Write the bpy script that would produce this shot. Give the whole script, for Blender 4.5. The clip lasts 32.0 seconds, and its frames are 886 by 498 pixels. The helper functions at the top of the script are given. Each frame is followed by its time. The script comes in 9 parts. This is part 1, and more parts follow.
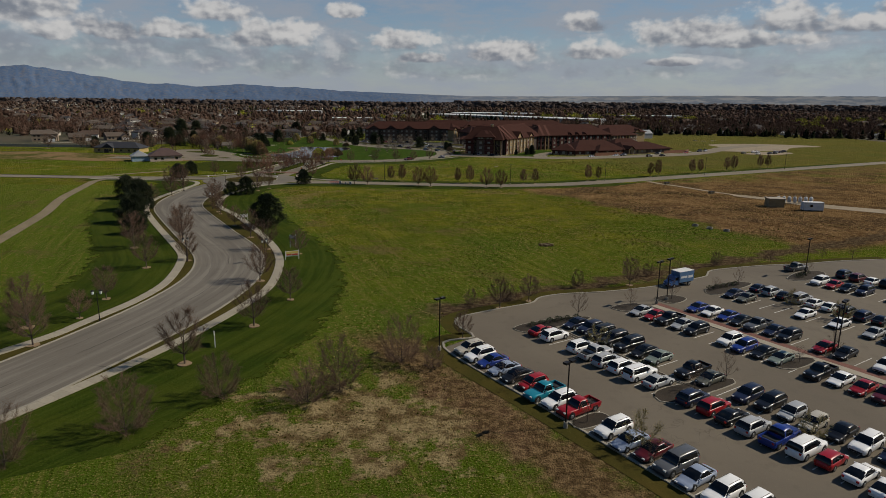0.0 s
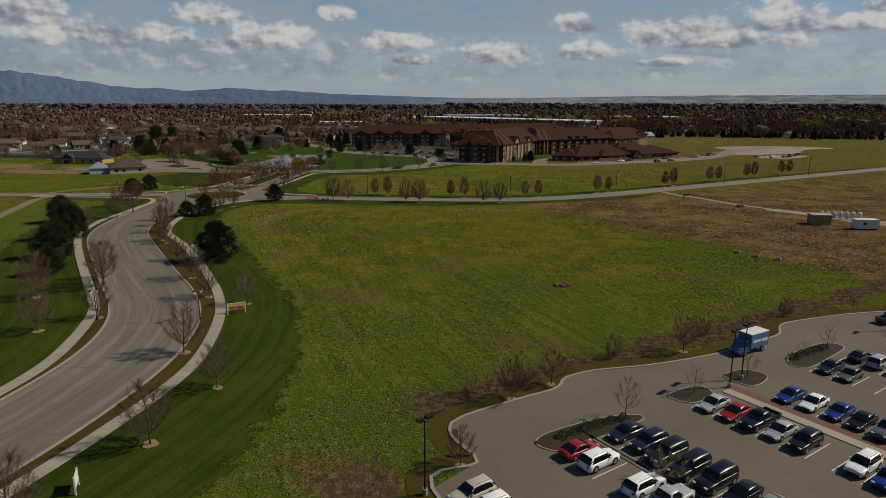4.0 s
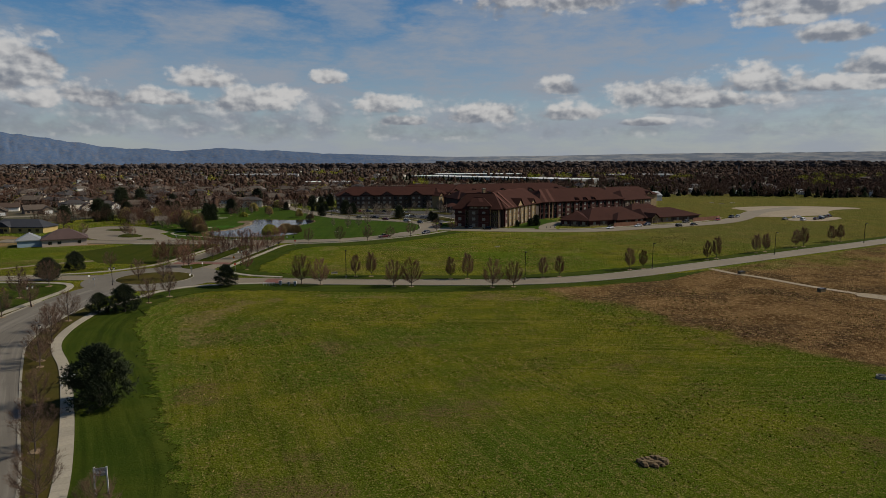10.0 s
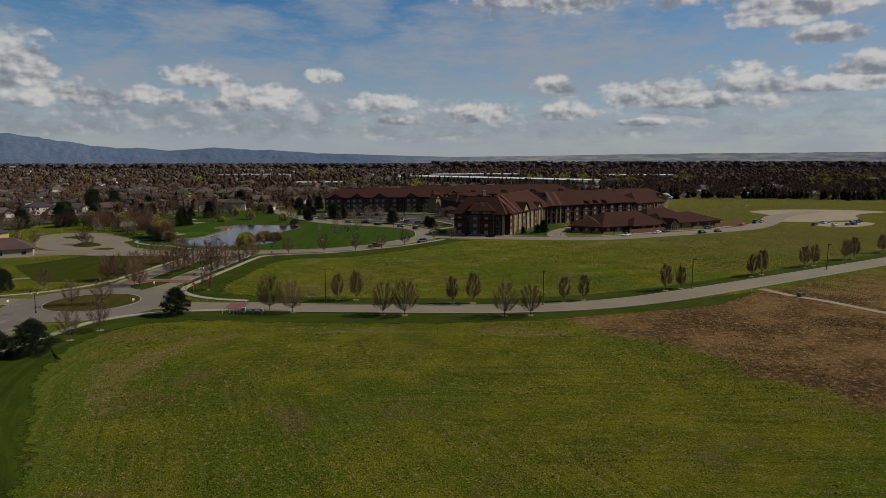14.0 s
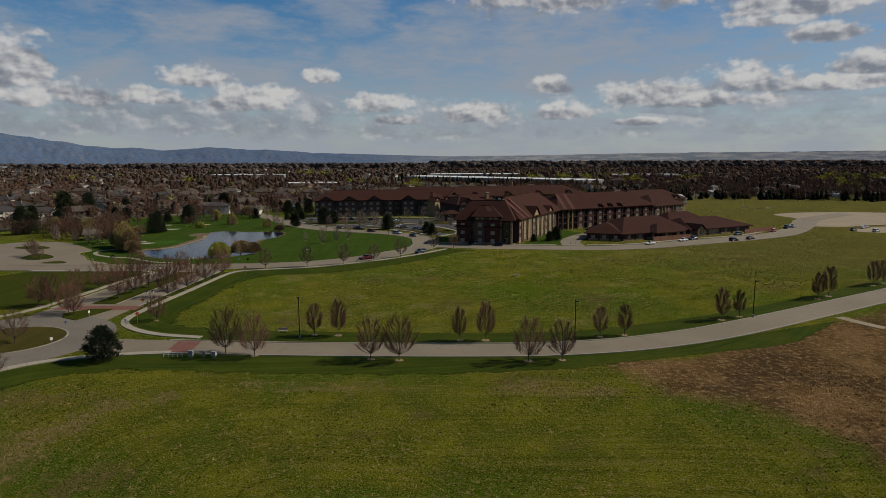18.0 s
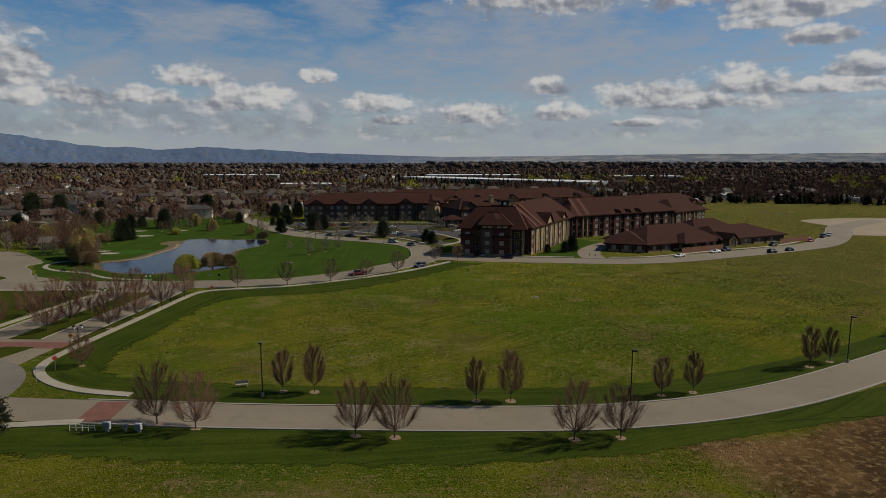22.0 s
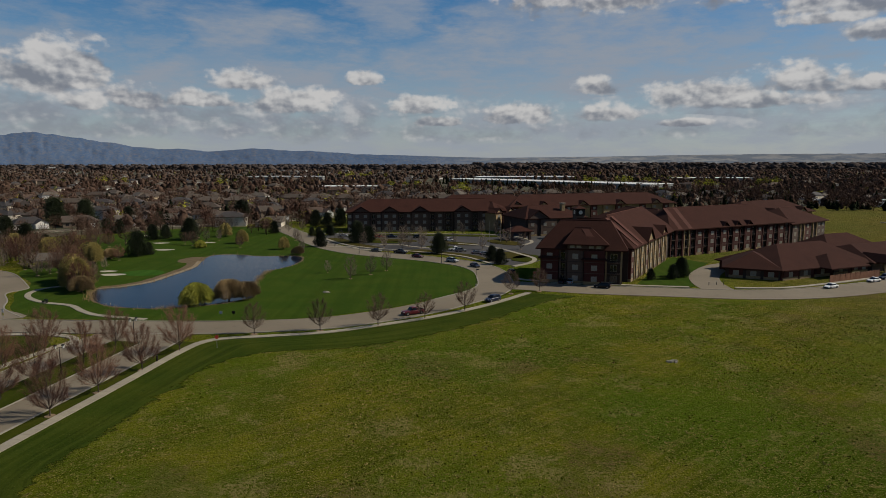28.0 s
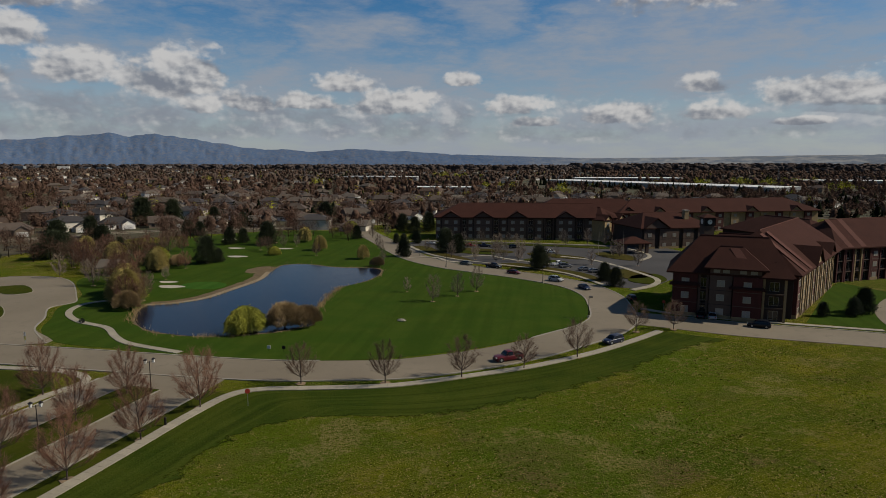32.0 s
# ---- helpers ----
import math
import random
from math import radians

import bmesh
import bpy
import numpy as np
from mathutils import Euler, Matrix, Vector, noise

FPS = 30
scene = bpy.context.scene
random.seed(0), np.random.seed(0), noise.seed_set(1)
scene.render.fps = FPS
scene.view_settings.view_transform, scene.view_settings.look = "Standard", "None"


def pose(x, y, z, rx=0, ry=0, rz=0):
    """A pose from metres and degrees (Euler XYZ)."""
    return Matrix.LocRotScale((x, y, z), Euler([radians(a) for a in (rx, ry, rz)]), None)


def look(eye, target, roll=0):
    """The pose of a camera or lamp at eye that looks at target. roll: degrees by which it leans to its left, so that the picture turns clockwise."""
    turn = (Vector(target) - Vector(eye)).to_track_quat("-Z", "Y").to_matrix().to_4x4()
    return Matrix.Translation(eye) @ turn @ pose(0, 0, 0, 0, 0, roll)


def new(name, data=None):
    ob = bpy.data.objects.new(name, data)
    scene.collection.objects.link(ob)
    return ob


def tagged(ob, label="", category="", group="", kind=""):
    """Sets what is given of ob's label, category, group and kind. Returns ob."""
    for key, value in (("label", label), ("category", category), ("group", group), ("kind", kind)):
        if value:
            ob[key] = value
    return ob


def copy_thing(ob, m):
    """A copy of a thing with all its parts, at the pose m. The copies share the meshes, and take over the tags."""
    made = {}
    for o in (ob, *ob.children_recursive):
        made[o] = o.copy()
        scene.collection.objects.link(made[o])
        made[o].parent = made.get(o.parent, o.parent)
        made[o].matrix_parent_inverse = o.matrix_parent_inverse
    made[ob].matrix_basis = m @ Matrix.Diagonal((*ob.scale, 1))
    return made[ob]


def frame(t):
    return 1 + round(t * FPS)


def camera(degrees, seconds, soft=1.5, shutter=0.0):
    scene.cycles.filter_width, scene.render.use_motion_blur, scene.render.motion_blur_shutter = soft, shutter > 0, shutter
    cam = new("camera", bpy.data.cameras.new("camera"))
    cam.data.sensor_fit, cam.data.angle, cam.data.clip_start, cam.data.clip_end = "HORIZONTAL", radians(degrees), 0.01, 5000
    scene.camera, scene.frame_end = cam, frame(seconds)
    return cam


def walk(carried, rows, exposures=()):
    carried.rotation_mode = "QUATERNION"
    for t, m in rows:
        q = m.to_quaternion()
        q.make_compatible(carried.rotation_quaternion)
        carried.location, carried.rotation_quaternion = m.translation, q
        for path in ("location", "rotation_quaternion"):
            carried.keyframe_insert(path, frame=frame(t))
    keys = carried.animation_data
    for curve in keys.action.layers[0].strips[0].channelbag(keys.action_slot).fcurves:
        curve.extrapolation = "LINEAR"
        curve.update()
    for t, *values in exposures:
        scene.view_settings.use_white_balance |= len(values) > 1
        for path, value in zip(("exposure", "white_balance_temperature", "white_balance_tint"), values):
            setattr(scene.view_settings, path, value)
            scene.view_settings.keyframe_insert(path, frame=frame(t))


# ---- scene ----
# ======== camera and its flight ========
cam = camera(70.4, 32.0, 0.8)
PATH = [
    (0, (0.025, 0.009, 35.975), (0.075, 1.954, 35.513), 0.7),
    (2, (1.232, 16.759, 36.31), (1.29, 18.705, 35.852), 0.3),
    (4.5, (1.66, 37.995, 36.494), (1.733, 39.942, 36.04), 0.2),
    (6, (1.605, 50.707, 36.599), (1.687, 52.664, 36.196), 0.2),
    (7.5, (1.124, 64.053, 36.444), (1.214, 66.022, 36.103), 0.0),
    (9, (1.245, 76.514, 36.72), (1.341, 78.492, 36.439), 0.0),
    (11, (1.201, 94.367, 36.339), (1.307, 96.345, 36.061), -0.2),
    (13, (1.553, 111.722, 36.357), (1.666, 113.699, 36.079), -0.1),
    (16.5, (2.054, 141.796, 36.287), (2.176, 143.772, 36.008), 0.0),
    (19, (2.455, 162.948, 36.379), (2.579, 164.924, 36.099), -0.2),
    (21, (2.254, 179.071, 36.325), (2.385, 181.047, 36.045), -0.1),
    (23, (1.95, 195.467, 36.31), (2.086, 197.443, 36.034), 0.3),
    (25, (-1.395, 212.048, 36.519), (-1.253, 214.024, 36.242), 0.3),
    (25.5, (-1.525, 215.27, 36.858), (-1.384, 217.246, 36.581), 0.3),
    (28, (-3.966, 237.798, 36.576), (-3.972, 239.779, 36.301), 0.0),
    (30, (-4.72, 255.428, 36.623), (-4.875, 257.403, 36.347), -0.1),
    (32, (-6.548, 273.677, 36.187), (-6.85, 275.635, 35.913), 0.1),
]
walk(cam, [(t, look(eye, target, roll)) for t, eye, target, roll in PATH],
     exposures=[(0.0, 0.0), (32.0, 0.0)])

# ======== world, sun ========
SUN_DIR = Vector((0.76, 0.10, 0.64)).normalized()
world = bpy.data.worlds.new("sky")
scene.world = world
world.use_nodes = True


def sky_world():
    nt = world.node_tree
    nd, lk = nt.nodes, nt.links
    nd.clear()

    def m(op, a, b=None, c=None, clamp=False):
        n = nd.new("ShaderNodeMath")
        n.operation, n.use_clamp = op, clamp
        for i, v in enumerate((a, b, c)):
            if v is None:
                continue
            if isinstance(v, (int, float)):
                n.inputs[i].default_value = v
            else:
                lk.new(v, n.inputs[i])
        return n.outputs[0]

    def ramp(v, lo, hi):
        n = nd.new("ShaderNodeMapRange")
        n.interpolation_type = "SMOOTHSTEP"
        lk.new(v, n.inputs[0])
        n.inputs[1].default_value, n.inputs[2].default_value = lo, hi
        return n.outputs[0]

    def mix(f, a, b):
        n = nd.new("ShaderNodeMix")
        n.data_type = "RGBA"
        lk.new(f, n.inputs[0])
        for i, v in ((6, a), (7, b)):
            if isinstance(v, tuple):
                n.inputs[i].default_value = (*v, 1)
            else:
                lk.new(v, n.inputs[i])
        return n.outputs[2]

    sky = nd.new("ShaderNodeTexSky")
    sky.sky_type = "NISHITA"
    sky.sun_disc = False
    sky.sun_elevation = math.asin(SUN_DIR.z)
    sky.sun_rotation = math.atan2(SUN_DIR.x, SUN_DIR.y)
    sky.altitude, sky.air_density, sky.dust_density, sky.ozone_density = 800, 1.0, 0.6, 1.5
    gain = nd.new("ShaderNodeVectorMath")
    gain.operation = "SCALE"
    hs = nd.new("ShaderNodeHueSaturation")
    hs.inputs["Saturation"].default_value = 1.48
    lk.new(sky.outputs[0], hs.inputs["Color"])
    lk.new(hs.outputs[0], gain.inputs[0])
    gain.inputs[3].default_value = SKY_GAIN
    co = nd.new("ShaderNodeTexCoord").outputs["Generated"]
    sep = nd.new("ShaderNodeSeparateXYZ")
    lk.new(co, sep.inputs[0])
    az = m("MULTIPLY", m("ARCTAN2", sep.outputs[0], sep.outputs[1]), 57.2958)
    el = m("MULTIPLY", m("ARCSINE", sep.outputs[2]), 57.2958)
    ae = nd.new("ShaderNodeCombineXYZ")
    lk.new(az, ae.inputs[0])
    lk.new(el, ae.inputs[1])
    ae = ae.outputs[0]

    def noise_at(scale, sx, sy, off, detail=6.0, rough=0.54):
        mp = nd.new("ShaderNodeVectorMath")
        mp.operation = "MULTIPLY_ADD"
        lk.new(ae, mp.inputs[0])
        mp.inputs[1].default_value, mp.inputs[2].default_value = (sx, sy, 0), off
        n = nd.new("ShaderNodeTexNoise")
        n.noise_dimensions = "2D"
        n.inputs["Scale"].default_value, n.inputs["Detail"].default_value, n.inputs["Roughness"].default_value = scale, detail, rough
        lk.new(mp.outputs[0], n.inputs["Vector"])
        return n.outputs["Fac"]

    n1 = noise_at(0.58, 1.0, 1.5, (3.1, 7.7, 0))
    n1up = noise_at(0.58, 1.0, 1.5, (2.8, 7.25, 0))
    fine = noise_at(1.7, 1.0, 1.3, (9, 1, 0), 5.0, 0.65)
    swell = noise_at(0.30, 1.0, 1.6, (7.3, 2.1, 0), 3.0, 0.5)
    swell_up = noise_at(0.30, 1.0, 1.6, (6.85, 1.3, 0), 3.0, 0.5)
    streak = noise_at(0.05, 1.0, 3.4, (1.3, 4.2, 0), 7.0, 0.62)
    wisp = noise_at(0.16, 0.8, 3.0, (5.2, 0.4, 0), 6.0, 0.66)

    def billow(off):
        mp = nd.new("ShaderNodeVectorMath")
        mp.operation = "MULTIPLY_ADD"
        lk.new(ae, mp.inputs[0])
        mp.inputs[1].default_value, mp.inputs[2].default_value = (1.0, 1.35, 0), off
        wr = nd.new("ShaderNodeTexNoise")
        wr.inputs["Scale"].default_value, wr.inputs["Detail"].default_value = 0.9, 4
        lk.new(mp.outputs[0], wr.inputs["Vector"])
        ad = nd.new("ShaderNodeVectorMath")
        ad.operation = "MULTIPLY_ADD"
        lk.new(wr.outputs["Color"], ad.inputs[0])
        ad.inputs[1].default_value = (0.9, 0.9, 0)
        lk.new(mp.outputs[0], ad.inputs[2])
        vo = nd.new("ShaderNodeTexVoronoi")
        vo.voronoi_dimensions, vo.feature = "2D", "SMOOTH_F1"
        vo.inputs["Scale"].default_value, vo.inputs["Detail"].default_value = 0.8, 1.5
        vo.inputs["Roughness"].default_value, vo.inputs["Smoothness"].default_value = 0.55, 0.35
        lk.new(ad.outputs[0], vo.inputs["Vector"])
        return m("SUBTRACT", 0.5, vo.outputs["Distance"])

    bump, bump_up = billow((0, 0, 0)), billow((0.22, 0.32, 0))
    # cumulus: azimuth, elevation, half width, half height, in degrees
    best, high = None, None
    for a, e, wa, we in CUMULUS:
        v = nd.new("ShaderNodeVectorMath")
        v.operation = "MULTIPLY_ADD"
        lk.new(ae, v.inputs[0])
        v.inputs[1].default_value, v.inputs[2].default_value = (1 / wa, 1 / we, 0), (-a / wa, -e / we, 0)
        sy = nd.new("ShaderNodeSeparateXYZ")
        lk.new(v.outputs[0], sy.inputs[0])
        # flat bases: the lower half falls off faster
        up = m("MAXIMUM", sy.outputs[1], m("MULTIPLY", sy.outputs[1], -1.7))
        d = m("SQRT", m("ADD", m("MULTIPLY", sy.outputs[0], sy.outputs[0]), m("MULTIPLY", up, up)))
        side = m("ADD", sy.outputs[1], m("MULTIPLY", sy.outputs[0], 0.15))
        if best is None:
            best, high = d, side
        else:
            closer = ramp(m("SUBTRACT", best, d), -0.3, 0.3)
            high = m("ADD", high, m("MULTIPLY", closer, m("SUBTRACT", side, high)))
            best = m("SMOOTH_MIN", best, d, 0.25)
    lump = m("ADD", m("MULTIPLY", m("SUBTRACT", swell, 0.5), 1.3), m("ADD", m("MULTIPLY", m("SUBTRACT", n1, 0.5), 0.8), m("ADD", m("MULTIPLY", bump, 0.32), m("MULTIPLY", m("SUBTRACT", fine, 0.5), 0.3))))
    dens = m("ADD", m("SUBTRACT", 1.34, best), lump)
    # small puffs in a band over the horizon
    band = m("MULTIPLY", ramp(el, 0.8, 2.6), m("SUBTRACT", 1.0, ramp(el, 4.2, 7.5)))
    puff = m("ADD", m("ADD", m("MULTIPLY", band, m("MULTIPLY_ADD", ramp(az, 12.0, -12.0), 0.3, 0.72)), -0.62), lump)
    mask = m("MAXIMUM", ramp(dens, -0.1, 0.50), m("MULTIPLY", ramp(puff, -0.25, 0.6), 0.6))
    edge = m("MULTIPLY", m("SUBTRACT", 1.0, ramp(dens, 0.1, 0.9)), 0.10)
    lit = m("ADD", m("ADD", m("MULTIPLY", m("SUBTRACT", swell, swell_up), 1.9), m("ADD", m("MULTIPLY", m("SUBTRACT", n1, n1up), 0.9), m("MULTIPLY", m("SUBTRACT", bump, bump_up), 0.35))), m("ADD", m("MULTIPLY", fine, 0.16), m("ADD", m("MULTIPLY", m("MINIMUM", m("MAXIMUM", high, -1.0), 1.0), 0.42), edge)))
    cloud = mix(ramp(lit, -0.40, 0.66), CLOUD_DARK, CLOUD_LIT)
    # thin high veil, thicker low down, drawn into streaks
    deck = m("SUBTRACT", 1.0, ramp(m("ADD", el, m("MULTIPLY_ADD", ramp(az, -8.0, 12.0), -3.0, m("MULTIPLY", m("SUBTRACT", streak, 0.5), 30.0))), 6.8, 14.5))
    veil = m("MULTIPLY", m("MAXIMUM", m("MULTIPLY", ramp(streak, 0.47, 0.66), 0.8), deck), m("MULTIPLY_ADD", ramp(wisp, 0.3, 0.68), 0.45, 0.47))
    low = m("SUBTRACT", 1.0, ramp(el, -0.5, 7.0))
    col = mix(veil, gain.outputs[0], VEIL)
    col = mix(m("MULTIPLY", low, 0.6), col, HAZE)
    col = mix(m("MULTIPLY", mask, 0.92), col, cloud)
    bg = nd.new("ShaderNodeBackground")
    lk.new(col, bg.inputs[0])
    bg.inputs[1].default_value = 1.0
    out = nd.new("ShaderNodeOutputWorld")
    lk.new(bg.outputs[0], out.inputs[0])


SKY_GAIN = 0.070
CLOUD_LIT, CLOUD_DARK = (0.55, 0.54, 0.53), (0.185, 0.20, 0.235)
VEIL, HAZE = (0.27, 0.30, 0.35), (0.30, 0.335, 0.385)
CUMULUS = [
    (-30.6, 7.4, 3.0, 1.6), (-29.4, 4.5, 1.8, 1.0), (-32, 6.0, 1.8, 0.7), (-17.6, 6.6, 2.4, 0.9), (-25.6, 5.0, 2.2, 1.1),
    (-20.8, 5.0, 3.2, 0.8), (-13, 4.8, 3.2, 1.4), (-7, 7.1, 1.5, 0.7), (-2.5, 4.8, 2.7, 1.0),
    (-0.4, 3.5, 2.2, 0.6), (6.2, 4.0, 3.2, 1.1), (12.4, 14.2, 6.6, 2.7), (26.0, 14.0, 6.0, 2.6), (32.5, 11.6, 4.2, 1.6),
    (30.6, 10.6, 3.0, 0.6), (34, 9.4, 2.6, 0.8), (14.2, 4.0, 2.8, 0.9), (13.2, 6.3, 1.8, 0.8), (21.8, 5.3, 4.0, 1.3),
    (29, 6.1, 3.0, 1.3), (25.2, 4.8, 5.0, 0.8), (35.2, 5.6, 4.0, 0.7), (37, 6.9, 2.0, 1.1), (20.3, 3.2, 2.0, 0.4),
    (-42, 12, 3.6, 1.2), (-38.5, 7.0, 3.2, 1.5), (-31.6, 6.4, 3.4, 1.8), (-43, 9.3, 2.6, 1.3), (-46, 6.5, 3, 1.5),
    (-60, 9, 8, 3), (70, 10, 12, 4), (110, 14, 16, 5), (170, 12, 14, 4), (-120, 12, 16, 5), (8, 24, 10, 3), (-30, 30, 12, 4), (50, 22, 10, 4),
]
sky_world()

sun = new("sun", bpy.data.lights.new("sun", "SUN"))
sun.data.energy, sun.data.angle, sun.data.color = 5.0, radians(0.6), (1.0, 0.91, 0.76)
sun.matrix_world = look(SUN_DIR * 300, (0, 0, 0))

# ======== materials ========
MATS = {}
TONE = 0.72  # all surface colours, against the strength of the sun


def toned(c, k=None):
    k = TONE if k is None else k
    return tuple(v * k for v in c)


def material(name, base, rough=0.85, metal=0.0, vary=0.25, scale=1.0, tint=None, bump=0.15, fine=8.0, spec=0.3, per_object=0.0, per_island=0.0):
    """A surface with stains and grain at two scales. base: linear colour; tint: a second colour that the stains lean to."""
    if name in MATS:
        return MATS[name]
    mt = bpy.data.materials.new(name)
    MATS[name] = mt
    mt.use_nodes = True
    nt = mt.node_tree
    nd, lk = nt.nodes, nt.links
    bs = nd["Principled BSDF"]
    co = nd.new("ShaderNodeTexCoord").outputs["Object"]
    a, b = nd.new("ShaderNodeTexNoise"), nd.new("ShaderNodeTexNoise")
    for n, sc in ((a, scale * 0.35), (b, scale * fine)):
        n.inputs["Scale"].default_value, n.inputs["Detail"].default_value, n.inputs["Roughness"].default_value = sc, 4, 0.6
        lk.new(co, n.inputs["Vector"])
    mx = nd.new("ShaderNodeMix")
    mx.data_type = "RGBA"
    tint = toned(tint or tuple(c * 0.6 for c in base))
    base = toned(base)
    mx.inputs[6].default_value, mx.inputs[7].default_value = (*base, 1), (*tint, 1)
    rp = nd.new("ShaderNodeMapRange")
    rp.inputs[1].default_value, rp.inputs[2].default_value, rp.inputs[4].default_value = 0.35, 0.7, min(1.0, vary * 2)
    lk.new(a.outputs["Fac"], rp.inputs[0])
    lk.new(rp.outputs[0], mx.inputs[0])
    hsv = nd.new("ShaderNodeHueSaturation")
    rg = nd.new("ShaderNodeMapRange")
    rg.inputs[1].default_value, rg.inputs[2].default_value = 0.3, 0.7
    rg.inputs[3].default_value, rg.inputs[4].default_value = 1 - vary * 0.8, 1 + vary * 0.8
    lk.new(b.outputs["Fac"], rg.inputs[0])
    val = rg.outputs[0]
    for amount, node, sock in ((per_object, "ShaderNodeObjectInfo", "Random"), (per_island, "ShaderNodeNewGeometry", "Random Per Island")):
        if amount:
            src = nd.new(node).outputs[sock]
            r2 = nd.new("ShaderNodeMapRange")
            r2.inputs[3].default_value, r2.inputs[4].default_value = 1 - amount, 1 + amount
            lk.new(src, r2.inputs[0])
            mul = nd.new("ShaderNodeMath")
            mul.operation = "MULTIPLY"
            lk.new(val, mul.inputs[0])
            lk.new(r2.outputs[0], mul.inputs[1])
            val = mul.outputs[0]
    lk.new(val, hsv.inputs["Value"])
    lk.new(mx.outputs[2], hsv.inputs["Color"])
    lk.new(hsv.outputs[0], bs.inputs["Base Color"])
    bs.inputs["Roughness"].default_value, bs.inputs["Metallic"].default_value = rough, metal
    bs.inputs["Specular IOR Level"].default_value = spec
    if bump:
        bp = nd.new("ShaderNodeBump")
        bp.inputs["Strength"].default_value, bp.inputs["Distance"].default_value = bump, 0.05
        lk.new(b.outputs["Fac"], bp.inputs["Height"])
        lk.new(bp.outputs[0], bs.inputs["Normal"])
    return mt


class Web:
    """Short-hand for writing a node graph by hand."""

    def __init__(self, name):
        self.mt = bpy.data.materials.new(name)
        MATS[name] = self.mt
        self.mt.use_nodes = True
        self.nd, self.lk = self.mt.node_tree.nodes, self.mt.node_tree.links
        self.bs = self.nd["Principled BSDF"]
        self.co = self.nd.new("ShaderNodeTexCoord").outputs["Object"]

    def put(self, sock, v):
        if isinstance(v, tuple):
            sock.default_value = (*v, 1) if len(v) == 3 and len(sock.default_value) == 4 else v
        elif isinstance(v, (int, float)):
            sock.default_value = v
        else:
            self.lk.new(v, sock)

    def noise(self, scale, detail=4, rough=0.6, stretch=None, turn=0.0):
        src = self.co
        if stretch:
            mp = self.nd.new("ShaderNodeMapping")
            mp.inputs["Rotation"].default_value = (0, 0, radians(turn))
            mp.inputs["Scale"].default_value = stretch
            self.lk.new(src, mp.inputs[0])
            src = mp.outputs[0]
        n = self.nd.new("ShaderNodeTexNoise")
        n.inputs["Scale"].default_value, n.inputs["Detail"].default_value, n.inputs["Roughness"].default_value = scale, detail, rough
        self.lk.new(src, n.inputs["Vector"])
        return n.outputs["Fac"]

    def m(self, op, a, b=0.0, c=0.0):
        n = self.nd.new("ShaderNodeMath")
        n.operation = op
        for i, v in enumerate((a, b, c)):
            self.put(n.inputs[i], v)
        return n.outputs[0]

    def ramp(self, v, lo, hi, a=0.0, b=1.0):
        n = self.nd.new("ShaderNodeMapRange")
        n.interpolation_type = "SMOOTHSTEP"
        self.put(n.inputs[0], v)
        for i, x in ((1, lo), (2, hi), (3, a), (4, b)):
            n.inputs[i].default_value = x
        return n.outputs[0]

    def mix(self, f, a, b):
        n = self.nd.new("ShaderNodeMix")
        n.data_type = "RGBA"
        self.put(n.inputs[0], f)
        self.put(n.inputs[6], toned(a) if isinstance(a, tuple) else a)
        self.put(n.inputs[7], toned(b) if isinstance(b, tuple) else b)
        return n.outputs[2]

    def xyz(self):
        s = self.nd.new("ShaderNodeSeparateXYZ")
        self.lk.new(self.co, s.inputs[0])
        return s.outputs

    def done(self, color, rough=0.95, bump=None, strength=0.4, dist=0.1, spec=0.1):
        self.put(self.bs.inputs["Base Color"], color)
        self.put(self.bs.inputs["Roughness"], rough)
        self.bs.inputs["Specular IOR Level"].default_value = spec
        if bump is not None:
            b = self.nd.new("ShaderNodeBump")
            b.inputs["Strength"].default_value, b.inputs["Distance"].default_value = strength, dist
            self.lk.new(bump, b.inputs["Height"])
            self.lk.new(b.outputs[0], self.bs.inputs["Normal"])
        return self.mt


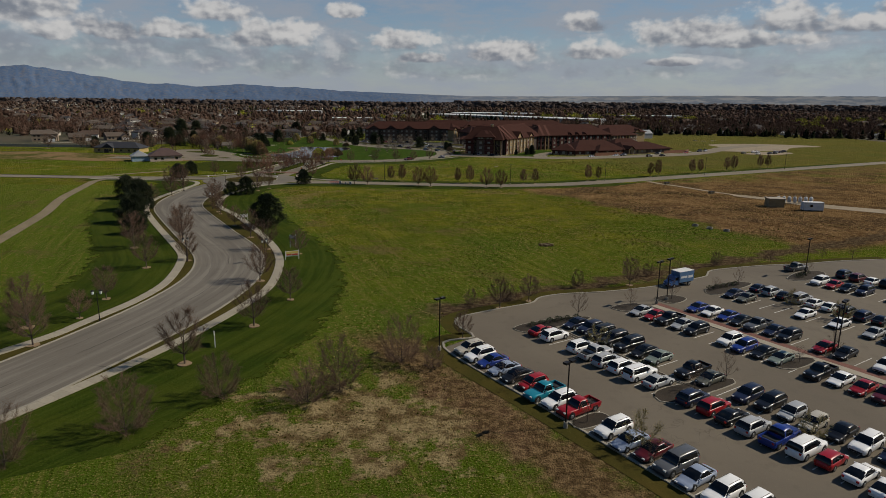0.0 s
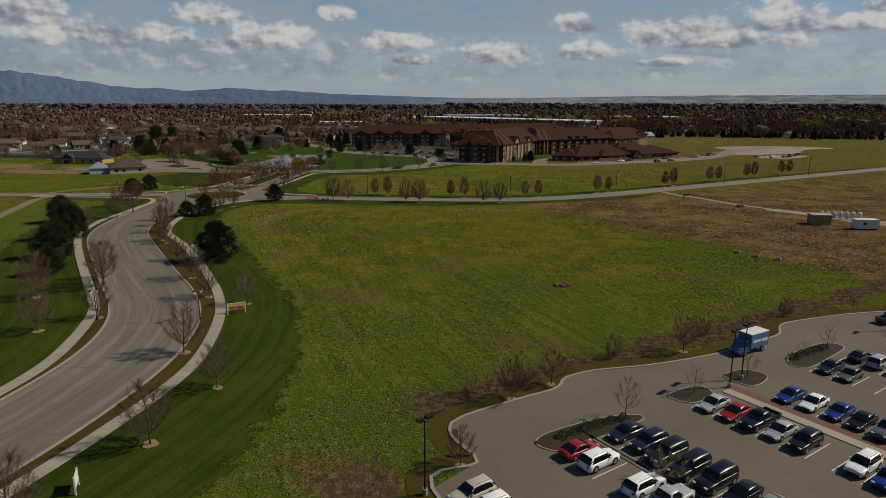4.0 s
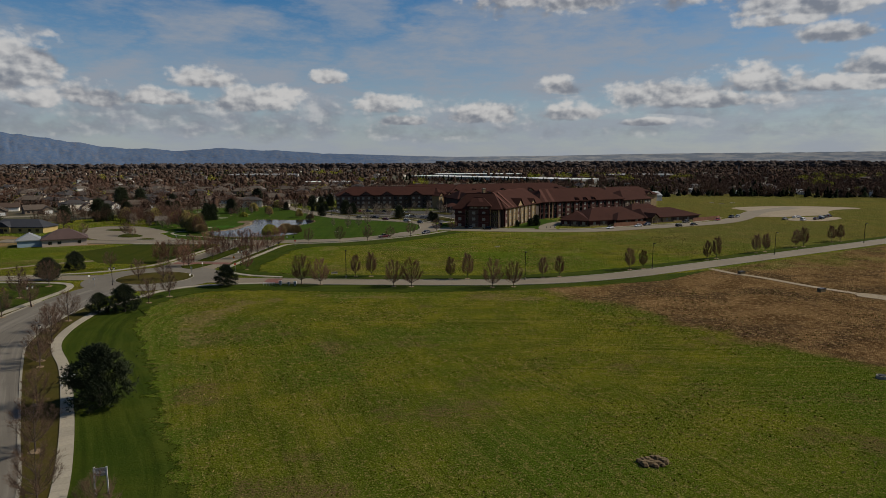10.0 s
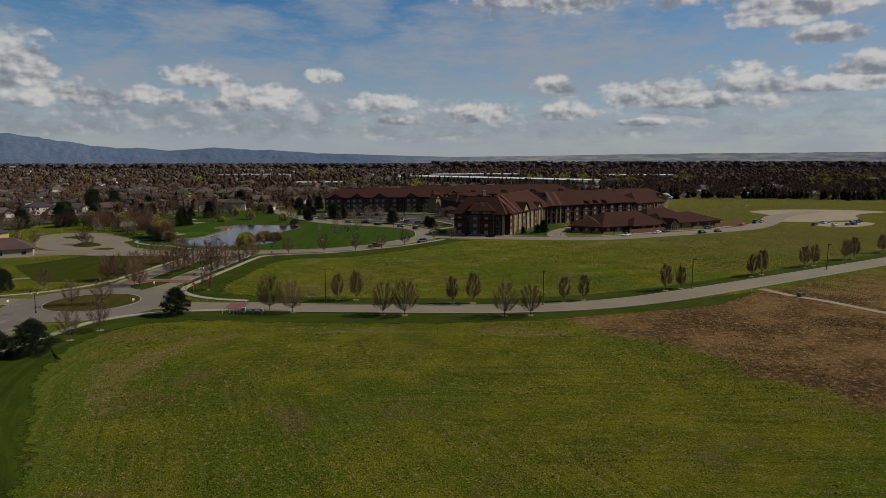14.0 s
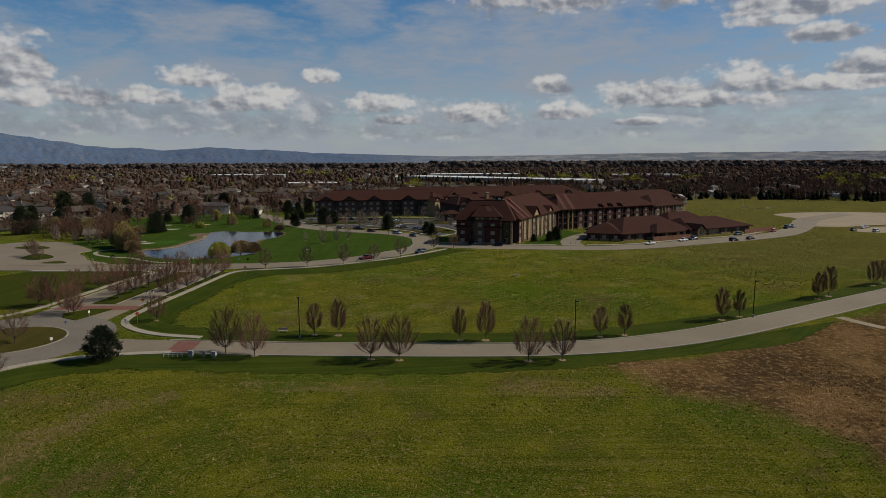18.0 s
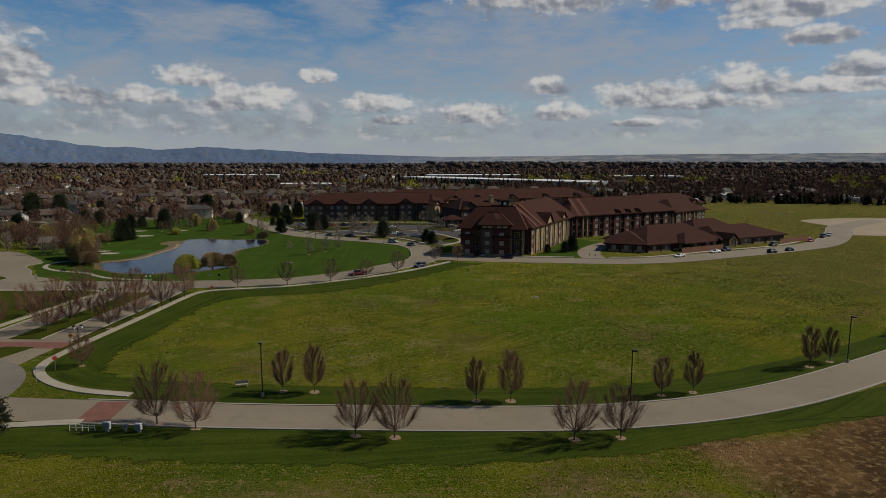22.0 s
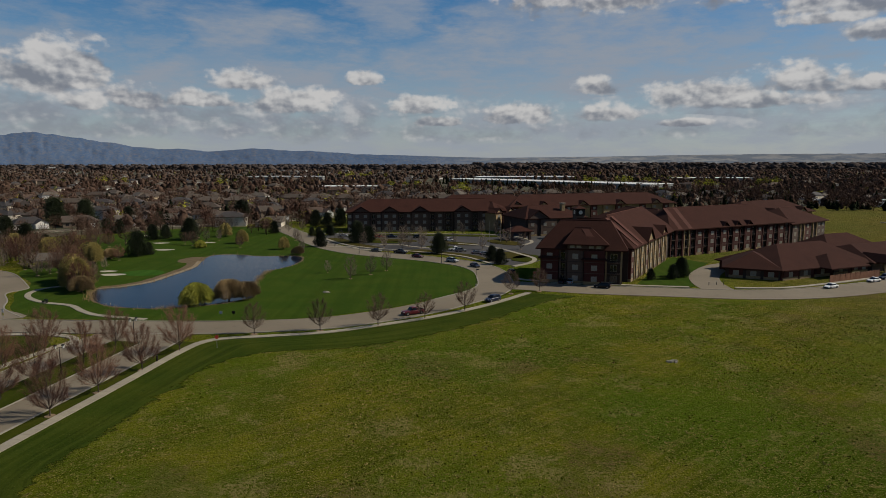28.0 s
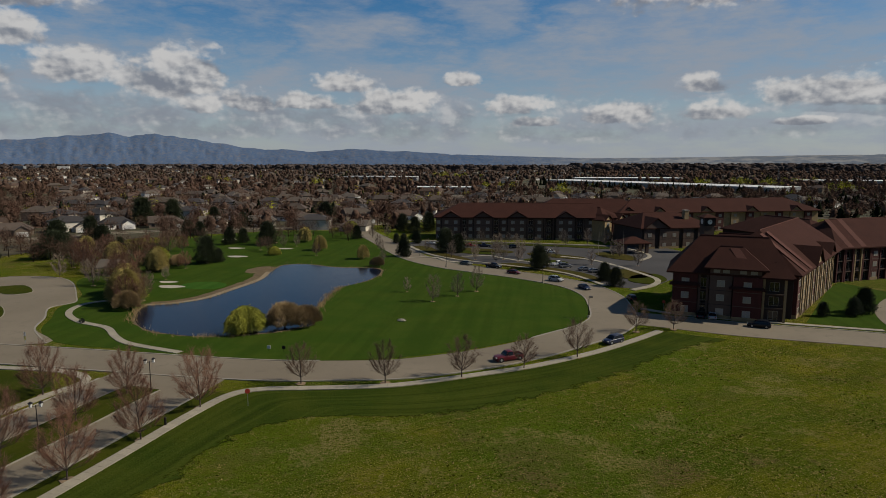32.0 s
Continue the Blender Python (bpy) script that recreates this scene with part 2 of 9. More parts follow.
def field_material():
    """Rough pasture: green turf with straw, darker lush spots, worn brown ground and mower lanes."""
    w = Web("rough_pasture")
    x, y, _ = w.xyz()
    blot, mid, grain, fine = w.noise(0.018, 5), w.noise(0.11, 5), w.noise(0.9, 5, 0.7), w.noise(4.5, 4, 0.7)
    clod = w.noise(1.9, 5, 0.75)
    # mower lanes follow the western footpath, round the corner and along the cross street; beyond it they slant
    d_west = w.m("MULTIPLY_ADD", w.m("ADD", x, 62.0), 0.938, w.m("MULTIPLY", w.m("SUBTRACT", y, 235.0), 0.345))
    d_north = w.m("SUBTRACT", w.m("MULTIPLY_ADD", w.m("ADD", x, 47.0), -0.07, 264.0), y)
    qa, qb = w.m("MAXIMUM", w.m("SUBTRACT", 46.0, d_west), 0.0), w.m("MAXIMUM", w.m("SUBTRACT", 46.0, d_north), 0.0)
    inset = w.m("SUBTRACT", w.m("MINIMUM", w.m("MAXIMUM", d_west, 46.0), w.m("MAXIMUM", d_north, 46.0)), w.m("SQRT", w.m("ADD", w.m("MULTIPLY", qa, qa), w.m("MULTIPLY", qb, qb))))
    slant = w.m("SUBTRACT", w.m("MULTIPLY", y, 0.77), w.m("MULTIPLY", x, 0.64))
    beyond = w.m("GREATER_THAN", y, 272.0)
    across = w.m("ADD", inset, w.m("MULTIPLY", beyond, w.m("SUBTRACT", slant, inset)))
    across = w.m("ADD", across, w.m("MULTIPLY", w.m("SUBTRACT", w.noise(0.03, 2), 0.5), 4.0))
    lane_at = w.nd.new("ShaderNodeCombineXYZ")
    w.put(lane_at.inputs[0], w.m("MULTIPLY", across, 1.15))
    w.put(lane_at.inputs[1], w.m("MULTIPLY", x, 0.03))
    w.put(lane_at.inputs[2], w.m("MULTIPLY", y, 0.03))
    ln = w.nd.new("ShaderNodeTexNoise")
    ln.inputs["Scale"].default_value, ln.inputs["Detail"].default_value, ln.inputs["Roughness"].default_value = 1.0, 5, 0.62
    w.lk.new(lane_at.outputs[0], ln.inputs["Vector"])
    streak = ln.outputs["Fac"]
    col = w.mix(w.ramp(mid, 0.35, 0.68), (0.078, 0.100, 0.006), (0.158, 0.160, 0.010))
    col = w.mix(w.m("MULTIPLY", w.ramp(blot, 0.46, 0.60), 0.85), col, (0.056, 0.102, 0.006))
    # fresher green in the south and in a fringe along the mown strip
    fresh = w.m("MAXIMUM", w.m("MULTIPLY", w.m("MULTIPLY", w.ramp(y, 205, 115), 0.7), w.ramp(x, -60, -35, 0.35, 1.0)), w.m("MULTIPLY", w.m("MULTIPLY", w.ramp(w.m("ADD", d_west, w.m("MULTIPLY", w.m("SUBTRACT", mid, 0.5), 26.0)), 15.0, 3.0), 0.85), w.m("LESS_THAN", y, 262.0)))
    col = w.mix(w.m("MULTIPLY", fresh, w.ramp(clod, 0.30, 0.55, 0.45, 1.0)), col, (0.082, 0.138, 0.012))
    col = w.mix(w.m("MULTIPLY", w.ramp(streak, 0.52, 0.66), 0.36), col, (0.205, 0.165, 0.046))
    col = w.mix(w.m("MULTIPLY", w.ramp(streak, 0.47, 0.34), 0.42), col, (0.034, 0.046, 0.005))
    col = w.mix(w.m("MULTIPLY", w.ramp(grain, 0.53, 0.66), 0.80), col, (0.245, 0.195, 0.066))
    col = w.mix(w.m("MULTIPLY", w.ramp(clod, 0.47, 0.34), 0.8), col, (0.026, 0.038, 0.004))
    col = w.mix(w.m("MULTIPLY", w.ramp(fine, 0.55, 0.66), 0.95), col, (0.360, 0.290, 0.115))
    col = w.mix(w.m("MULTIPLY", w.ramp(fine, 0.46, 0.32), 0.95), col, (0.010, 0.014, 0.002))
    # mat of bleached straw where the lanes begin
    mat_ = w.m("MULTIPLY", w.ramp(w.m("ADD", w.m("ABSOLUTE", w.m("SUBTRACT", across, 9.0)), w.m("MULTIPLY", w.m("SUBTRACT", w.noise(0.055, 6, 0.7), 0.5), 40.0)), 3.0, -3.0), w.m("MULTIPLY", w.ramp(y, 195, 215), w.m("LESS_THAN", y, 262.0)))
    col = w.mix(w.m("MULTIPLY", mat_, w.ramp(grain, 0.4, 0.6, 0.2, 0.8)), col, (0.240, 0.165, 0.080))
    # thin brown spots where the turf is worn through
    worn = w.m("MULTIPLY", w.ramp(w.noise(0.045, 6, 0.68), 0.55, 0.64), w.ramp(clod, 0.40, 0.58))
    col = w.mix(w.m("MULTIPLY", worn, 0.75), col, (0.150, 0.094, 0.050))
    # brown fallow ground past a slanting edge in the east
    edge = w.m("ADD", w.m("MULTIPLY", w.m("SUBTRACT", x, 39.0), 0.86), w.m("MULTIPLY", w.m("SUBTRACT", y, 258.0), 0.50))
    edge = w.m("ADD", edge, w.m("MULTIPLY", w.m("SUBTRACT", w.noise(0.06, 6, 0.65), 0.5), 26.0))
    south = w.m("SUBTRACT", y, w.m("MULTIPLY_ADD", x, 0.42, 108.0))
    north = w.m("SUBTRACT", w.m("MULTIPLY_ADD", w.m("MAXIMUM", w.m("SUBTRACT", x, 55.0), 0.0), 0.54, 264.0), y)
    fallow = w.m("MULTIPLY", w.ramp(edge, -2.0, 5.0), w.m("MULTIPLY", w.ramp(south, -3, 4), w.ramp(north, -1.0, 3.0)))
    soil = w.mix(w.ramp(mid, 0.36, 0.62), (0.115, 0.064, 0.028), (0.215, 0.128, 0.056))
    soil = w.mix(w.m("MULTIPLY", w.ramp(w.noise(0.05, 6, 0.7), 0.47, 0.60), 0.85), soil, (0.070, 0.042, 0.024))
    soil = w.mix(w.m("MULTIPLY", w.ramp(grain, 0.48, 0.68), 0.75), soil, (0.400, 0.275, 0.135))
    soil = w.mix(w.m("MULTIPLY", w.ramp(clod, 0.46, 0.3), 0.7), soil, (0.040, 0.026, 0.013))
    soil = w.mix(w.m("MULTIPLY", w.ramp(fine, 0.42, 0.26), 0.8), soil, (0.0252, 0.01728, 0.01008))
    col = w.mix(fallow, col, soil)
    # scrubby bank round the car park and bare ground before it
    bank = w.m("ABSOLUTE", w.m("SUBTRACT", y, w.m("MULTIPLY_ADD", x, 0.52, 103.5)))
    bank = w.m("SUBTRACT", 4.5, bank)
    bank = w.m("ADD", bank, w.m("MULTIPLY", w.m("SUBTRACT", w.noise(0.16, 5), 0.5), 14.0))
    bank = w.m("MULTIPLY", w.ramp(bank, -1, 3), w.ramp(x, -4.0, 4.0))
    col = w.mix(bank, col, w.mix(w.ramp(grain, 0.4, 0.62), (0.0648, 0.0396, 0.0252), (0.1512, 0.1116, 0.0612)))
    dx, dy = w.m("MULTIPLY", w.m("ADD", x, 6.0), 0.042), w.m("MULTIPLY", w.m("SUBTRACT", y, 66.0), 0.072)
    bare = w.m("SUBTRACT", 1.0, w.m("SQRT", w.m("ADD", w.m("MULTIPLY", dx, dx), w.m("MULTIPLY", dy, dy))))
    bare = w.m("ADD", bare, w.m("MULTIPLY", w.m("SUBTRACT", w.noise(0.24, 8, 0.72), 0.5), 4.2))
    bcol = w.mix(w.ramp(w.noise(0.35, 6, 0.7), 0.4, 0.6), (0.150, 0.094, 0.046), (0.420, 0.315, 0.165))
    bcol = w.mix(w.m("MULTIPLY", w.ramp(clod, 0.5, 0.34), 0.8), bcol, (0.050, 0.046, 0.015))
    col = w.mix(w.m("MULTIPLY", w.ramp(bare, 0.2, 0.6), 0.9), col, bcol)
    # reddish scrub beside the first row of bays
    off = w.m("ADD", w.m("MULTIPLY", w.m("SUBTRACT", x, 6.6), 0.85), w.m("MULTIPLY", w.m("SUBTRACT", y, 86.3), 0.527))
    off = w.m("ADD", w.m("ABSOLUTE", w.m("ADD", off, 9.0)), w.m("MULTIPLY", w.m("SUBTRACT", w.noise(0.2, 7, 0.7), 0.5), 15.0))
    scrubby = w.m("MULTIPLY", w.ramp(off, 6.0, 2.0), w.ramp(y, 97, 88))
    red = w.mix(w.ramp(grain, 0.4, 0.62), (0.105, 0.058, 0.032), (0.270, 0.175, 0.090))
    col = w.mix(w.m("MULTIPLY", scrubby, 0.9), col, w.mix(w.m("MULTIPLY", w.ramp(fine, 0.5, 0.34), 0.8), red, (0.022, 0.017, 0.011)))
    # yellower turf towards the north, its brightness at low view angles painted in
    col = w.mix(w.m("MULTIPLY", w.m("MULTIPLY", w.ramp(y, 120, 340), 0.06), w.m("MULTIPLY_ADD", w.ramp(clod, 0.35, 0.6), 0.7, 0.3)), col, (0.170, 0.165, 0.018))
    col = w.mix(w.m("MULTIPLY", w.ramp(y, 284, 292), w.m("MULTIPLY", w.ramp(w.noise(0.035, 6, 0.65), 0.44, 0.60), w.m("MULTIPLY_ADD", w.ramp(clod, 0.36, 0.6), 0.6, 0.1))), col, (0.085, 0.135, 0.009))
    brown = w.m("MULTIPLY", w.ramp(y, 284, 292), w.ramp(w.noise(0.07, 7, 0.72), 0.54, 0.62))
    col = w.mix(w.m("MULTIPLY", brown, w.m("MULTIPLY_ADD", w.ramp(clod, 0.42, 0.58), 0.6, 0.0)), col, (0.300, 0.220, 0.100))
    # paler, drier turf in the far east
    dry = w.m("MULTIPLY", w.ramp(x, 40, 150), w.ramp(y, 300, 380))
    col = w.mix(w.m("MULTIPLY", dry, 0.55), col, (0.135, 0.108, 0.040))
    return w.done(col, 1.0, w.m("ADD", w.m("ADD", grain, clod), w.m("MULTIPLY", fine, 0.8)), 1.0, 0.5, 0.0)


def lawn_material(name, base, streak_turn):
    """Mown turf: finer, greener, with faint mower lanes."""
    w = Web(name)
    mid, fine = w.noise(0.12, 5), w.noise(3.5, 4, 0.7)
    lane = w.noise(0.42, 2, 0.5, (1.0, 0.03, 1.0), streak_turn)
    col = w.mix(w.ramp(mid, 0.35, 0.68), base, tuple(c * f for c, f in zip(base, (1.35, 1.12, 1.2))))
    col = w.mix(w.m("MULTIPLY", w.ramp(lane, 0.42, 0.6), 0.28), col, tuple(c * 0.58 for c in base))
    col = w.mix(w.m("MULTIPLY", w.ramp(w.noise(1.3, 5, 0.7), 0.45, 0.28), 0.55), col, tuple(c * 0.45 for c in base))
    col = w.mix(w.m("MULTIPLY", w.ramp(fine, 0.56, 0.76), 0.55), col, (0.13, 0.115, 0.03))
    return w.done(col, 1.0, fine, 0.5, 0.08, 0.02)


def turf_material():
    """Mown turf in lanes along its path, ragged where it meets the pasture."""
    w = Web("mown_turf")

    def attr(nm):
        n = w.nd.new("ShaderNodeAttribute")
        n.attribute_name = nm
        return n.outputs["Fac"]

    x, y, _ = w.xyz()
    at = w.nd.new("ShaderNodeCombineXYZ")
    for i, v in enumerate((w.m("MULTIPLY", attr("across"), 0.75), w.m("MULTIPLY", x, 0.025), w.m("MULTIPLY", y, 0.025))):
        w.put(at.inputs[i], v)
    ln = w.nd.new("ShaderNodeTexNoise")
    ln.inputs["Scale"].default_value, ln.inputs["Detail"].default_value, ln.inputs["Roughness"].default_value = 1.0, 3, 0.6
    w.lk.new(at.outputs[0], ln.inputs["Vector"])
    lane = ln.outputs["Fac"]
    mid, clod, fine = w.noise(0.10, 5), w.noise(1.3, 5, 0.7), w.noise(4.0, 4, 0.7)
    col = w.mix(w.ramp(mid, 0.35, 0.66), (0.028, 0.046, 0.0050), (0.046, 0.060, 0.0070))
    col = w.mix(w.m("MULTIPLY", w.ramp(lane, 0.50, 0.62), 0.40), col, (0.060, 0.078, 0.011))
    col = w.mix(w.m("MULTIPLY", w.ramp(lane, 0.48, 0.36), 0.45), col, (0.016, 0.027, 0.0032))
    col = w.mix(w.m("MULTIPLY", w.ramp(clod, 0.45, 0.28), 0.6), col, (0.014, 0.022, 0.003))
    col = w.mix(w.m("MULTIPLY", w.ramp(fine, 0.55, 0.74), 0.6), col, (0.115, 0.108, 0.028))
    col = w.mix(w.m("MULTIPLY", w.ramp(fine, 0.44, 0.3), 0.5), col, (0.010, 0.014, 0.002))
    mt = w.done(col, 1.0, w.m("ADD", clod, fine), 0.7, 0.12, 0.02)
    cover = w.m("ADD", attr("fade"), w.m("ADD", w.m("MULTIPLY", w.m("SUBTRACT", w.noise(0.35, 6, 0.68), 0.5), 1.9), w.m("MULTIPLY", w.m("SUBTRACT", fine, 0.5), 0.8)))
    clear, both = w.nd.new("ShaderNodeBsdfTransparent"), w.nd.new("ShaderNodeMixShader")
    w.put(both.inputs[0], w.ramp(cover, 0.36, 0.64))
    w.lk.new(clear.outputs[0], both.inputs[1])
    w.lk.new(w.bs.outputs[0], both.inputs[2])
    w.lk.new(both.outputs[0], w.nd["Material Output"].inputs["Surface"])
    return mt


def road_material(name, base, lean):
    """Worn asphalt or concrete with patches, pale tyre lanes and hairline cracks."""
    w = Web(name)
    blot, mid, fine = w.noise(0.05, 5), w.noise(0.4, 5), w.noise(9, 3)
    col = w.mix(w.ramp(blot, 0.35, 0.66), base, lean)
    col = w.mix(w.m("MULTIPLY", w.ramp(mid, 0.48, 0.72), 0.4), col, tuple(c * 0.72 for c in base))
    col = w.mix(w.m("MULTIPLY", w.ramp(fine, 0.5, 0.8), 0.35), col, tuple(c * 1.5 for c in base))
    vo = w.nd.new("ShaderNodeTexVoronoi")
    vo.feature = "DISTANCE_TO_EDGE"
    vo.inputs["Scale"].default_value = 0.11
    warp = w.nd.new("ShaderNodeVectorMath")
    warp.operation = "ADD"
    nz = w.nd.new("ShaderNodeTexNoise")
    nz.inputs["Scale"].default_value = 0.3
    w.lk.new(w.co, nz.inputs["Vector"])
    sc = w.nd.new("ShaderNodeVectorMath")
    sc.operation = "SCALE"
    sc.inputs[3].default_value = 7.0
    w.lk.new(nz.outputs["Color"], sc.inputs[0])
    w.lk.new(w.co, warp.inputs[0])
    w.lk.new(sc.outputs[0], warp.inputs[1])
    w.lk.new(warp.outputs[0], vo.inputs["Vector"])
    crack = w.m("MULTIPLY", w.ramp(vo.outputs["Distance"], 0.006, 0.002), w.ramp(blot, 0.5, 0.66))
    col = w.mix(w.m("MULTIPLY", crack, 0.35), col, tuple(c * 0.35 for c in base))
    return w.done(col, 0.9, fine, 0.25, 0.02, 0.2)


def lane_material():
    """Worn asphalt with pale tyre lanes, a dark seam and long cracks along the street."""
    w = Web("lane_asphalt")
    n = w.nd.new("ShaderNodeAttribute")
    n.attribute_name = "across"
    off = n.outputs["Fac"]
    x, y, _ = w.xyz()
    at = w.nd.new("ShaderNodeCombineXYZ")
    for i, v in enumerate((w.m("MULTIPLY", off, 0.8), w.m("MULTIPLY", x, 0.03), w.m("MULTIPLY", y, 0.03))):
        w.put(at.inputs[i], v)
    ln = w.nd.new("ShaderNodeTexNoise")
    ln.inputs["Scale"].default_value, ln.inputs["Detail"].default_value, ln.inputs["Roughness"].default_value = 1.0, 5, 0.65
    w.lk.new(at.outputs[0], ln.inputs["Vector"])
    streak, blot, mid, fine = ln.outputs["Fac"], w.noise(0.05, 5), w.noise(0.4, 5), w.noise(9, 3)
    col = w.mix(w.ramp(blot, 0.35, 0.66), (0.136, 0.120, 0.096), (0.162, 0.143, 0.115))
    col = w.mix(w.m("MULTIPLY", w.ramp(streak, 0.48, 0.64), 0.75), col, (0.215, 0.192, 0.158))
    col = w.mix(w.m("MULTIPLY", w.ramp(streak, 0.46, 0.36), 0.5), col, (0.098, 0.086, 0.070))
    col = w.mix(w.m("MULTIPLY", w.ramp(mid, 0.5, 0.72), 0.3), col, (0.105, 0.092, 0.074))
    col = w.mix(w.m("MULTIPLY", w.ramp(fine, 0.5, 0.8), 0.35), col, (0.23, 0.205, 0.17))
    wander = w.m("ADD", off, w.m("MULTIPLY", w.m("SUBTRACT", w.noise(0.12, 4), 0.5), 1.6))
    for place, wide in ((0.2, 0.10), (3.6, 0.07), (-3.4, 0.06)):
        seam = w.ramp(w.m("ABSOLUTE", w.m("SUBTRACT", wander, place)), wide, wide * 0.4)
        col = w.mix(w.m("MULTIPLY", seam, w.ramp(w.noise(0.09, 4), 0.42, 0.56, 0.0, 0.7)), col, (0.040, 0.036, 0.031))
    # sealed cracks straight across
    cross = w.ramp(w.m("ABSOLUTE", w.m("SUBTRACT", w.m("FRACT", w.m("MULTIPLY", w.m("ADD", y, w.m("MULTIPLY", w.noise(0.2, 3), 2.0)), 0.055)), 0.5)), 0.008, 0.003)
    col = w.mix(w.m("MULTIPLY", cross, w.ramp(blot, 0.48, 0.56, 0.0, 0.6)), col, (0.045, 0.040, 0.034))
    return w.done(col, 0.9, fine, 0.25, 0.02, 0.2)


M_FIELD = field_material()
M_LAWN = lawn_material("mown_lawn", (0.036, 0.048, 0.0052), 64)
M_TURF = turf_material()
M_PARK = lawn_material("park_lawn", (0.034, 0.066, 0.0072), 20)
M_VERGE = lawn_material("verge_turf", (0.055, 0.050, 0.012), 64)
M_ROAD = road_material("road_asphalt", (0.146, 0.128, 0.101), (0.178, 0.156, 0.124))
M_WIND = lane_material()
M_ROAD2 = road_material("street_concrete", (0.186, 0.154, 0.109), (0.218, 0.182, 0.131))
M_LOT = road_material("lot_asphalt", (0.128, 0.106, 0.078), (0.158, 0.132, 0.097))
M_DARKLOT = road_material("dark_asphalt", (0.054, 0.0504, 0.04896), (0.072, 0.0684, 0.0648))
M_KERB = material("kerb_concrete", (0.3024, 0.2736, 0.216), 0.9, vary=0.2, scale=0.8, bump=0.2)
M_WALK = material("walk_concrete", (0.330, 0.292, 0.220), 0.9, vary=0.15, scale=0.5, bump=0.15, per_island=0.08)
M_BRICKWALK = material("brick_paving", (0.18, 0.0756, 0.054), 0.9, vary=0.3, scale=2.0)
M_DIRT = material("pale_dirt", (0.288, 0.2304, 0.1512), 1.0, vary=0.3, scale=0.25, tint=(0.2016, 0.1512, 0.0864), bump=0.3)
M_TRACK = material("dirt_track", (0.216, 0.1692, 0.1044), 1.0, vary=0.3, scale=0.4, tint=(0.1224, 0.1008, 0.0432), bump=0.3)
w = Web("graded_soil")
sa, sb = w.noise(0.05, 6, 0.68), w.noise(0.5, 6, 0.72)
M_SOIL = w.done(w.mix(w.m("MULTIPLY", w.ramp(sb, 0.5, 0.7), 0.6), w.mix(w.ramp(sa, 0.44, 0.56), (0.205, 0.138, 0.070), (0.075, 0.078, 0.020)), (0.290, 0.215, 0.125)), 1.0, sb, 0.8, 0.3, 0.0)
M_EARTH = material("mulch", (0.036, 0.026, 0.016), 1.0, vary=0.4, scale=2.0, bump=0.5)
M_MULCH = material("tree_mulch", (0.26, 0.18, 0.105), 1.0, vary=0.35, scale=2.0, bump=0.5)
M_FAR = material("far_land", (0.075, 0.056, 0.028), 1.0, vary=0.5, scale=0.03, tint=(0.0396, 0.04464, 0.01296), bump=0.0)
M_SAND = material("bunker_sand", (0.4464, 0.4032, 0.3168), 1.0, vary=0.1)
M_GREEN = lawn_material("putting_green", (0.0324, 0.0936, 0.01152), 10)
M_BANK = material("dry_bank", (0.150, 0.105, 0.050), 1.0, vary=0.45, scale=1.2, tint=(0.0864, 0.0576, 0.0288), bump=0.6)
M_PAINT = material("line_paint", (0.62, 0.60, 0.55), 0.8, vary=0.25, scale=3.0)
M_TRUNK = material("bark", (0.090, 0.066, 0.052), 0.95, vary=0.35, scale=6.0, bump=0.4)
M_TWIG = material("twigs", (0.145, 0.088, 0.056), 0.95, vary=0.25, scale=2.0, bump=0.0, per_object=0.2)
M_TWIG_RED = material("budding_twigs", (0.190, 0.094, 0.058), 0.95, vary=0.25, scale=2.0, bump=0.0, per_object=0.15)
M_TWIG_PALE = material("pale_twigs", (0.24, 0.185, 0.14), 0.95, vary=0.25, scale=2.0, bump=0.0, per_object=0.2)
M_TWIG_GREEN = material("new_leaf_twigs", (0.34, 0.28, 0.12), 0.95, vary=0.3, scale=2.0, bump=0.0)
M_NEEDLE = material("needles", (0.030, 0.040, 0.014), 0.9, vary=0.4, scale=3.0, bump=0.0, per_island=0.35, per_object=0.2)
M_WILLOW = material("willow_leaf", (0.25, 0.25, 0.025), 0.9, vary=0.3, scale=2.0, bump=0.0, per_island=0.3)
M_WILLOW_TAN = material("willow_tan", (0.27, 0.185, 0.085), 0.9, vary=0.3, scale=2.0, bump=0.0, per_island=0.3)
M_HEDGE = material("hedge_leaf", (0.035, 0.052, 0.014), 0.9, vary=0.4, scale=3.0, bump=0.0, per_island=0.35)
M_REED = material("dry_reed", (0.25, 0.175, 0.08), 1.0, vary=0.35, scale=2.0, bump=0.0, per_island=0.3)
M_POST = material("dark_metal", (0.025, 0.022, 0.022), 0.5, 0.6, vary=0.15, bump=0.05)
M_WHITE = material("white_paint", (0.70, 0.69, 0.66), 0.6, vary=0.08, scale=1.0, bump=0.05)
M_GREY = material("grey_metal", (0.32, 0.33, 0.33), 0.5, 0.3, vary=0.15)
M_ROOF = material("maroon_roof", (0.055, 0.0225, 0.0165), 0.95, vary=0.3, scale=0.6, tint=(0.037, 0.0160, 0.0120), bump=0.3, fine=10, spec=0.06)
# paler roof copy for ridge caps and for strips that paint in sunlit roof planes
M_ROOF2 = material("maroon_roof_pale", (0.100, 0.042, 0.031), 0.9, vary=0.2, scale=0.6, bump=0.2, spec=0.1)
M_BRICK = material("red_brick", (0.080, 0.0215, 0.0165), 0.9, vary=0.3, scale=2.5)
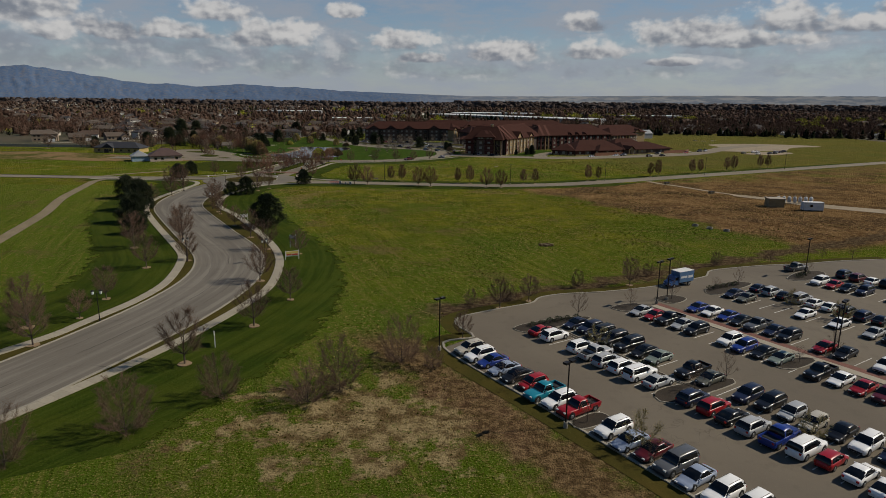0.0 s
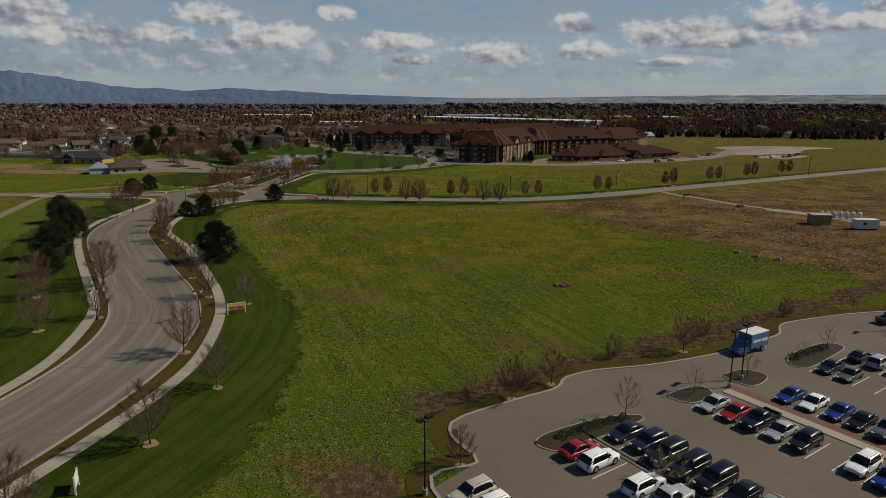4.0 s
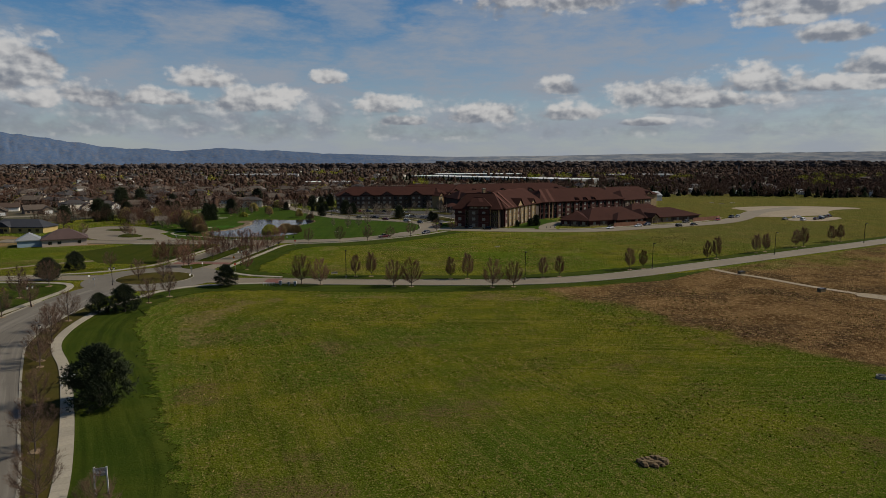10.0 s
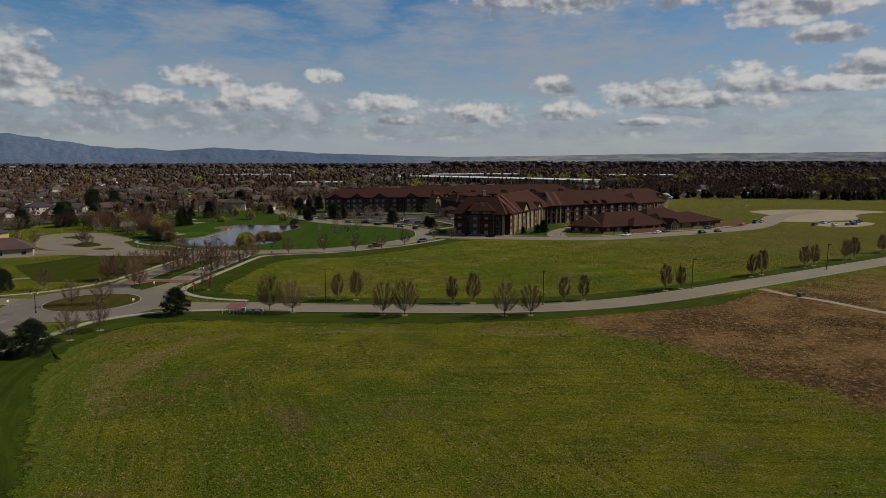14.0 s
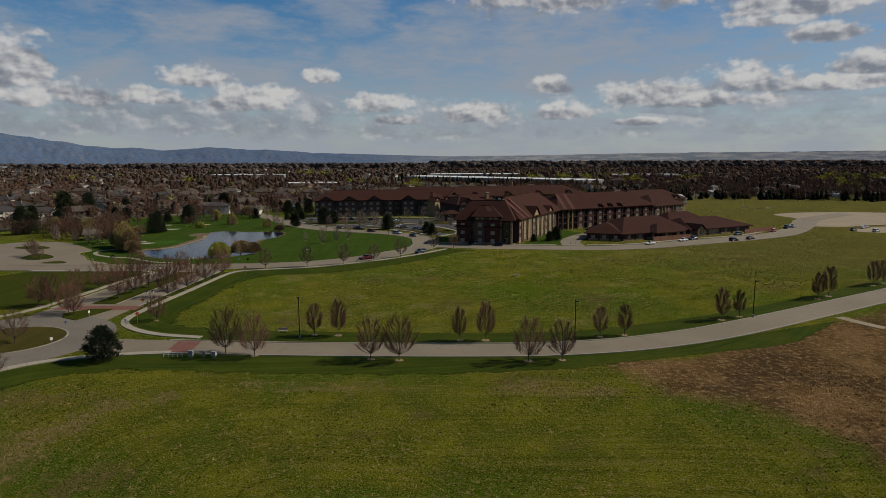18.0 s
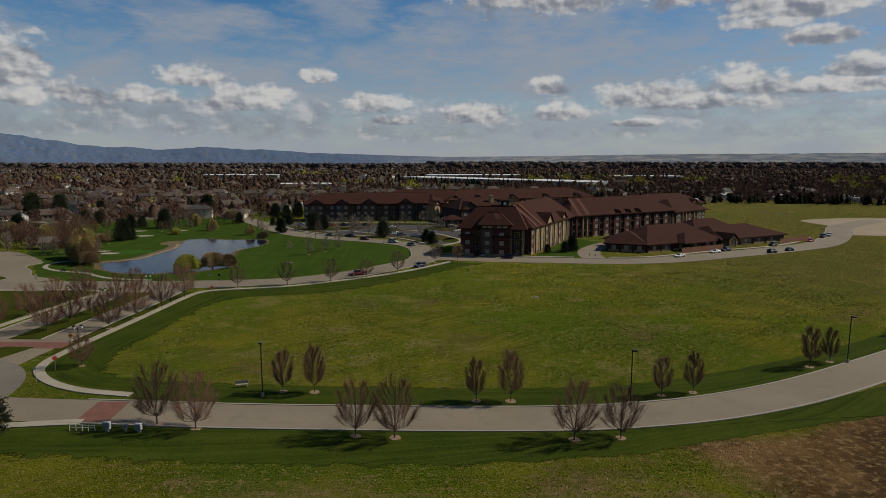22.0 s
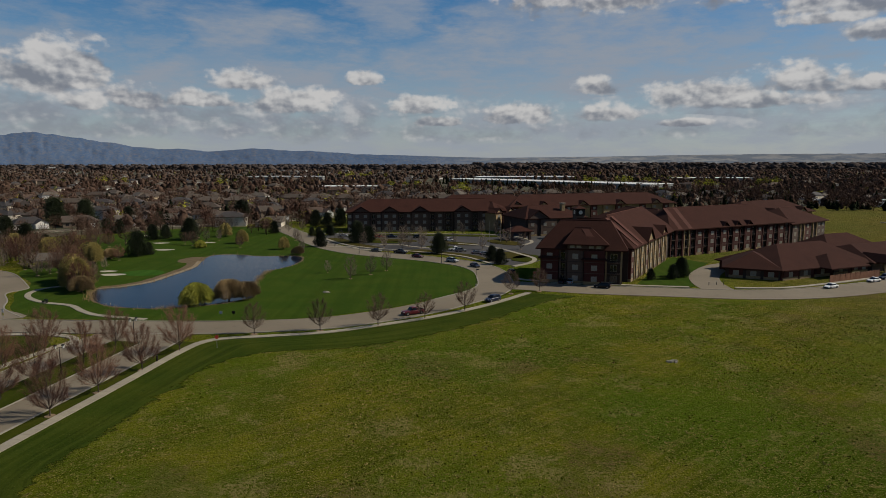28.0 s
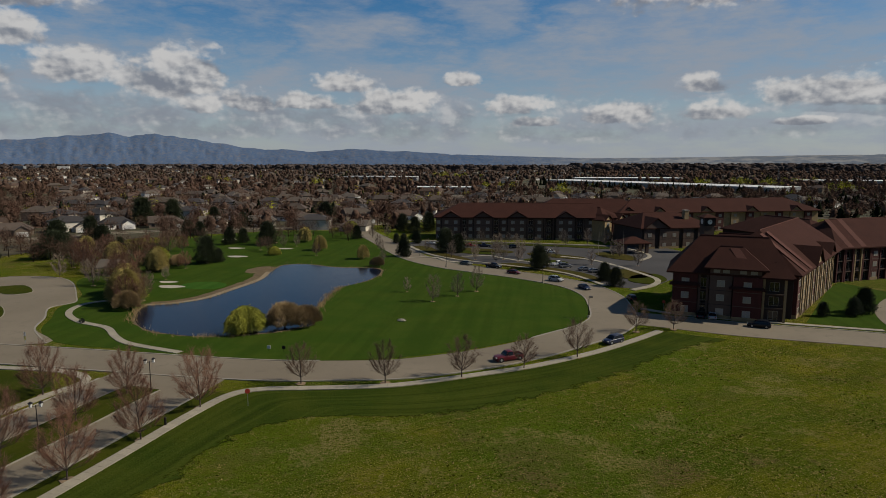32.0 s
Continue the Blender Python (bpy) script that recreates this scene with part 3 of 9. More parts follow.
M_BROWNWALL = material("brown_siding", (0.105, 0.068, 0.052), 0.85, vary=0.2, scale=1.5)
M_TANWALL = material("tan_stone", (0.330, 0.235, 0.120), 0.9, vary=0.3, scale=2.0)
# siding brown darkened: the shade of balcony recesses is put into this colour
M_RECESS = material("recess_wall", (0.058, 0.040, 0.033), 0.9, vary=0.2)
M_TRIMW = material("cream_trim", (0.36, 0.31, 0.235), 0.7, vary=0.1)
M_CEDAR = material("cedar_fence", (0.27, 0.125, 0.07), 0.85, vary=0.25, scale=3.0, per_object=0.12)
M_FACE = material("clock_dial", (0.75, 0.73, 0.68), 0.6, vary=0.05)


def glass_material(name, base, rough=0.08, spec=0.8):
    mt = bpy.data.materials.new(name)
    MATS[name] = mt
    mt.use_nodes = True
    b = mt.node_tree.nodes["Principled BSDF"]
    b.inputs["Base Color"].default_value = (*base, 1)
    b.inputs["Roughness"].default_value, b.inputs["Specular IOR Level"].default_value = rough, spec
    return mt


M_GLASS = glass_material("window_glass", (0.014, 0.015, 0.017), 0.08, 0.6)
M_BLIND = glass_material("curtained_glass", (0.21, 0.20, 0.18), 0.1, 0.6)
M_CARGLASS = glass_material("car_glass", (0.004, 0.0045, 0.005), 0.06, 0.35)
M_TYRE = material("tyre_rubber", (0.016, 0.016, 0.016), 0.85, vary=0.1, bump=0.0)
M_RIM = material("alloy", (0.42, 0.42, 0.43), 0.35, 0.8, vary=0.1, bump=0.0)
M_LENS = glass_material("lamp_lens", (0.55, 0.55, 0.52), 0.15, 0.6)
M_REDLENS = glass_material("tail_lens", (0.30, 0.012, 0.010), 0.2, 0.6)
M_CHROME = material("dark_plastic", (0.03, 0.03, 0.032), 0.6, vary=0.1, bump=0.0)


def water_material():
    w = Web("pond_water")
    rip = w.noise(1.2, 3, 0.6, (1.0, 2.2, 1.0), 15)
    mt = w.done((0.004, 0.007, 0.016), 0.10, rip, 0.12, 0.1, 0.13)
    return mt


M_WATER = water_material()

# ======== building blocks ========
class Geo:
    """Collects vertices and faces for one mesh."""

    def __init__(self):
        self.v, self.f = [], []

    def face(self, *pts):
        n = len(self.v)
        self.v += [tuple(p) for p in pts]
        self.f.append(tuple(range(n, n + len(pts))))
        return self

    def grid(self, rows, closed=False):
        n, k = len(self.v), len(rows[0])
        for r in rows:
            self.v += [tuple(p) for p in r]
        for i in range(len(rows) - 1):
            for j in range(k if closed else k - 1):
                a, b = n + i * k + j, n + i * k + (j + 1) % k
                self.f.append((a, b, b + k, a + k))
        return self

    def loft(self, rings):
        n, k = len(self.v), len(rings[0])
        self.grid(rings, True)
        self.f.append(tuple(range(n + k - 1, n - 1, -1)))
        last = n + (len(rings) - 1) * k
        self.f.append(tuple(range(last, last + k)))
        return self

    def box(self, x0, y0, z0, x1, y1, z1, m=None):
        c = [(x0, y0, z0), (x1, y0, z0), (x1, y1, z0), (x0, y1, z0), (x0, y0, z1), (x1, y0, z1), (x1, y1, z1), (x0, y1, z1)]
        if m is not None:
            c = [tuple(m @ Vector(p)) for p in c]
        n = len(self.v)
        self.v += c
        self.f += [tuple(n + i for i in q) for q in ((0, 3, 2, 1), (4, 5, 6, 7), (0, 1, 5, 4), (1, 2, 6, 5), (2, 3, 7, 6), (3, 0, 4, 7))]
        return self

    def tube(self, p0, p1, r0, r1, n=6, caps=True):
        p0, p1 = Vector(p0), Vector(p1)
        d = (p1 - p0).normalized()
        a = d.orthogonal().normalized()
        b = d.cross(a)
        rings = [[p + (a * math.cos(2 * math.pi * i / n) + b * math.sin(2 * math.pi * i / n)) * r for i in range(n)] for p, r in ((p0, r0), (p1, r1))]
        if caps:
            return self.loft(rings)
        return self.grid(rings, True)

    def spike(self, p0, p1, r):
        p0, p1 = Vector(p0), Vector(p1)
        d = p1 - p0
        a = d.orthogonal().normalized() * r
        b = d.cross(a).normalized() * r
        n = len(self.v)
        self.v += [tuple(p0 + a), tuple(p0 - a * 0.5 + b * 0.87), tuple(p0 - a * 0.5 - b * 0.87), tuple(p1)]
        self.f += [(n, n + 1, n + 3), (n + 1, n + 2, n + 3), (n + 2, n, n + 3)]
        return self

    def prism(self, poly, z0, z1):
        n, k = len(self.v), len(poly)
        self.v += [(x, y, z0) for x, y in poly] + [(x, y, z1) for x, y in poly]
        tri = tessellate_polygon([[Vector((x, y, 0)) for x, y in poly]])
        for a, b, c in tri:
            pa, pb, pc = poly[a], poly[b], poly[c]
            up = (pb[0] - pa[0]) * (pc[1] - pa[1]) - (pb[1] - pa[1]) * (pc[0] - pa[0]) > 0
            self.f.append((n + k + a, n + k + b, n + k + c) if up else (n + k + a, n + k + c, n + k + b))
        area = sum(poly[i - 1][0] * poly[i][1] - poly[i][0] * poly[i - 1][1] for i in range(k))
        for i in range(k):
            j = (i + 1) % k
            q = (n + i, n + j, n + k + j, n + k + i)
            self.f.append(q if area > 0 else q[::-1])
        return self

    def mesh(self, name, mat, smooth=False):
        me = bpy.data.meshes.new(name)
        me.from_pydata(self.v, [], self.f)
        if mat is not None:
            me.materials.append(mat)
        if smooth:
            me.shade_smooth()
            me.update(calc_edges=True)
            me.set_sharp_from_angle(angle=radians(58))
        me.update()
        return me


from mathutils.geometry import tessellate_polygon


def thing(name, label, category, group="", kind="", at=None):
    ob = new(name)
    ob.empty_display_size = 0.5
    if at is not None:
        ob.matrix_basis = at
    return tagged(ob, label, category, group, kind)


def part(name, geo, mat, parent=None, label="", smooth=False):
    ob = new(name, geo.mesh(name, mat, smooth) if isinstance(geo, Geo) else geo)
    if parent is not None:
        ob.parent = parent
    return tagged(ob, label) if label else ob


def structure(name, geo, mat, label, category):
    return tagged(part(name, geo, mat), label, category, kind="structure")


def curve(pts, step=2.5, closed=False):
    """A smooth line through the points."""
    p = [Vector((*q, 0)) for q in pts]
    n, out = len(p), []
    for i in range(n if closed else n - 1):
        a, b, c, d = (p[(i + k) % n] if closed else p[min(max(i + k, 0), n - 1)] for k in (-1, 0, 1, 2))
        k = max(2, int((c - b).length / step))
        for j in range(k):
            t = j / k
            q = 0.5 * ((2 * b) + (c - a) * t + (2 * a - 5 * b + 4 * c - d) * t * t + (3 * b - a - 3 * c + d) * t ** 3)
            out.append((q.x, q.y))
    if not closed:
        out.append((p[-1].x, p[-1].y))
    return out


def shifted(line, d):
    """The line moved d metres to its left."""
    out = []
    for i, q in enumerate(line):
        a, b = line[max(i - 1, 0)], line[min(i + 1, len(line) - 1)]
        t = Vector((b[0] - a[0], b[1] - a[1])).normalized()
        out.append((q[0] - t.y * d, q[1] + t.x * d))
    return out


def ribbon(line, width, z0, z1, geo=None):
    """A flat band of that width along the line, from z0 up to z1, with sides."""
    geo = geo or Geo()
    l, r = shifted(line, width / 2), shifted(line, -width / 2)
    rows = [[(b[0], b[1], z0), (b[0], b[1], z1), (a[0], a[1], z1), (a[0], a[1], z0)] for a, b in zip(l, r)]
    return geo.grid([q[::-1] for q in rows])


def ragged(line, amp, seed=0.0):
    """The line with an uneven edge."""
    out = []
    for x, y in line:
        k = amp * (noise.noise((x * 0.35, y * 0.35, seed)) + 0.6 * noise.noise((x * 1.3, y * 1.3, seed + 3)))
        out.append((x + k, y + k * 0.8))
    return out


def between(a, b, z, geo=None):
    """A sheet between two lines of any lengths."""
    geo = geo or Geo()
    n = max(len(a), len(b))

    def even(line):
        d = [0.0]
        for p, q in zip(line, line[1:]):
            d.append(d[-1] + math.hypot(q[0] - p[0], q[1] - p[1]))
        ts = [d[-1] * i / (n - 1) for i in range(n)]
        return list(zip(np.interp(ts, d, [p[0] for p in line]), np.interp(ts, d, [p[1] for p in line])))

    a, b = even(a), even(b)
    return geo.grid([[(p[0], p[1], z), (q[0], q[1], z)] for p, q in zip(a, b)])


def slabs(line, width, z0, z1, length=1.6, gap=0.03):
    """A pavement of cast slabs, each with its own edges."""
    geo, run = Geo(), curve(line, 0.8)
    d = [0.0]
    for p, q in zip(run, run[1:]):
        d.append(d[-1] + math.hypot(q[0] - p[0], q[1] - p[1]))
    n = int(d[-1] / length)
    xs, ys = [p[0] for p in run], [p[1] for p in run]

    def at(s):
        return Vector((float(np.interp(s, d, xs)), float(np.interp(s, d, ys))))

    for i in range(n):
        s0, s1 = d[-1] * i / n + gap / 2, d[-1] * (i + 1) / n - gap / 2
        a, b = at(s0), at(s1)
        ta, tb = (at(s0 + 0.4) - at(s0 - 0.4)).normalized(), (at(s1 + 0.4) - at(s1 - 0.4)).normalized()
        na, nb = Vector((-ta.y, ta.x)) * width / 2, Vector((-tb.y, tb.x)) * width / 2
        q = [a - na, b - nb, b + nb, a + na]
        k = len(geo.v)
        geo.v += [(p.x, p.y, z0) for p in q] + [(p.x, p.y, z1) for p in q]
        geo.f += [tuple(k + j for j in f) for f in ((4, 5, 6, 7), (0, 1, 5, 4), (1, 2, 6, 5), (2, 3, 7, 6), (3, 0, 4, 7))]
    return geo


def turf(path, rim, z, soft=3.0):
    """Mown turf from a path out to its uneven rim, where it gives way to the pasture. across: metres from the path; fade: 0 past the rim, 1 inside."""
    geo = between(path, rim, z)
    rows, fade, across = [], [], []
    for i in range(0, len(geo.v), 2):
        p, q = Vector(geo.v[i]), Vector(geo.v[i + 1])
        d = (q - p).normalized()
        n = (q - p).length
        k = min(soft, n * 0.45)
        rows.append([p, p + d * (n - k), q, q + d * k])
        fade += [1.0, 1.0, 0.5, 0.0]
        across += [0.0, n - k, n, n + k]
    me = Geo().grid(rows).mesh("turf", M_TURF)
    for nm, vals in (("fade", fade), ("across", across)):
        me.attributes.new(nm, "FLOAT", "POINT").data.foreach_set("value", vals)
    return me


def circle(x, y, r, n=48, ry=None):
    return [(x + r * math.cos(2 * math.pi * i / n), y + (ry or r) * math.sin(2 * math.pi * i / n)) for i in range(n)]


def kerb(lines, label):
    g = Geo()
    for ln in lines:
        ribbon(ln, 0.35, -0.05, 0.17, g)
    return structure("kerb", g, M_KERB, label, "kerb")


# ======== ground ========
g = Geo()
rings = [0.0, 300, 700, 1400, 2600, 4700]
g.grid([[(0 + r * math.cos(2 * math.pi * i / 64), 200 + r * math.sin(2 * math.pi * i / 64), -0.30) for i in range(64)] for r in rings], True)
structure("ground", g, M_FAR, "flat open land of dry turf reaching the horizon", "ground")
g = Geo().grid([[(x, y, 0.0) for x in range(-420, 461, 40)] for y in range(-80, 761, 40)][::-1])
EST = [(-420, 466), (-330, 462), (-212, 478), (-196, 545), (-122, 606), (-62, 690), (150, 702), (240, 738), (300, 760), (-420, 760)]
structure("garden_ground", Geo().prism(EST, 0, 0.012), M_FAR, "brown-green garden ground of the housing estate", "ground")
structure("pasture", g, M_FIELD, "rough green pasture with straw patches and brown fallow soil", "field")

Z_LAWN, Z_ROAD, Z_WALK = 0.02, 0.075, 0.16

# winding road from the south up to the roundabout
WIND = curve([(-95, 20), (-72, 44), (-58, 64), (-51, 81), (-47.3, 92), (-44, 104), (-42, 117.5), (-42.4, 129), (-45, 140), (-50, 151), (-57.5, 163.5), (-66, 178), (-75.2, 194),
              (-82.3, 207.5), (-86, 219), (-88, 232), (-88.6, 245), (-88.6, 258), (-86.5, 270)])
rd = structure("road", ribbon(WIND, 14.6, -0.1, Z_ROAD), M_WIND, "pale worn asphalt street winding through the grass", "road")
rd.data.attributes.new("across", "FLOAT", "POINT").data.foreach_set("value", [7.3, 7.3, -7.3, -7.3] * len(WIND))
WK_R = [(-62, 44), (-50, 63), (-43, 76.4), (-40.4, 82.3), (-37.5, 89.5), (-34.4, 99.3), (-31.8, 110), (-30.8, 119), (-31.8, 130), (-34, 141), (-38, 152.5), (-44.2, 165.8), (-52.5, 181.8), (-61, 197),
        (-68, 207.5), (-71.7, 215.2), (-74.4, 226), (-75.6, 238), (-74.8, 246), (-72.5, 256), (-70.3, 263), (-66, 268), (-60, 271.3), (-52, 273.2), (-42.5, 273.9)]
WK_L = [(-84, 55), (-69, 73), (-58.5, 90), (-56, 97), (-54.5, 102), (-52.6, 109), (-51.7, 119), (-53.3, 130.3), (-56.4, 141.6), (-60.9, 150.4), (-68.5, 163.2), (-79.6, 182), (-90, 201),
        (-95.2, 214), (-98, 228), (-98, 241), (-97.6, 256), (-97.5, 266), (-99.5, 273), (-104, 277), (-116, 279), (-150, 282)]
structure("pavement", slabs(WK_R, 1.8, 0, Z_WALK), M_WALK, "pale concrete footpath of cast slabs beside the winding street", "footpath")
structure("pavement", slabs(WK_L, 1.8, 0, Z_WALK), M_WALK, "pale concrete footpath of cast slabs on the far side of the street", "footpath")
# mown turf on both sides of it
MOWN_R = [(-30, 60), (-20, 85), (-16, 110), (-18.5, 132), (-22, 146), (-28.5, 160), (-40, 184), (-50, 205), (-60, 224), (-64, 240), (-63, 254), (-56, 262), (-44, 264)]
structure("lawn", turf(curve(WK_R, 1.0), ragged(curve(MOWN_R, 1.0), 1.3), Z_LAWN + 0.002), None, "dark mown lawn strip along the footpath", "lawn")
MOWN_L = [(-110, 50), (-88, 80), (-74, 105), (-71, 120), (-76, 140), (-84, 155), (-98, 180), (-108, 205), (-114, 230), (-114, 255), (-116, 270), (-150, 277)]
structure("lawn", turf(curve(WK_L, 1.0), ragged(curve(MOWN_L, 1.0), 1.6), Z_LAWN + 0.004), None, "mown lawn strip along the footpath with conifers", "lawn")
structure("verge", between(shifted(WIND[:-8], 7.4), curve(WK_L[:-5]), Z_LAWN + 0.006), M_VERGE, "narrow straw-coloured verge between kerb and footpath", "verge")
structure("verge", between(curve(WK_R[:-7]), shifted(WIND[:-8], -7.4), Z_LAWN + 0.008), M_VERGE, "narrow straw-coloured verge between kerb and footpath", "verge")
kerb([shifted(WIND[:-6], 7.45), shifted(WIND[:-6], -7.45)], "pale concrete kerb edging the winding street")

# roundabout
RB = (-79.5, 284.5)
structure("road", Geo().prism(circle(*RB, 20.5), -0.1, Z_ROAD + 0.01), M_ROAD, "pale asphalt roundabout carriageway", "road")
structure("traffic_island", Geo().prism(circle(*RB, 11.2, 48, 10.4), -0.05, 0.2), M_VERGE, "round grass island in the middle of the roundabout", "traffic island")
rim = circle(*RB, 11.4, 48, 10.6)
rim = rim + rim[:2]
kerb([rim], "pale kerb ring round the roundabout island")
# road to the west
WEST = curve([(-96, 286.5), (-115, 286.6), (-137, 286.8), (-180, 289), (-300, 298)], 6)
structure("road", ribbon(WEST, 7.6, -0.1, Z_ROAD - 0.005), M_ROAD2, "narrow pale street running west", "road")
kerb([shifted(WEST, 3.9), shifted(WEST, -3.9)], "pale kerb of the western street")
TRACK = curve([(-92, 100), (-99, 125), (-105, 145), (-112, 170), (-120, 197), (-131, 226), (-139, 255), (-144, 275), (-142, 283)])
structure("track", ribbon(TRACK, 3.4, -0.05, 0.035), M_TRACK, "bare dirt track across the western pasture", "dirt track")
TRACK2 = curve([(-150, 291), (-140, 305), (-120, 320), (-95, 325)])
structure("track", ribbon(TRACK2, 2.6, -0.05, 0.035), M_TRACK, "worn dirt track towards the new houses", "dirt track")

# cross street in the middle
FRONT = curve([(-64, 281), (-52, 279), (-40, 277.4), (-25, 275.2), (-8, 273.4), (10, 271.8), (26, 271), (37, 271.6), (48, 273.4), (60, 277), (72, 282), (90, 291), (112, 302.5), (150, 322.5), (215, 357), (300, 402)])
structure("road", ribbon(FRONT, 8.2, -0.1, Z_ROAD), M_ROAD2, "pale asphalt cross street with a gentle bend", "road")
kerb([shifted(FRONT[6:], 4.25), shifted(FRONT[6:], -4.25)], "pale kerb of the cross street")
SOUTHMOWN = [(-47, 264.5), (-30, 262), (-6, 258.8), (16, 258.5), (32, 259.5), (42, 262.3), (60, 266.5), (80, 272), (100, 287.6)]
structure("lawn", turf(shifted(FRONT[6:44], -4.4), ragged(curve(SOUTHMOWN, 1.0), 1.0), Z_LAWN + 0.010, 1.6), None, "dark mown grass strip before the cross street", "lawn")
NORTHMOWN = [(-42, 291), (-26, 288), (-9, 286), (12, 284), (30, 283), (45, 285), (62, 290.5), (82, 299), (110, 313), (160, 340), (250, 386)]
structure("lawn", turf(shifted(FRONT[8:], 4.4), ragged(curve(NORTHMOWN, 1.0), 0.9), Z_LAWN + 0.012, 2.0), None, "dark mown grass strip with upright trees and lamps", "lawn")
EASTPATH = curve([(103, 291), (106, 282), (111, 274.5), (117, 261), (125.6, 247), (133, 237), (150, 222), (175, 205)])
structure("track", ribbon(EASTPATH, 2.6, -0.05, 0.045), M_DIRT, "pale gravel access path over the fallow ground", "path")
structure("track", Geo().prism(curve([(122, 246), (130, 236), (138, 222), (150, 212), (160, 206), (160, 213), (146, 226), (134, 241), (126, 250)], 3, True), -0.05, 0.05), M_DIRT, "bare gravel pad round the pump equipment", "gravel pad")

# boulevard with a planted median
B_C = [(-76.5, 301), (-75, 315), (-73, 330), (-71, 345), (-69.5, 358), (-68, 372)]
BLVD = curve(B_C)
structure("road", ribbon(BLVD, 20.5, -0.1, Z_ROAD + 0.005), M_ROAD2, "divided boulevard of pale asphalt", "road")
med = curve([(-74.6, 317), (-73, 330), (-71, 345), (-69.8, 357), (-69, 362.3)])
structure("traffic_island", ribbon(med, 6.4, -0.05, 0.2), M_LAWN, "grass median of the boulevard with bare trees", "median")
kerb([shifted(med, 3.3), shifted(med, -3.3)], "pale kerb round the boulevard median")
structure("traffic_island", Geo().prism([(-79.5, 307), (-77.5, 303), (-73.2, 300.2), (-69.5, 311), (-75, 311.5)], -0.05, 0.2), M_LAWN, "small grass splitter island at the roundabout", "traffic island")
WK_B = [(-40, 284), (-48.4, 286.4), (-55, 290.2), (-60, 295.5), (-62, 301), (-61.8, 308), (-60.5, 318), (-58.6, 331), (-57, 343), (-55.6, 354), (-53.6, 362), (-49.4, 365), (-41.5, 366.7), (-29.2, 370), (-16.2, 377.4),
        (-6.6, 383.7), (4.2, 393.2), (13, 403), (19.7, 411.5)]
structure("pavement", slabs(WK_B, 1.7, 0, Z_WALK), M_WALK, "pale concrete footpath curving round the meadow", "footpath")
INNER = [(-40, 290.5), (-46, 293), (-50.5, 299), (-51.3, 310), (-49.5, 325), (-47.5, 340), (-45, 350), (-38, 355.5), (-21.7, 359), (-8, 367.5), (5, 379), (15, 391), (24, 401), (32, 407)]
structure("lawn", turf(curve(WK_B, 1.0), ragged(curve(INNER, 1.0), 0.8), Z_LAWN + 0.014, 2.4), None, "dark mown band between footpath and meadow", "lawn")
structure("verge", between(curve(WK_B[4:11]), shifted(BLVD, -10.3)[4:-3], Z_LAWN + 0.016), M_LAWN, "grass verge between boulevard and footpath", "verge")
WK_C = [(-150, 283.5), (-118, 291.5), (-104, 296), (-95, 303), (-89, 313), (-86, 330), (-84, 345), (-81.8, 357), (-80.6, 364), (-88, 367.6), (-101, 367.6), (-122, 369)]
structure("pavement", slabs(WK_C, 1.6, 0, Z_WALK), M_WALK, "pale concrete footpath west of the boulevard", "footpath")
structure("lawn", Geo().prism([(-122, 368), (-101, 366.4), (-89, 366.4), (-83, 360), (-86.5, 340), (-88.5, 322), (-92, 312), (-112, 316), (-135, 345)], 0, Z_LAWN + 0.018), M_LAWN, "green verge lawn west of the boulevard", "lawn")
kerb([shifted(BLVD, -10.35)[5:-3], shifted(BLVD, 10.35)[4:-3]], "pale kerb of the boulevard")
# brick crossings
structure("brick_crossing", Geo().box(-43.6, 273.7, 0, -38.9, 281.2, Z_ROAD + 0.015, None), M_BRICKWALK, "red brick paved crossing of the cross street", "crossing")
structure("brick_crossing", ribbon([(-84, 313.5), (-63.6, 312)], 4.2, 0, Z_ROAD + 0.02), M_BRICKWALK, "red brick paved crossing of the boulevard", "crossing")

# street round the park and along the apartments
PARK_S = curve([(-190, 384), (-160, 381), (-135, 376.5), (-115, 375), (-95, 374.6), (-72, 373.8), (-54, 373.8), (-42, 375.5), (-30, 378.4), (-17, 386), (-7.5, 394), (0, 402.5), (7, 411), (11, 421), (11.6, 434), (10.5, 448), (4.5, 461), (-8, 472),
                (-24, 481.5), (-38, 490), (-51, 503.5), (-62, 522), (-75, 548), (-92, 580), (-104, 606)])
structure("road", ribbon(PARK_S, 10.6, -0.1, Z_ROAD + 0.01), M_ROAD2, "pale asphalt street curving round the park lawn", "road")
EAST = curve([(10, 424), (20, 421.5), (36, 416.3), (58, 412.5), (80, 409), (101, 411.5), (128.5, 422), (158, 434.5), (184, 448), (203, 465), (225, 491), (250, 522), (300, 560)])
structure("road", ribbon(EAST, 12.2, -0.1, Z_ROAD), M_ROAD2, "pale asphalt street along the apartment buildings", "road")
kerb([shifted(PARK_S, 5.35)[:58], shifted(PARK_S, -5.35), shifted(EAST[6:], 6.2), shifted(PARK_S, 5.35)[74:]], "pale kerb of the park street")
WK_N = [(19, 432.5), (26, 428.6), (38, 425), (55, 421.6), (68, 419.5)]
structure("pavement", slabs(WK_N, 1.6, 0, Z_WALK), M_WALK, "pale concrete footpath before the apartment block", "footpath")
WK_N2 = [(81, 418.3), (95, 418.6), (112, 425), (134, 435), (160, 445), (180, 458), (200, 477)]
structure("pavement", slabs(WK_N2, 1.6, 0, Z_WALK), M_WALK, "pale concrete footpath before the single-storey clubhouse", "footpath")
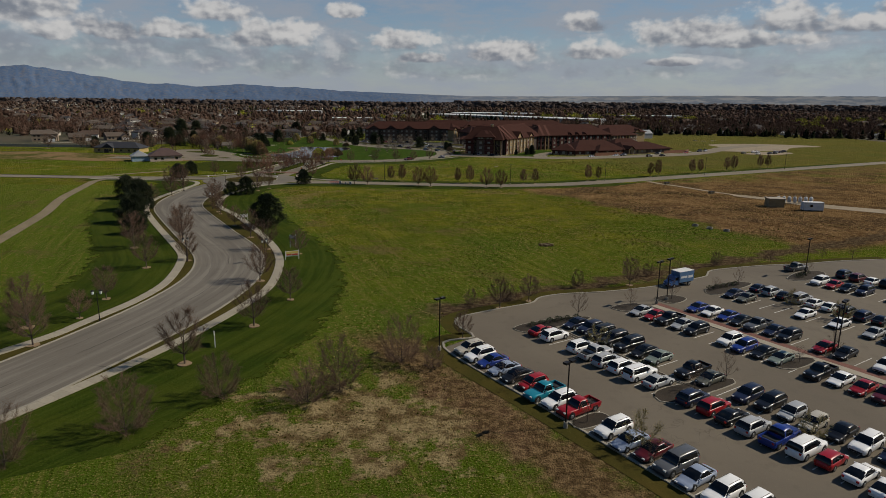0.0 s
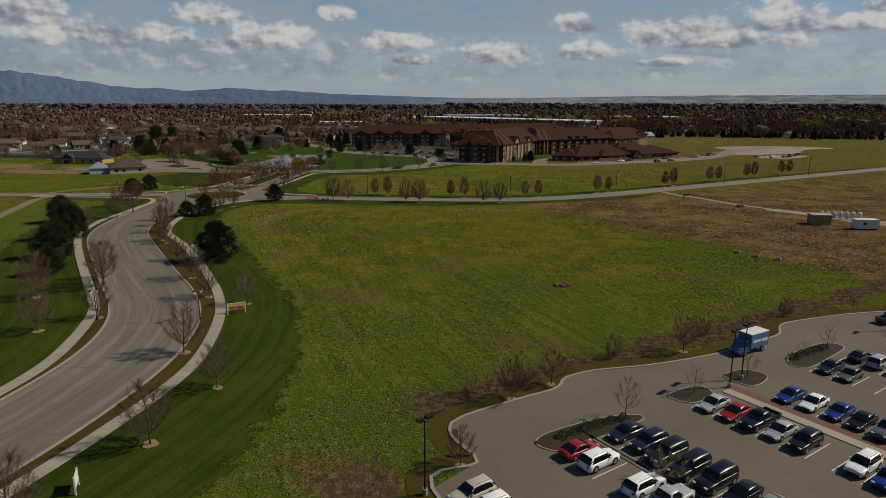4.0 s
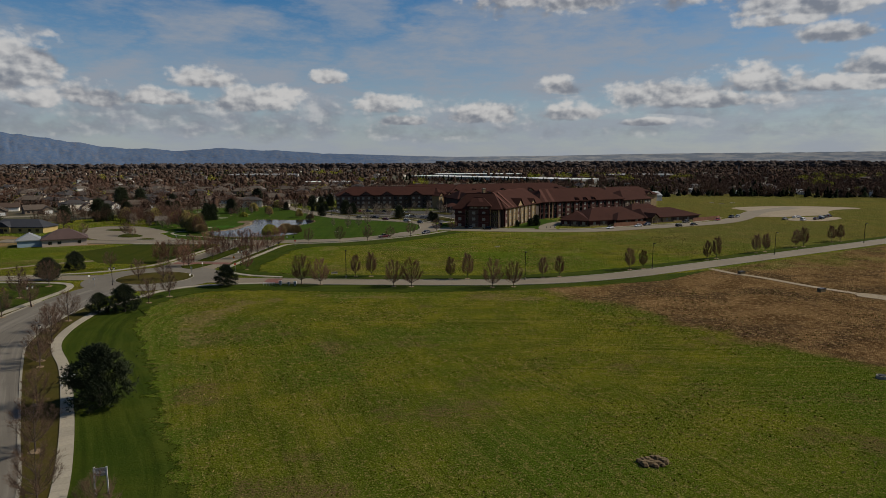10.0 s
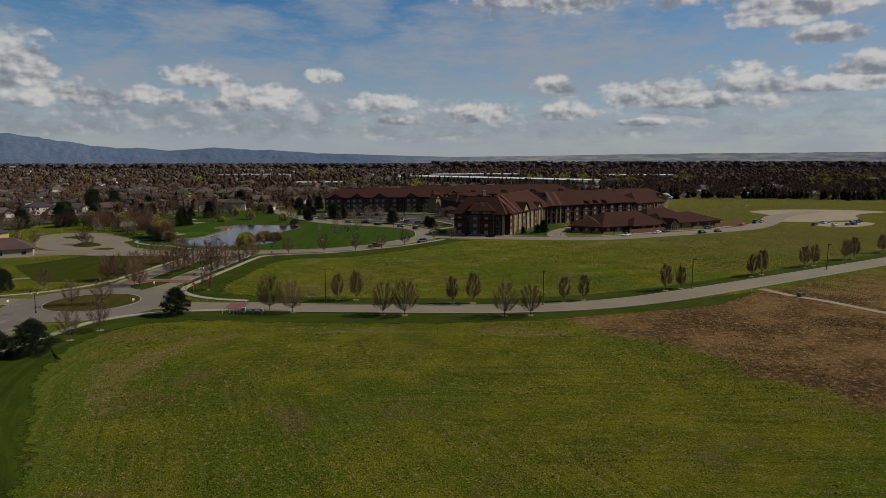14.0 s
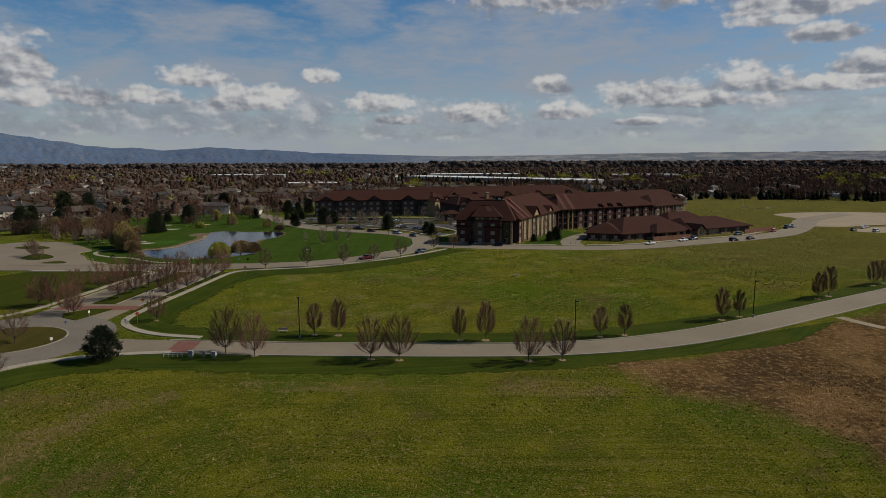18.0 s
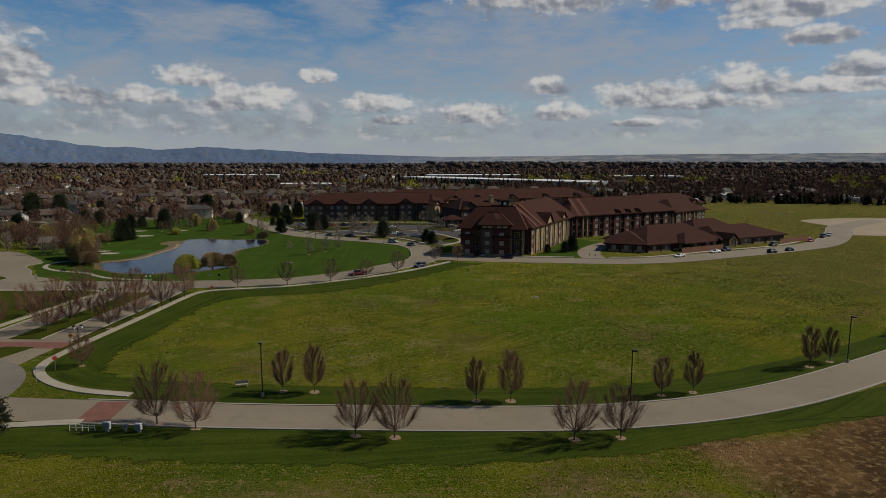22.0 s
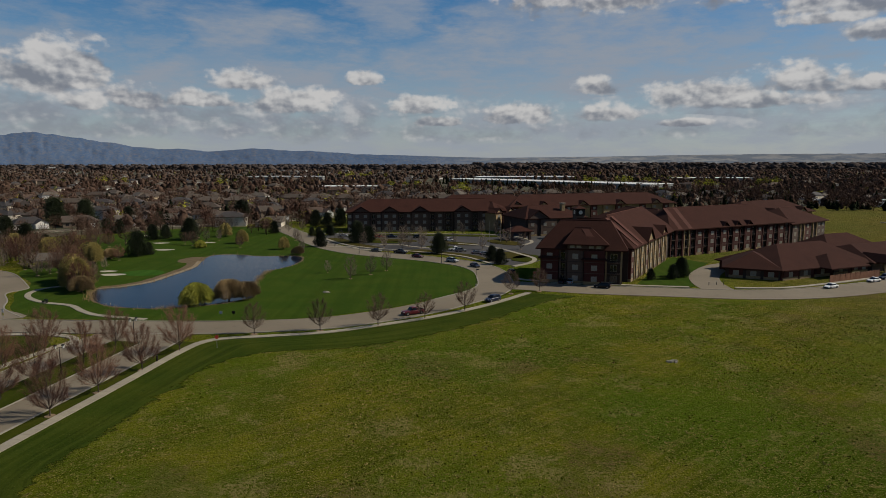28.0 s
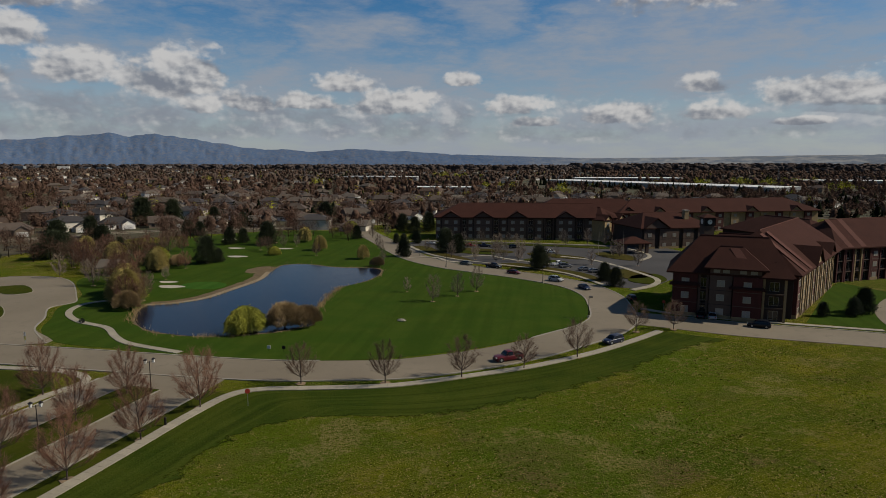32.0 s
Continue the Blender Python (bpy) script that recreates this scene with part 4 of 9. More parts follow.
DRIVE = curve([(75, 414), (75.5, 424), (79, 436), (86, 448), (94, 457), (104, 462)])
structure("road", ribbon(DRIVE, 9.0, -0.1, Z_ROAD + 0.015), M_ROAD2, "short pale driveway between the buildings", "driveway")
structure("lawn", Geo().prism([(54, 424), (70, 420.5), (73, 432), (80, 447), (92, 464), (84, 478), (77, 468)], 0, Z_LAWN + 0.020), M_PARK, "green courtyard lawn with small conifers", "lawn")
# visitors' car park
structure("car_park", Geo().prism(curve([(-66, 540), (-50, 515), (-36, 499), (-18, 492), (0, 480), (16, 460), (26, 462), (38, 480), (52, 492), (50, 545), (30, 556), (0, 557), (-40, 561), (-58, 560)], 5, True), -0.1, Z_ROAD - 0.01),
          M_DARKLOT, "dark asphalt visitors' car park before the apartments", "car park")
for pts in ([(-60, 536), (-50, 519), (-40, 507), (-30, 500), (-34, 508), (-44, 520), (-54, 538)], [(-22, 494), (-8, 486), (4, 477), (10, 466), (13, 470), (8, 482), (-4, 492), (-14, 499)],
            [(-40, 530), (-20, 524), (-18, 530), (-38, 537)], [(-10, 520), (8, 512), (10, 518), (-8, 527)], [(18, 520), (27, 512), (30, 520), (24, 532), (16, 530)], [(14, 478), (22, 474), (30, 480), (26, 490), (17, 490)]):
    structure("traffic_island", Geo().prism(curve(pts, 2, True), -0.05, 0.2), M_VERGE, "planted island in the visitors' car park", "planted island")
structure("pavement", slabs([(-62, 538), (-50, 517), (-38, 505), (-24, 497), (-10, 489.5), (2, 481), (9, 470), (13, 461)], 1.5, 0, 0.22), M_WALK, "pale footpath along the visitors' car park", "footpath")
structure("pavement", slabs([(-66, 557), (-40, 559), (0, 556), (24, 552), (34, 538), (36, 524), (30, 512)], 1.5, 0, 0.22), M_WALK, "pale footpath before the long apartment wing", "footpath")

structure("pavement", slabs([(-56, 505), (-50, 508), (-44, 506), (-40, 500), (-34, 497)], 1.6, 0, 0.22), M_WALK, "pale footpath loop by the visitors' car park", "footpath")
structure("pavement", slabs([(-36, 512), (-26, 515), (-20, 510), (-14, 505), (-4, 500), (4, 492)], 1.6, 0, 0.22), M_WALK, "pale footpath between the parking bays", "footpath")
structure("pavement", slabs([(2, 518), (12, 512), (20, 500), (26, 486), (30, 474), (27, 464), (20, 456)], 1.8, 0, 0.22), M_WALK, "pale footpath from the entrance canopy to the street", "footpath")
for pts in ([(-46, 526), (-34, 520), (-24, 519), (-26, 524), (-42, 530)], [(-50, 548), (-30, 549), (0, 547), (20, 543), (22, 549), (0, 553), (-48, 555)], [(-12, 506), (0, 500), (4, 504), (-8, 511)], [(21, 470), (27, 466), (33, 474), (31, 484), (24, 480)]):
    structure("traffic_island", Geo().prism(curve(pts, 2, True), -0.05, 0.2), M_LAWN, "turf island with bare trees in the visitors' car park", "planted island")
# park with the pond
POND = curve([(-102.2, 408.9), (-104.1, 416), (-98.9, 418.5), (-93.8, 425.5), (-92.3, 435.9), (-91, 453.3), (-93.9, 467.1), (-95.4, 481.2), (-87.5, 484.3), (-76.1, 479.9), (-61.8, 480), (-57.9, 471.4), (-58.1, 459.6), (-61.6, 450.1), (-63.8, 445.6), (-63, 436.1), (-61.6, 422.2), (-60.4, 415.5), (-56.7, 405.5), (-58.1, 402.7), (-61.3, 398.6), (-66.7, 395.3), (-73.5, 392.7), (-80.4, 392), (-90.5, 395.1), (-97.7, 401.7)], 1.5, True)
park_edge = curve([(-118.5, 401), (-113, 391.5), (-103, 383.5), (-88, 381.2), (-72, 379.3), (-54, 379), (-44, 380.6), (-32, 384.6), (-20, 391.6), (-12, 398), (-3, 407.6), (3, 416), (6, 428), (5.4, 445), (-0.6, 457.5), (-15, 470), (-36, 482), (-51, 495),
                   (-62, 513), (-78, 540), (-98, 580), (-118, 592), (-150, 580), (-175, 540), (-172, 500), (-152, 470), (-146, 444), (-129, 424), (-124.5, 410)], 3, True)
structure("park_lawn", Geo().prism(park_edge, 0, Z_LAWN + 0.022), M_PARK, "deep green park lawn round the pond", "lawn")
bank_rng = random.Random(8)
bank = [(x + (0.5 if x > -78 else -0.5) + bank_rng.uniform(-0.4, 0.4), y + (1.0 if y > 440 else -0.5) + bank_rng.uniform(-0.4, 0.4)) for x, y in POND]
SHORE = curve([(q[0] - 1.2, q[1] + 0.8) for q in ((-104.1, 416), (-98.9, 418.5), (-93.8, 425.5), (-92.3, 435.9), (-91, 453.3), (-93.9, 467.1))], 1.5)
structure("bank_path", ribbon(SHORE, 1.6, 0, Z_LAWN + 0.045), M_DIRT, "pale gravel edge along the pond", "gravel edge")
structure("bank_grass", ribbon(ragged(shifted(SHORE, 2.0), 0.9), 3.0, 0, Z_LAWN + 0.028), M_BANK, "dry brown grass on the pond slope", "bank")
structure("bank_grass", Geo().prism([(x + bank_rng.uniform(-0.4, 0.4), y) for x, y in circle(-98.9, 471.1, 5.0, 20, 7.0)], 0, Z_LAWN + 0.033), M_BANK, "patch of dry brown grass above the pond", "bank")
structure("pond_bank", Geo().prism(bank, 0, Z_LAWN + 0.03), M_BANK, "dry reedy bank round the pond", "bank")
structure("water", Geo().prism(POND, 0, Z_LAWN + 0.06), M_WATER, "still dark blue pond water", "pond")
structure("golf_green", Geo().prism(curve([(-110.5, 441), (-106, 437.6), (-100, 437.8), (-97, 441), (-99, 446.5), (-105, 448.6), (-110, 446)], 1.5, True), 0, 0.06), M_GREEN, "bright green putting green", "putting green")
for x, y, r in ((-112.5, 439.5, 2.6), (-117.5, 446, 1.9), (-121.5, 498, 2.6), (-133, 520, 2.4), (-112, 522, 2.0), (-150, 548, 3.0)):
    structure("sand_bunker", Geo().prism(curve([(x + r * 1.5 * math.cos(a) * (1 + 0.25 * math.sin(3 * a)), y + r * 0.8 * math.sin(a)) for a in [i * 0.63 for i in range(10)]], 0.8, True), 0, 0.075), M_SAND, "small pale sand bunker in the lawn", "bunker")
structure("pavement", slabs([(-74, 380.8), (-87, 384.6), (-93.3, 388.8), (-100, 395), (-109, 398.5), (-116, 403.5), (-120, 409), (-121, 415), (-118, 419.5), (-112, 422)], 1.5, 0, Z_WALK), M_WALK, "narrow pale path winding through the park", "footpath")
# paved forecourt west of the pond
structure("road", Geo().prism(curve([(-103.8, 382.3), (-114.5, 391.4), (-119.9, 400.4), (-126.8, 410), (-125, 416), (-129.3, 422.4), (-146.6, 441.6), (-160, 448), (-172, 446), (-176, 434), (-168, 416), (-158, 398), (-146, 386), (-130, 378)], 3, True), -0.1, Z_ROAD + 0.02), M_ROAD2,
          "wide pale paved forecourt beside the park", "road")
for pts in ([(-142, 398), (-134, 393), (-130, 398), (-136, 406), (-143, 410)], [(-162, 428), (-150, 422), (-146, 426), (-156, 434)], [(-128, 386), (-121, 384), (-119, 386), (-124, 390)]):
    ring_ = curve(pts, 1.5, True)
    structure("traffic_island", Geo().prism(ring_, -0.05, 0.2), M_LAWN, "small planted island in the forecourt", "traffic island")
    kerb([ring_ + ring_[:2]], "pale kerb round a forecourt island")
kerb([curve([(-103.8, 382.3), (-114.5, 391.4), (-119.9, 400.4), (-126.8, 410), (-125, 416), (-129.3, 422.4), (-146.6, 441.6), (-160, 448), (-172, 446)], 2)], "pale kerb between forecourt and park lawn")

# estate street with pale driveways
ESTATE = curve([(-300, 500), (-262, 520), (-244, 536), (-230, 556), (-217, 570), (-200, 582), (-180, 591), (-150, 603), (-110, 622), (-70, 660)], 4)
structure("road", ribbon(ESTATE, 6.5, -0.1, Z_ROAD - 0.02), M_ROAD2, "pale estate street in front of the houses", "road")
structure("pavement", slabs([(-302, 494), (-260, 513), (-238, 533), (-224, 553), (-211, 565), (-197, 576), (-177, 585), (-147, 597), (-106, 616)], 1.8, 0, Z_WALK), M_WALK, "pale footpath along the estate street", "footpath")

# gravel turn-out and overflow parking in the east
structure("track", Geo().prism(curve([(222, 488), (234, 500), (246, 530), (250, 560), (290, 574), (330, 566), (345, 548), (318, 536), (300, 520), (282, 494), (258, 486), (238, 480)], 6, True), -0.05, 0.045), M_DIRT, "wide bare gravel ground by the field", "gravel")
structure("track", Geo().prism(curve([(232, 458), (250, 452), (275, 470), (268, 480), (246, 474)], 4, True), -0.05, 0.05), M_DIRT, "gravel strip with parked cars", "gravel")
# building site on the left
structure("track", Geo().prism(curve([(-280, 372), (-225, 366), (-180, 362), (-140, 366), (-128, 376), (-150, 388), (-180, 396), (-220, 412), (-280, 420)], 8, True), -0.05, 0.02), M_SOIL, "bare graded soil round new houses", "bare soil")

# ======== staff car park ========
LOT_A = math.degrees(math.atan2(0.527, 0.85))
LOT = pose(6.6, 86.3, 0, 0, 0, LOT_A)


def lot_xy(u, v):
    p = LOT @ Vector((u, -v, 0))
    return p.x, p.y


LOT_EDGE = [(-2.7, 62), (-2.7, 22), (-2.7, -3.2), (3.6, -4.4), (4.2, -9.0), (5.2, -11.8), (8, -13.2), (16.8, -13), (22, -12.6), (24.2, -13.3), (26, -14.3), (31, -13.8), (39.5, -10.6), (50.5, -8), (62, -7.2), (67, -7.3), (70, -9), (74, -9.2), (86, -6), (96, -2), (106, 1), (118, 6), (118, 62)]
structure("car_park", Geo().prism([lot_xy(*p) for p in LOT_EDGE], -0.1, Z_ROAD), M_LOT, "large pale asphalt staff car park", "car park")
edge = curve([lot_xy(*p) for p in LOT_EDGE[:-1]], 1.2)
kerb([edge], "pale concrete kerb round the staff car park")
structure("lawn", between(edge, shifted(edge, 2.6), Z_LAWN + 0.024), M_VERGE, "narrow turf strip outside the car park kerb", "verge")


def island(pts, label="mulched planting island in the car park"):
    ln = curve([lot_xy(*p) for p in pts], 0.8, True)
    structure("traffic_island", Geo().prism(ln, -0.05, 0.18), M_EARTH, label, "planting island")
    kerb([ln + ln[:2]], "pale kerb round a planting island")


island([(11.2, -3.6), (13.5, -4.6), (20, -4.0), (24.6, -2.6), (25.6, -1.0), (18, -0.9), (17, -1.2), (12.5, -1.2)], "island with a row of clipped shrubs in the car park")
island([(17.1, -1.0), (17.5, -1.0), (17.5, 22), (17.1, 22)], "narrow divider between the parking rows")
island([(11, 24.2), (14, 23.2), (23, 25.2), (23.4, 27), (17, 26.9), (11.4, 26.2)], "island with mulch at the end of a parking row")
island([(33, -3.0), (36.5, -3.2), (38.8, -2.4), (38.4, -0.4), (34, -0.2)])
island([(44.5, -2.6), (48.5, -2.4), (49.5, 0.4), (46, 1.4), (44.3, 0.6)])
island([(33.2, 27.2), (36, 26.6), (40, 27.4), (40, 28.9), (35, 28.9)])
island([(43.4, 28.0), (47.5, 27.4), (48.2, 29.6), (44, 30)])
island([(56, 0.2), (60, -1.6), (68, -1.2), (69.5, 1.2), (64, 2.0), (57, 2.2)], "island with low shrubs in the car park")
island([(-2.4, 23.3), (1.4, 23.1), (2.2, 24.2), (1.4, 25.2), (-2.4, 25.0)], "turf island between the parked cars")
island([(80, 3.0), (88, 1.4), (92, 3.4), (90, 5.6), (82, 5.8)])
structure("pavement", ribbon([lot_xy(40.6, 0), lot_xy(40.6, 50)], 1.5, 0, Z_WALK), M_WALK, "pale footway between the parking rows", "footpath")
structure("pavement", ribbon([lot_xy(42.1, -0.5), lot_xy(42.1, 50)], 1.4, 0, Z_WALK - 0.02), M_BRICKWALK, "red brick footway between the parking rows", "footpath")
g = Geo()
for u0, u1, v0, v1 in ((-2.4, 2.3, -1.4, 50), (11.4, 16.6, 1.5, 23.5), (18, 23.2, -0.8, 26), (11.4, 16.6, 26.8, 56), (18, 23.2, 28, 56), (32.8, 38.2, 0.4, 27), (32.8, 38.2, 29, 56), (43.2, 48.4, 4.6, 28), (43.2, 48.4, 30, 56), (55.8, 61, 3, 52), (62.8, 68.6, 3.4, 52), (79, 84.6, 7, 52), (52, 57, -7.2, -7)):
    v = v0
    while v < v1:
        g.prism([lot_xy(u0, v - 0.06), lot_xy(u1, v - 0.06), lot_xy(u1, v + 0.06), lot_xy(u0, v + 0.06)][::-1], Z_ROAD - 0.01, Z_ROAD + 0.006)
        v += 2.72
structure("bay_lines", g, M_PAINT, "worn white bay lines on the asphalt", "road marking")

# ======== mountains on the horizon ========
SKYLINE = [(-75, 1.0), (-60, 1.2), (-50, 1.1), (-41.4, 1.6), (-39, 1.86), (-36.3, 2.06), (-35.4, 2.2), (-34, 1.98), (-32.4, 2.2), (-30.9, 2.0), (-28.9, 1.72), (-26.6, 1.40), (-24, 1.0), (-22.3, 1.08), (-20, 0.86), (-18, 1.0), (-16.1, 1.12), (-13.9, 0.98), (-11.1, 0.9), (-7.9, 0.68), (-4, 0.58), (0, 0.46), (4.1, 0.36), (9.2, 0.40), (14.2, 0.46), (19, 0.55), (25.8, 0.62), (32, 0.62), (38, 0.66), (50, 0.66), (75, 0.6)]


def mountains(name, r, gain, seed, mat, az0, az1, label):
    rows, n = [], 900
    az = np.linspace(az0, az1, n)
    top = np.interp(az, [a for a, _ in SKYLINE], [e for _, e in SKYLINE])
    for k in range(15):
        s, row = k / 14, []
        for a, e in zip(az, top):
            rr = r - 260 * (1 - s) + 20 * noise.noise((a * 0.3, s * 3, seed))
            hgt = 36 + rr * math.tan(radians(e)) * gain
            rag = 1 + (0.05 * noise.fractal((a * 0.8, seed * 1.7, 0), 1.0, 2.0, 5) * s if e > 0.6 else 0.0)
            spur = noise.ridged_multi_fractal((a * 1.9 + s * 1.2, s * 3.2, seed), 1.0, 2.1, 5, 1.0, 2.0) - 1.0
            z = hgt * rag * s ** 0.9 + 7 * spur * math.sin(math.pi * s) * e * gain
            row.append((rr * math.sin(radians(a)), 140 + rr * math.cos(radians(a)), max(z, -1) if k else -1))
        rows.append(row)
    return tagged(part(name, Geo().grid(rows), mat, None, "", True), label, "mountains", kind="structure")


# distance haze is painted into the blue slope and pale hill colours
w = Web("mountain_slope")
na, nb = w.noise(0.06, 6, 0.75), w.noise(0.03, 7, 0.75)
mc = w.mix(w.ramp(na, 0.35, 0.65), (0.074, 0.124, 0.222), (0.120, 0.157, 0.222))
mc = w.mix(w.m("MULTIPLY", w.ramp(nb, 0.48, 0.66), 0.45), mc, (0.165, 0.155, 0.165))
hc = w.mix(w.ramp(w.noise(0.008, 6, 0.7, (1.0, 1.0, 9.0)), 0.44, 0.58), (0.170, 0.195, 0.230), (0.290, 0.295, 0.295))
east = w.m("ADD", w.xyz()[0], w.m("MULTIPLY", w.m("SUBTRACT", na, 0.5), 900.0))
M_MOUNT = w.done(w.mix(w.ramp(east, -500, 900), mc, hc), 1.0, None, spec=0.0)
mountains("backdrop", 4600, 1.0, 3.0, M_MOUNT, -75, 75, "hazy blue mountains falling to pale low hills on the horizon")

# ======== trees ========
def twig_tree(seed, height, trunk_h, spread, rise, limbs, twigs, thick=0.014, low=0.16, stout=1.0):
    """Trunk with limbs, and a rounded crown of fine bare twigs. rise: 0 spreading, 1 upright; low: where the crown begins."""
    r = random.Random(seed)
    wood, fine = Geo(), Geo()
    base_r = (0.010 * height + 0.025) * stout
    top = Vector((r.uniform(-0.25, 0.25), r.uniform(-0.25, 0.25), height * 0.9))
    fork = Vector((0, 0, trunk_h))
    wood.tube((0, 0, -0.1), fork, base_r * 1.25, base_r * 0.9, 7)
    wood.tube(fork, top, base_r * 0.8, base_r * 0.12, 6)
    boughs = []
    for i in range(limbs):
        s = low + (0.97 - low) * (i + r.random()) / limbs
        a = i * 2.4 + r.uniform(-0.5, 0.5)
        reach = spread * math.sin(math.pi * (0.14 + 0.80 * s)) ** 0.75 * r.uniform(0.8, 1.12)
        e = Vector((math.cos(a) * reach, math.sin(a) * reach, trunk_h + (height - trunk_h) * s))
        p = Vector((0, 0, max(trunk_h * 0.75, e.z - reach * (0.75 + 1.5 * rise)))).lerp(Vector((top.x, top.y, e.z)), 0.05)
        q = p.lerp(e, 0.5) + Vector((math.cos(a), math.sin(a), -0.5)) * reach * (0.10 + 0.1 * rise)
        wood.tube(p, q, base_r * 0.40, base_r * 0.22, 4, False)
        wood.tube(q, e, base_r * 0.22, base_r * 0.06, 4, False)
        boughs.append((p, q, e))
    for i in range(twigs):
        p, q, e = r.choice(boughs)
        s = 0.25 + 0.75 * r.random() ** 0.6
        o = p.lerp(q, s * 2) if s < 0.5 else q.lerp(e, s * 2 - 1)
        ax = (e - q).normalized()
        d = (ax * (0.55 + rise * 0.6) + Vector((r.gauss(0, 1), r.gauss(0, 1), r.gauss(0.35, 0.7))) * (0.8 - 0.3 * rise)).normalized()
        ln = height * r.uniform(0.06, 0.14)
        m1 = o + d * ln
        fine.spike(o, m1, thick * 1.3)
        for _ in range(3):
            k = o.lerp(m1, r.uniform(0.3, 0.95))
            d2 = (d + Vector((r.gauss(0, 1), r.gauss(0, 1), r.gauss(0.2, 0.8))) * 0.8).normalized()
            fine.spike(k, k + d2 * ln * r.uniform(0.4, 0.85), thick)
    return wood, fine


def bare_tree(name, label, group, mat, mulch=True, **kw):
    t = thing(name, label, "tree", group)
    wood, fine = twig_tree(**kw)
    part("trunk", wood, M_TRUNK, t)
    part("crown", fine, mat, t, "leafless crown of fine twigs")
    if mulch:
        g = Geo()
        k = random.Random(kw["seed"])
        g.prism([((0.75 + k.uniform(-0.1, 0.1)) * math.cos(a * 0.524), (0.75 + k.uniform(-0.1, 0.1)) * math.sin(a * 0.524)) for a in range(12)], -0.05, 0.07)
        part("mulch_ring", g, M_MULCH, t, "round bed of pale bark mulch")
    return t


PLANT = random.Random(11)


def plant(protos, places, low=0.88, high=1.12):
    """Copies of the given trees at the places; the first copies are the trees themselves."""
    for x, y, *s in places:
        src = PLANT.choice(protos)
        k = (s[0] if s else 1.0) * PLANT.uniform(low, high)
        m = pose(x, y, 0.05, PLANT.uniform(-2, 2), PLANT.uniform(-2, 2), PLANT.uniform(0, 360)) @ Matrix.Diagonal((k, k, k, 1))
        if not src.get("placed"):
            src["placed"] = 1
            src.matrix_basis = m
        else:
            c = copy_thing(src, m)
            del c["placed"]
    for p in protos:
        if not p.get("placed"):
            p.matrix_basis = pose(places[0][0], places[0][1], 0.05) @ Matrix.Scale(0.5, 4)


vase = [bare_tree("street_tree", "leafless vase-shaped street tree with reddish buds in mown grass", "street trees", M_TWIG_RED, seed=s, height=8.0, trunk_h=1.3, spread=2.8, rise=0.7, limbs=32, twigs=1900, thick=0.009, stout=0.85) for s in (1, 2, 3)]
column = [bare_tree("upright_tree", "leafless upright columnar tree with dense reddish twigs in mown grass", "upright trees", M_TWIG_RED, seed=s, height=7.0, trunk_h=1.3, spread=1.5, rise=0.8, limbs=28, twigs=1800, thick=0.009, stout=0.6) for s in (11, 12)]
young = [bare_tree("young_tree", "young leafless street tree with thin spreading branches", "young trees", M_TWIG, seed=s, height=6.4, trunk_h=1.4, spread=2.3, rise=0.45, limbs=26, twigs=1100, thick=0.009) for s in (21, 22, 23)]
scrub = [bare_tree("scrub_bush", "tangled leafless scrub bush with pale grey twigs", "scrub bushes", M_TWIG, mulch=False, seed=s, height=6.6, trunk_h=0.3, spread=3.0, rise=0.5, limbs=40, twigs=1700, thick=0.009, low=0.02, stout=0.5) for s in (31, 32)]
birch = [bare_tree("pale_tree", "pale leafless clump tree with white twigs", "pale trees", M_TWIG_PALE, seed=s, height=8.0, trunk_h=1.0, spread=2.2, rise=0.7, limbs=22, twigs=640) for s in (41, 42)]

plant(vase, [(-31.7, 272.4), (-25.9, 270.6), (-4.0, 266.9), (1.2, 266.0), (24.7, 263.9), (31.0, 264.0),
             (-55.7, 356.3), (-57.5, 344.8), (-59.3, 333.9), (-61.2, 324.5), (-54.6, 298.9, 0.7),
             (-69.7, 359.2), (-70.1, 348.7), (-71.4, 337.5), (-72.6, 330.5), (-73.4, 323),
             (-82.5, 357), (-83.8, 347), (-85, 337), (-86.4, 327), (-87.5, 317), (-79, 308.5, 0.9), (-90, 316, 0.9), (-76.5, 306, 0.8)], 0.95, 1.1)
plant(column, [(-16.6, 284), (-11.6, 283.3), (13.5, 278), (18.7, 277.6), (42.6, 278.5), (48.1, 279.4), (74.6, 290.2), (80.2, 292.8), (110.5, 309.5), (115.5, 312.5), (138, 325.5), (143.5, 328.5), (163, 340), (168, 342), (190, 356), (196, 359)], 0.92, 1.08)
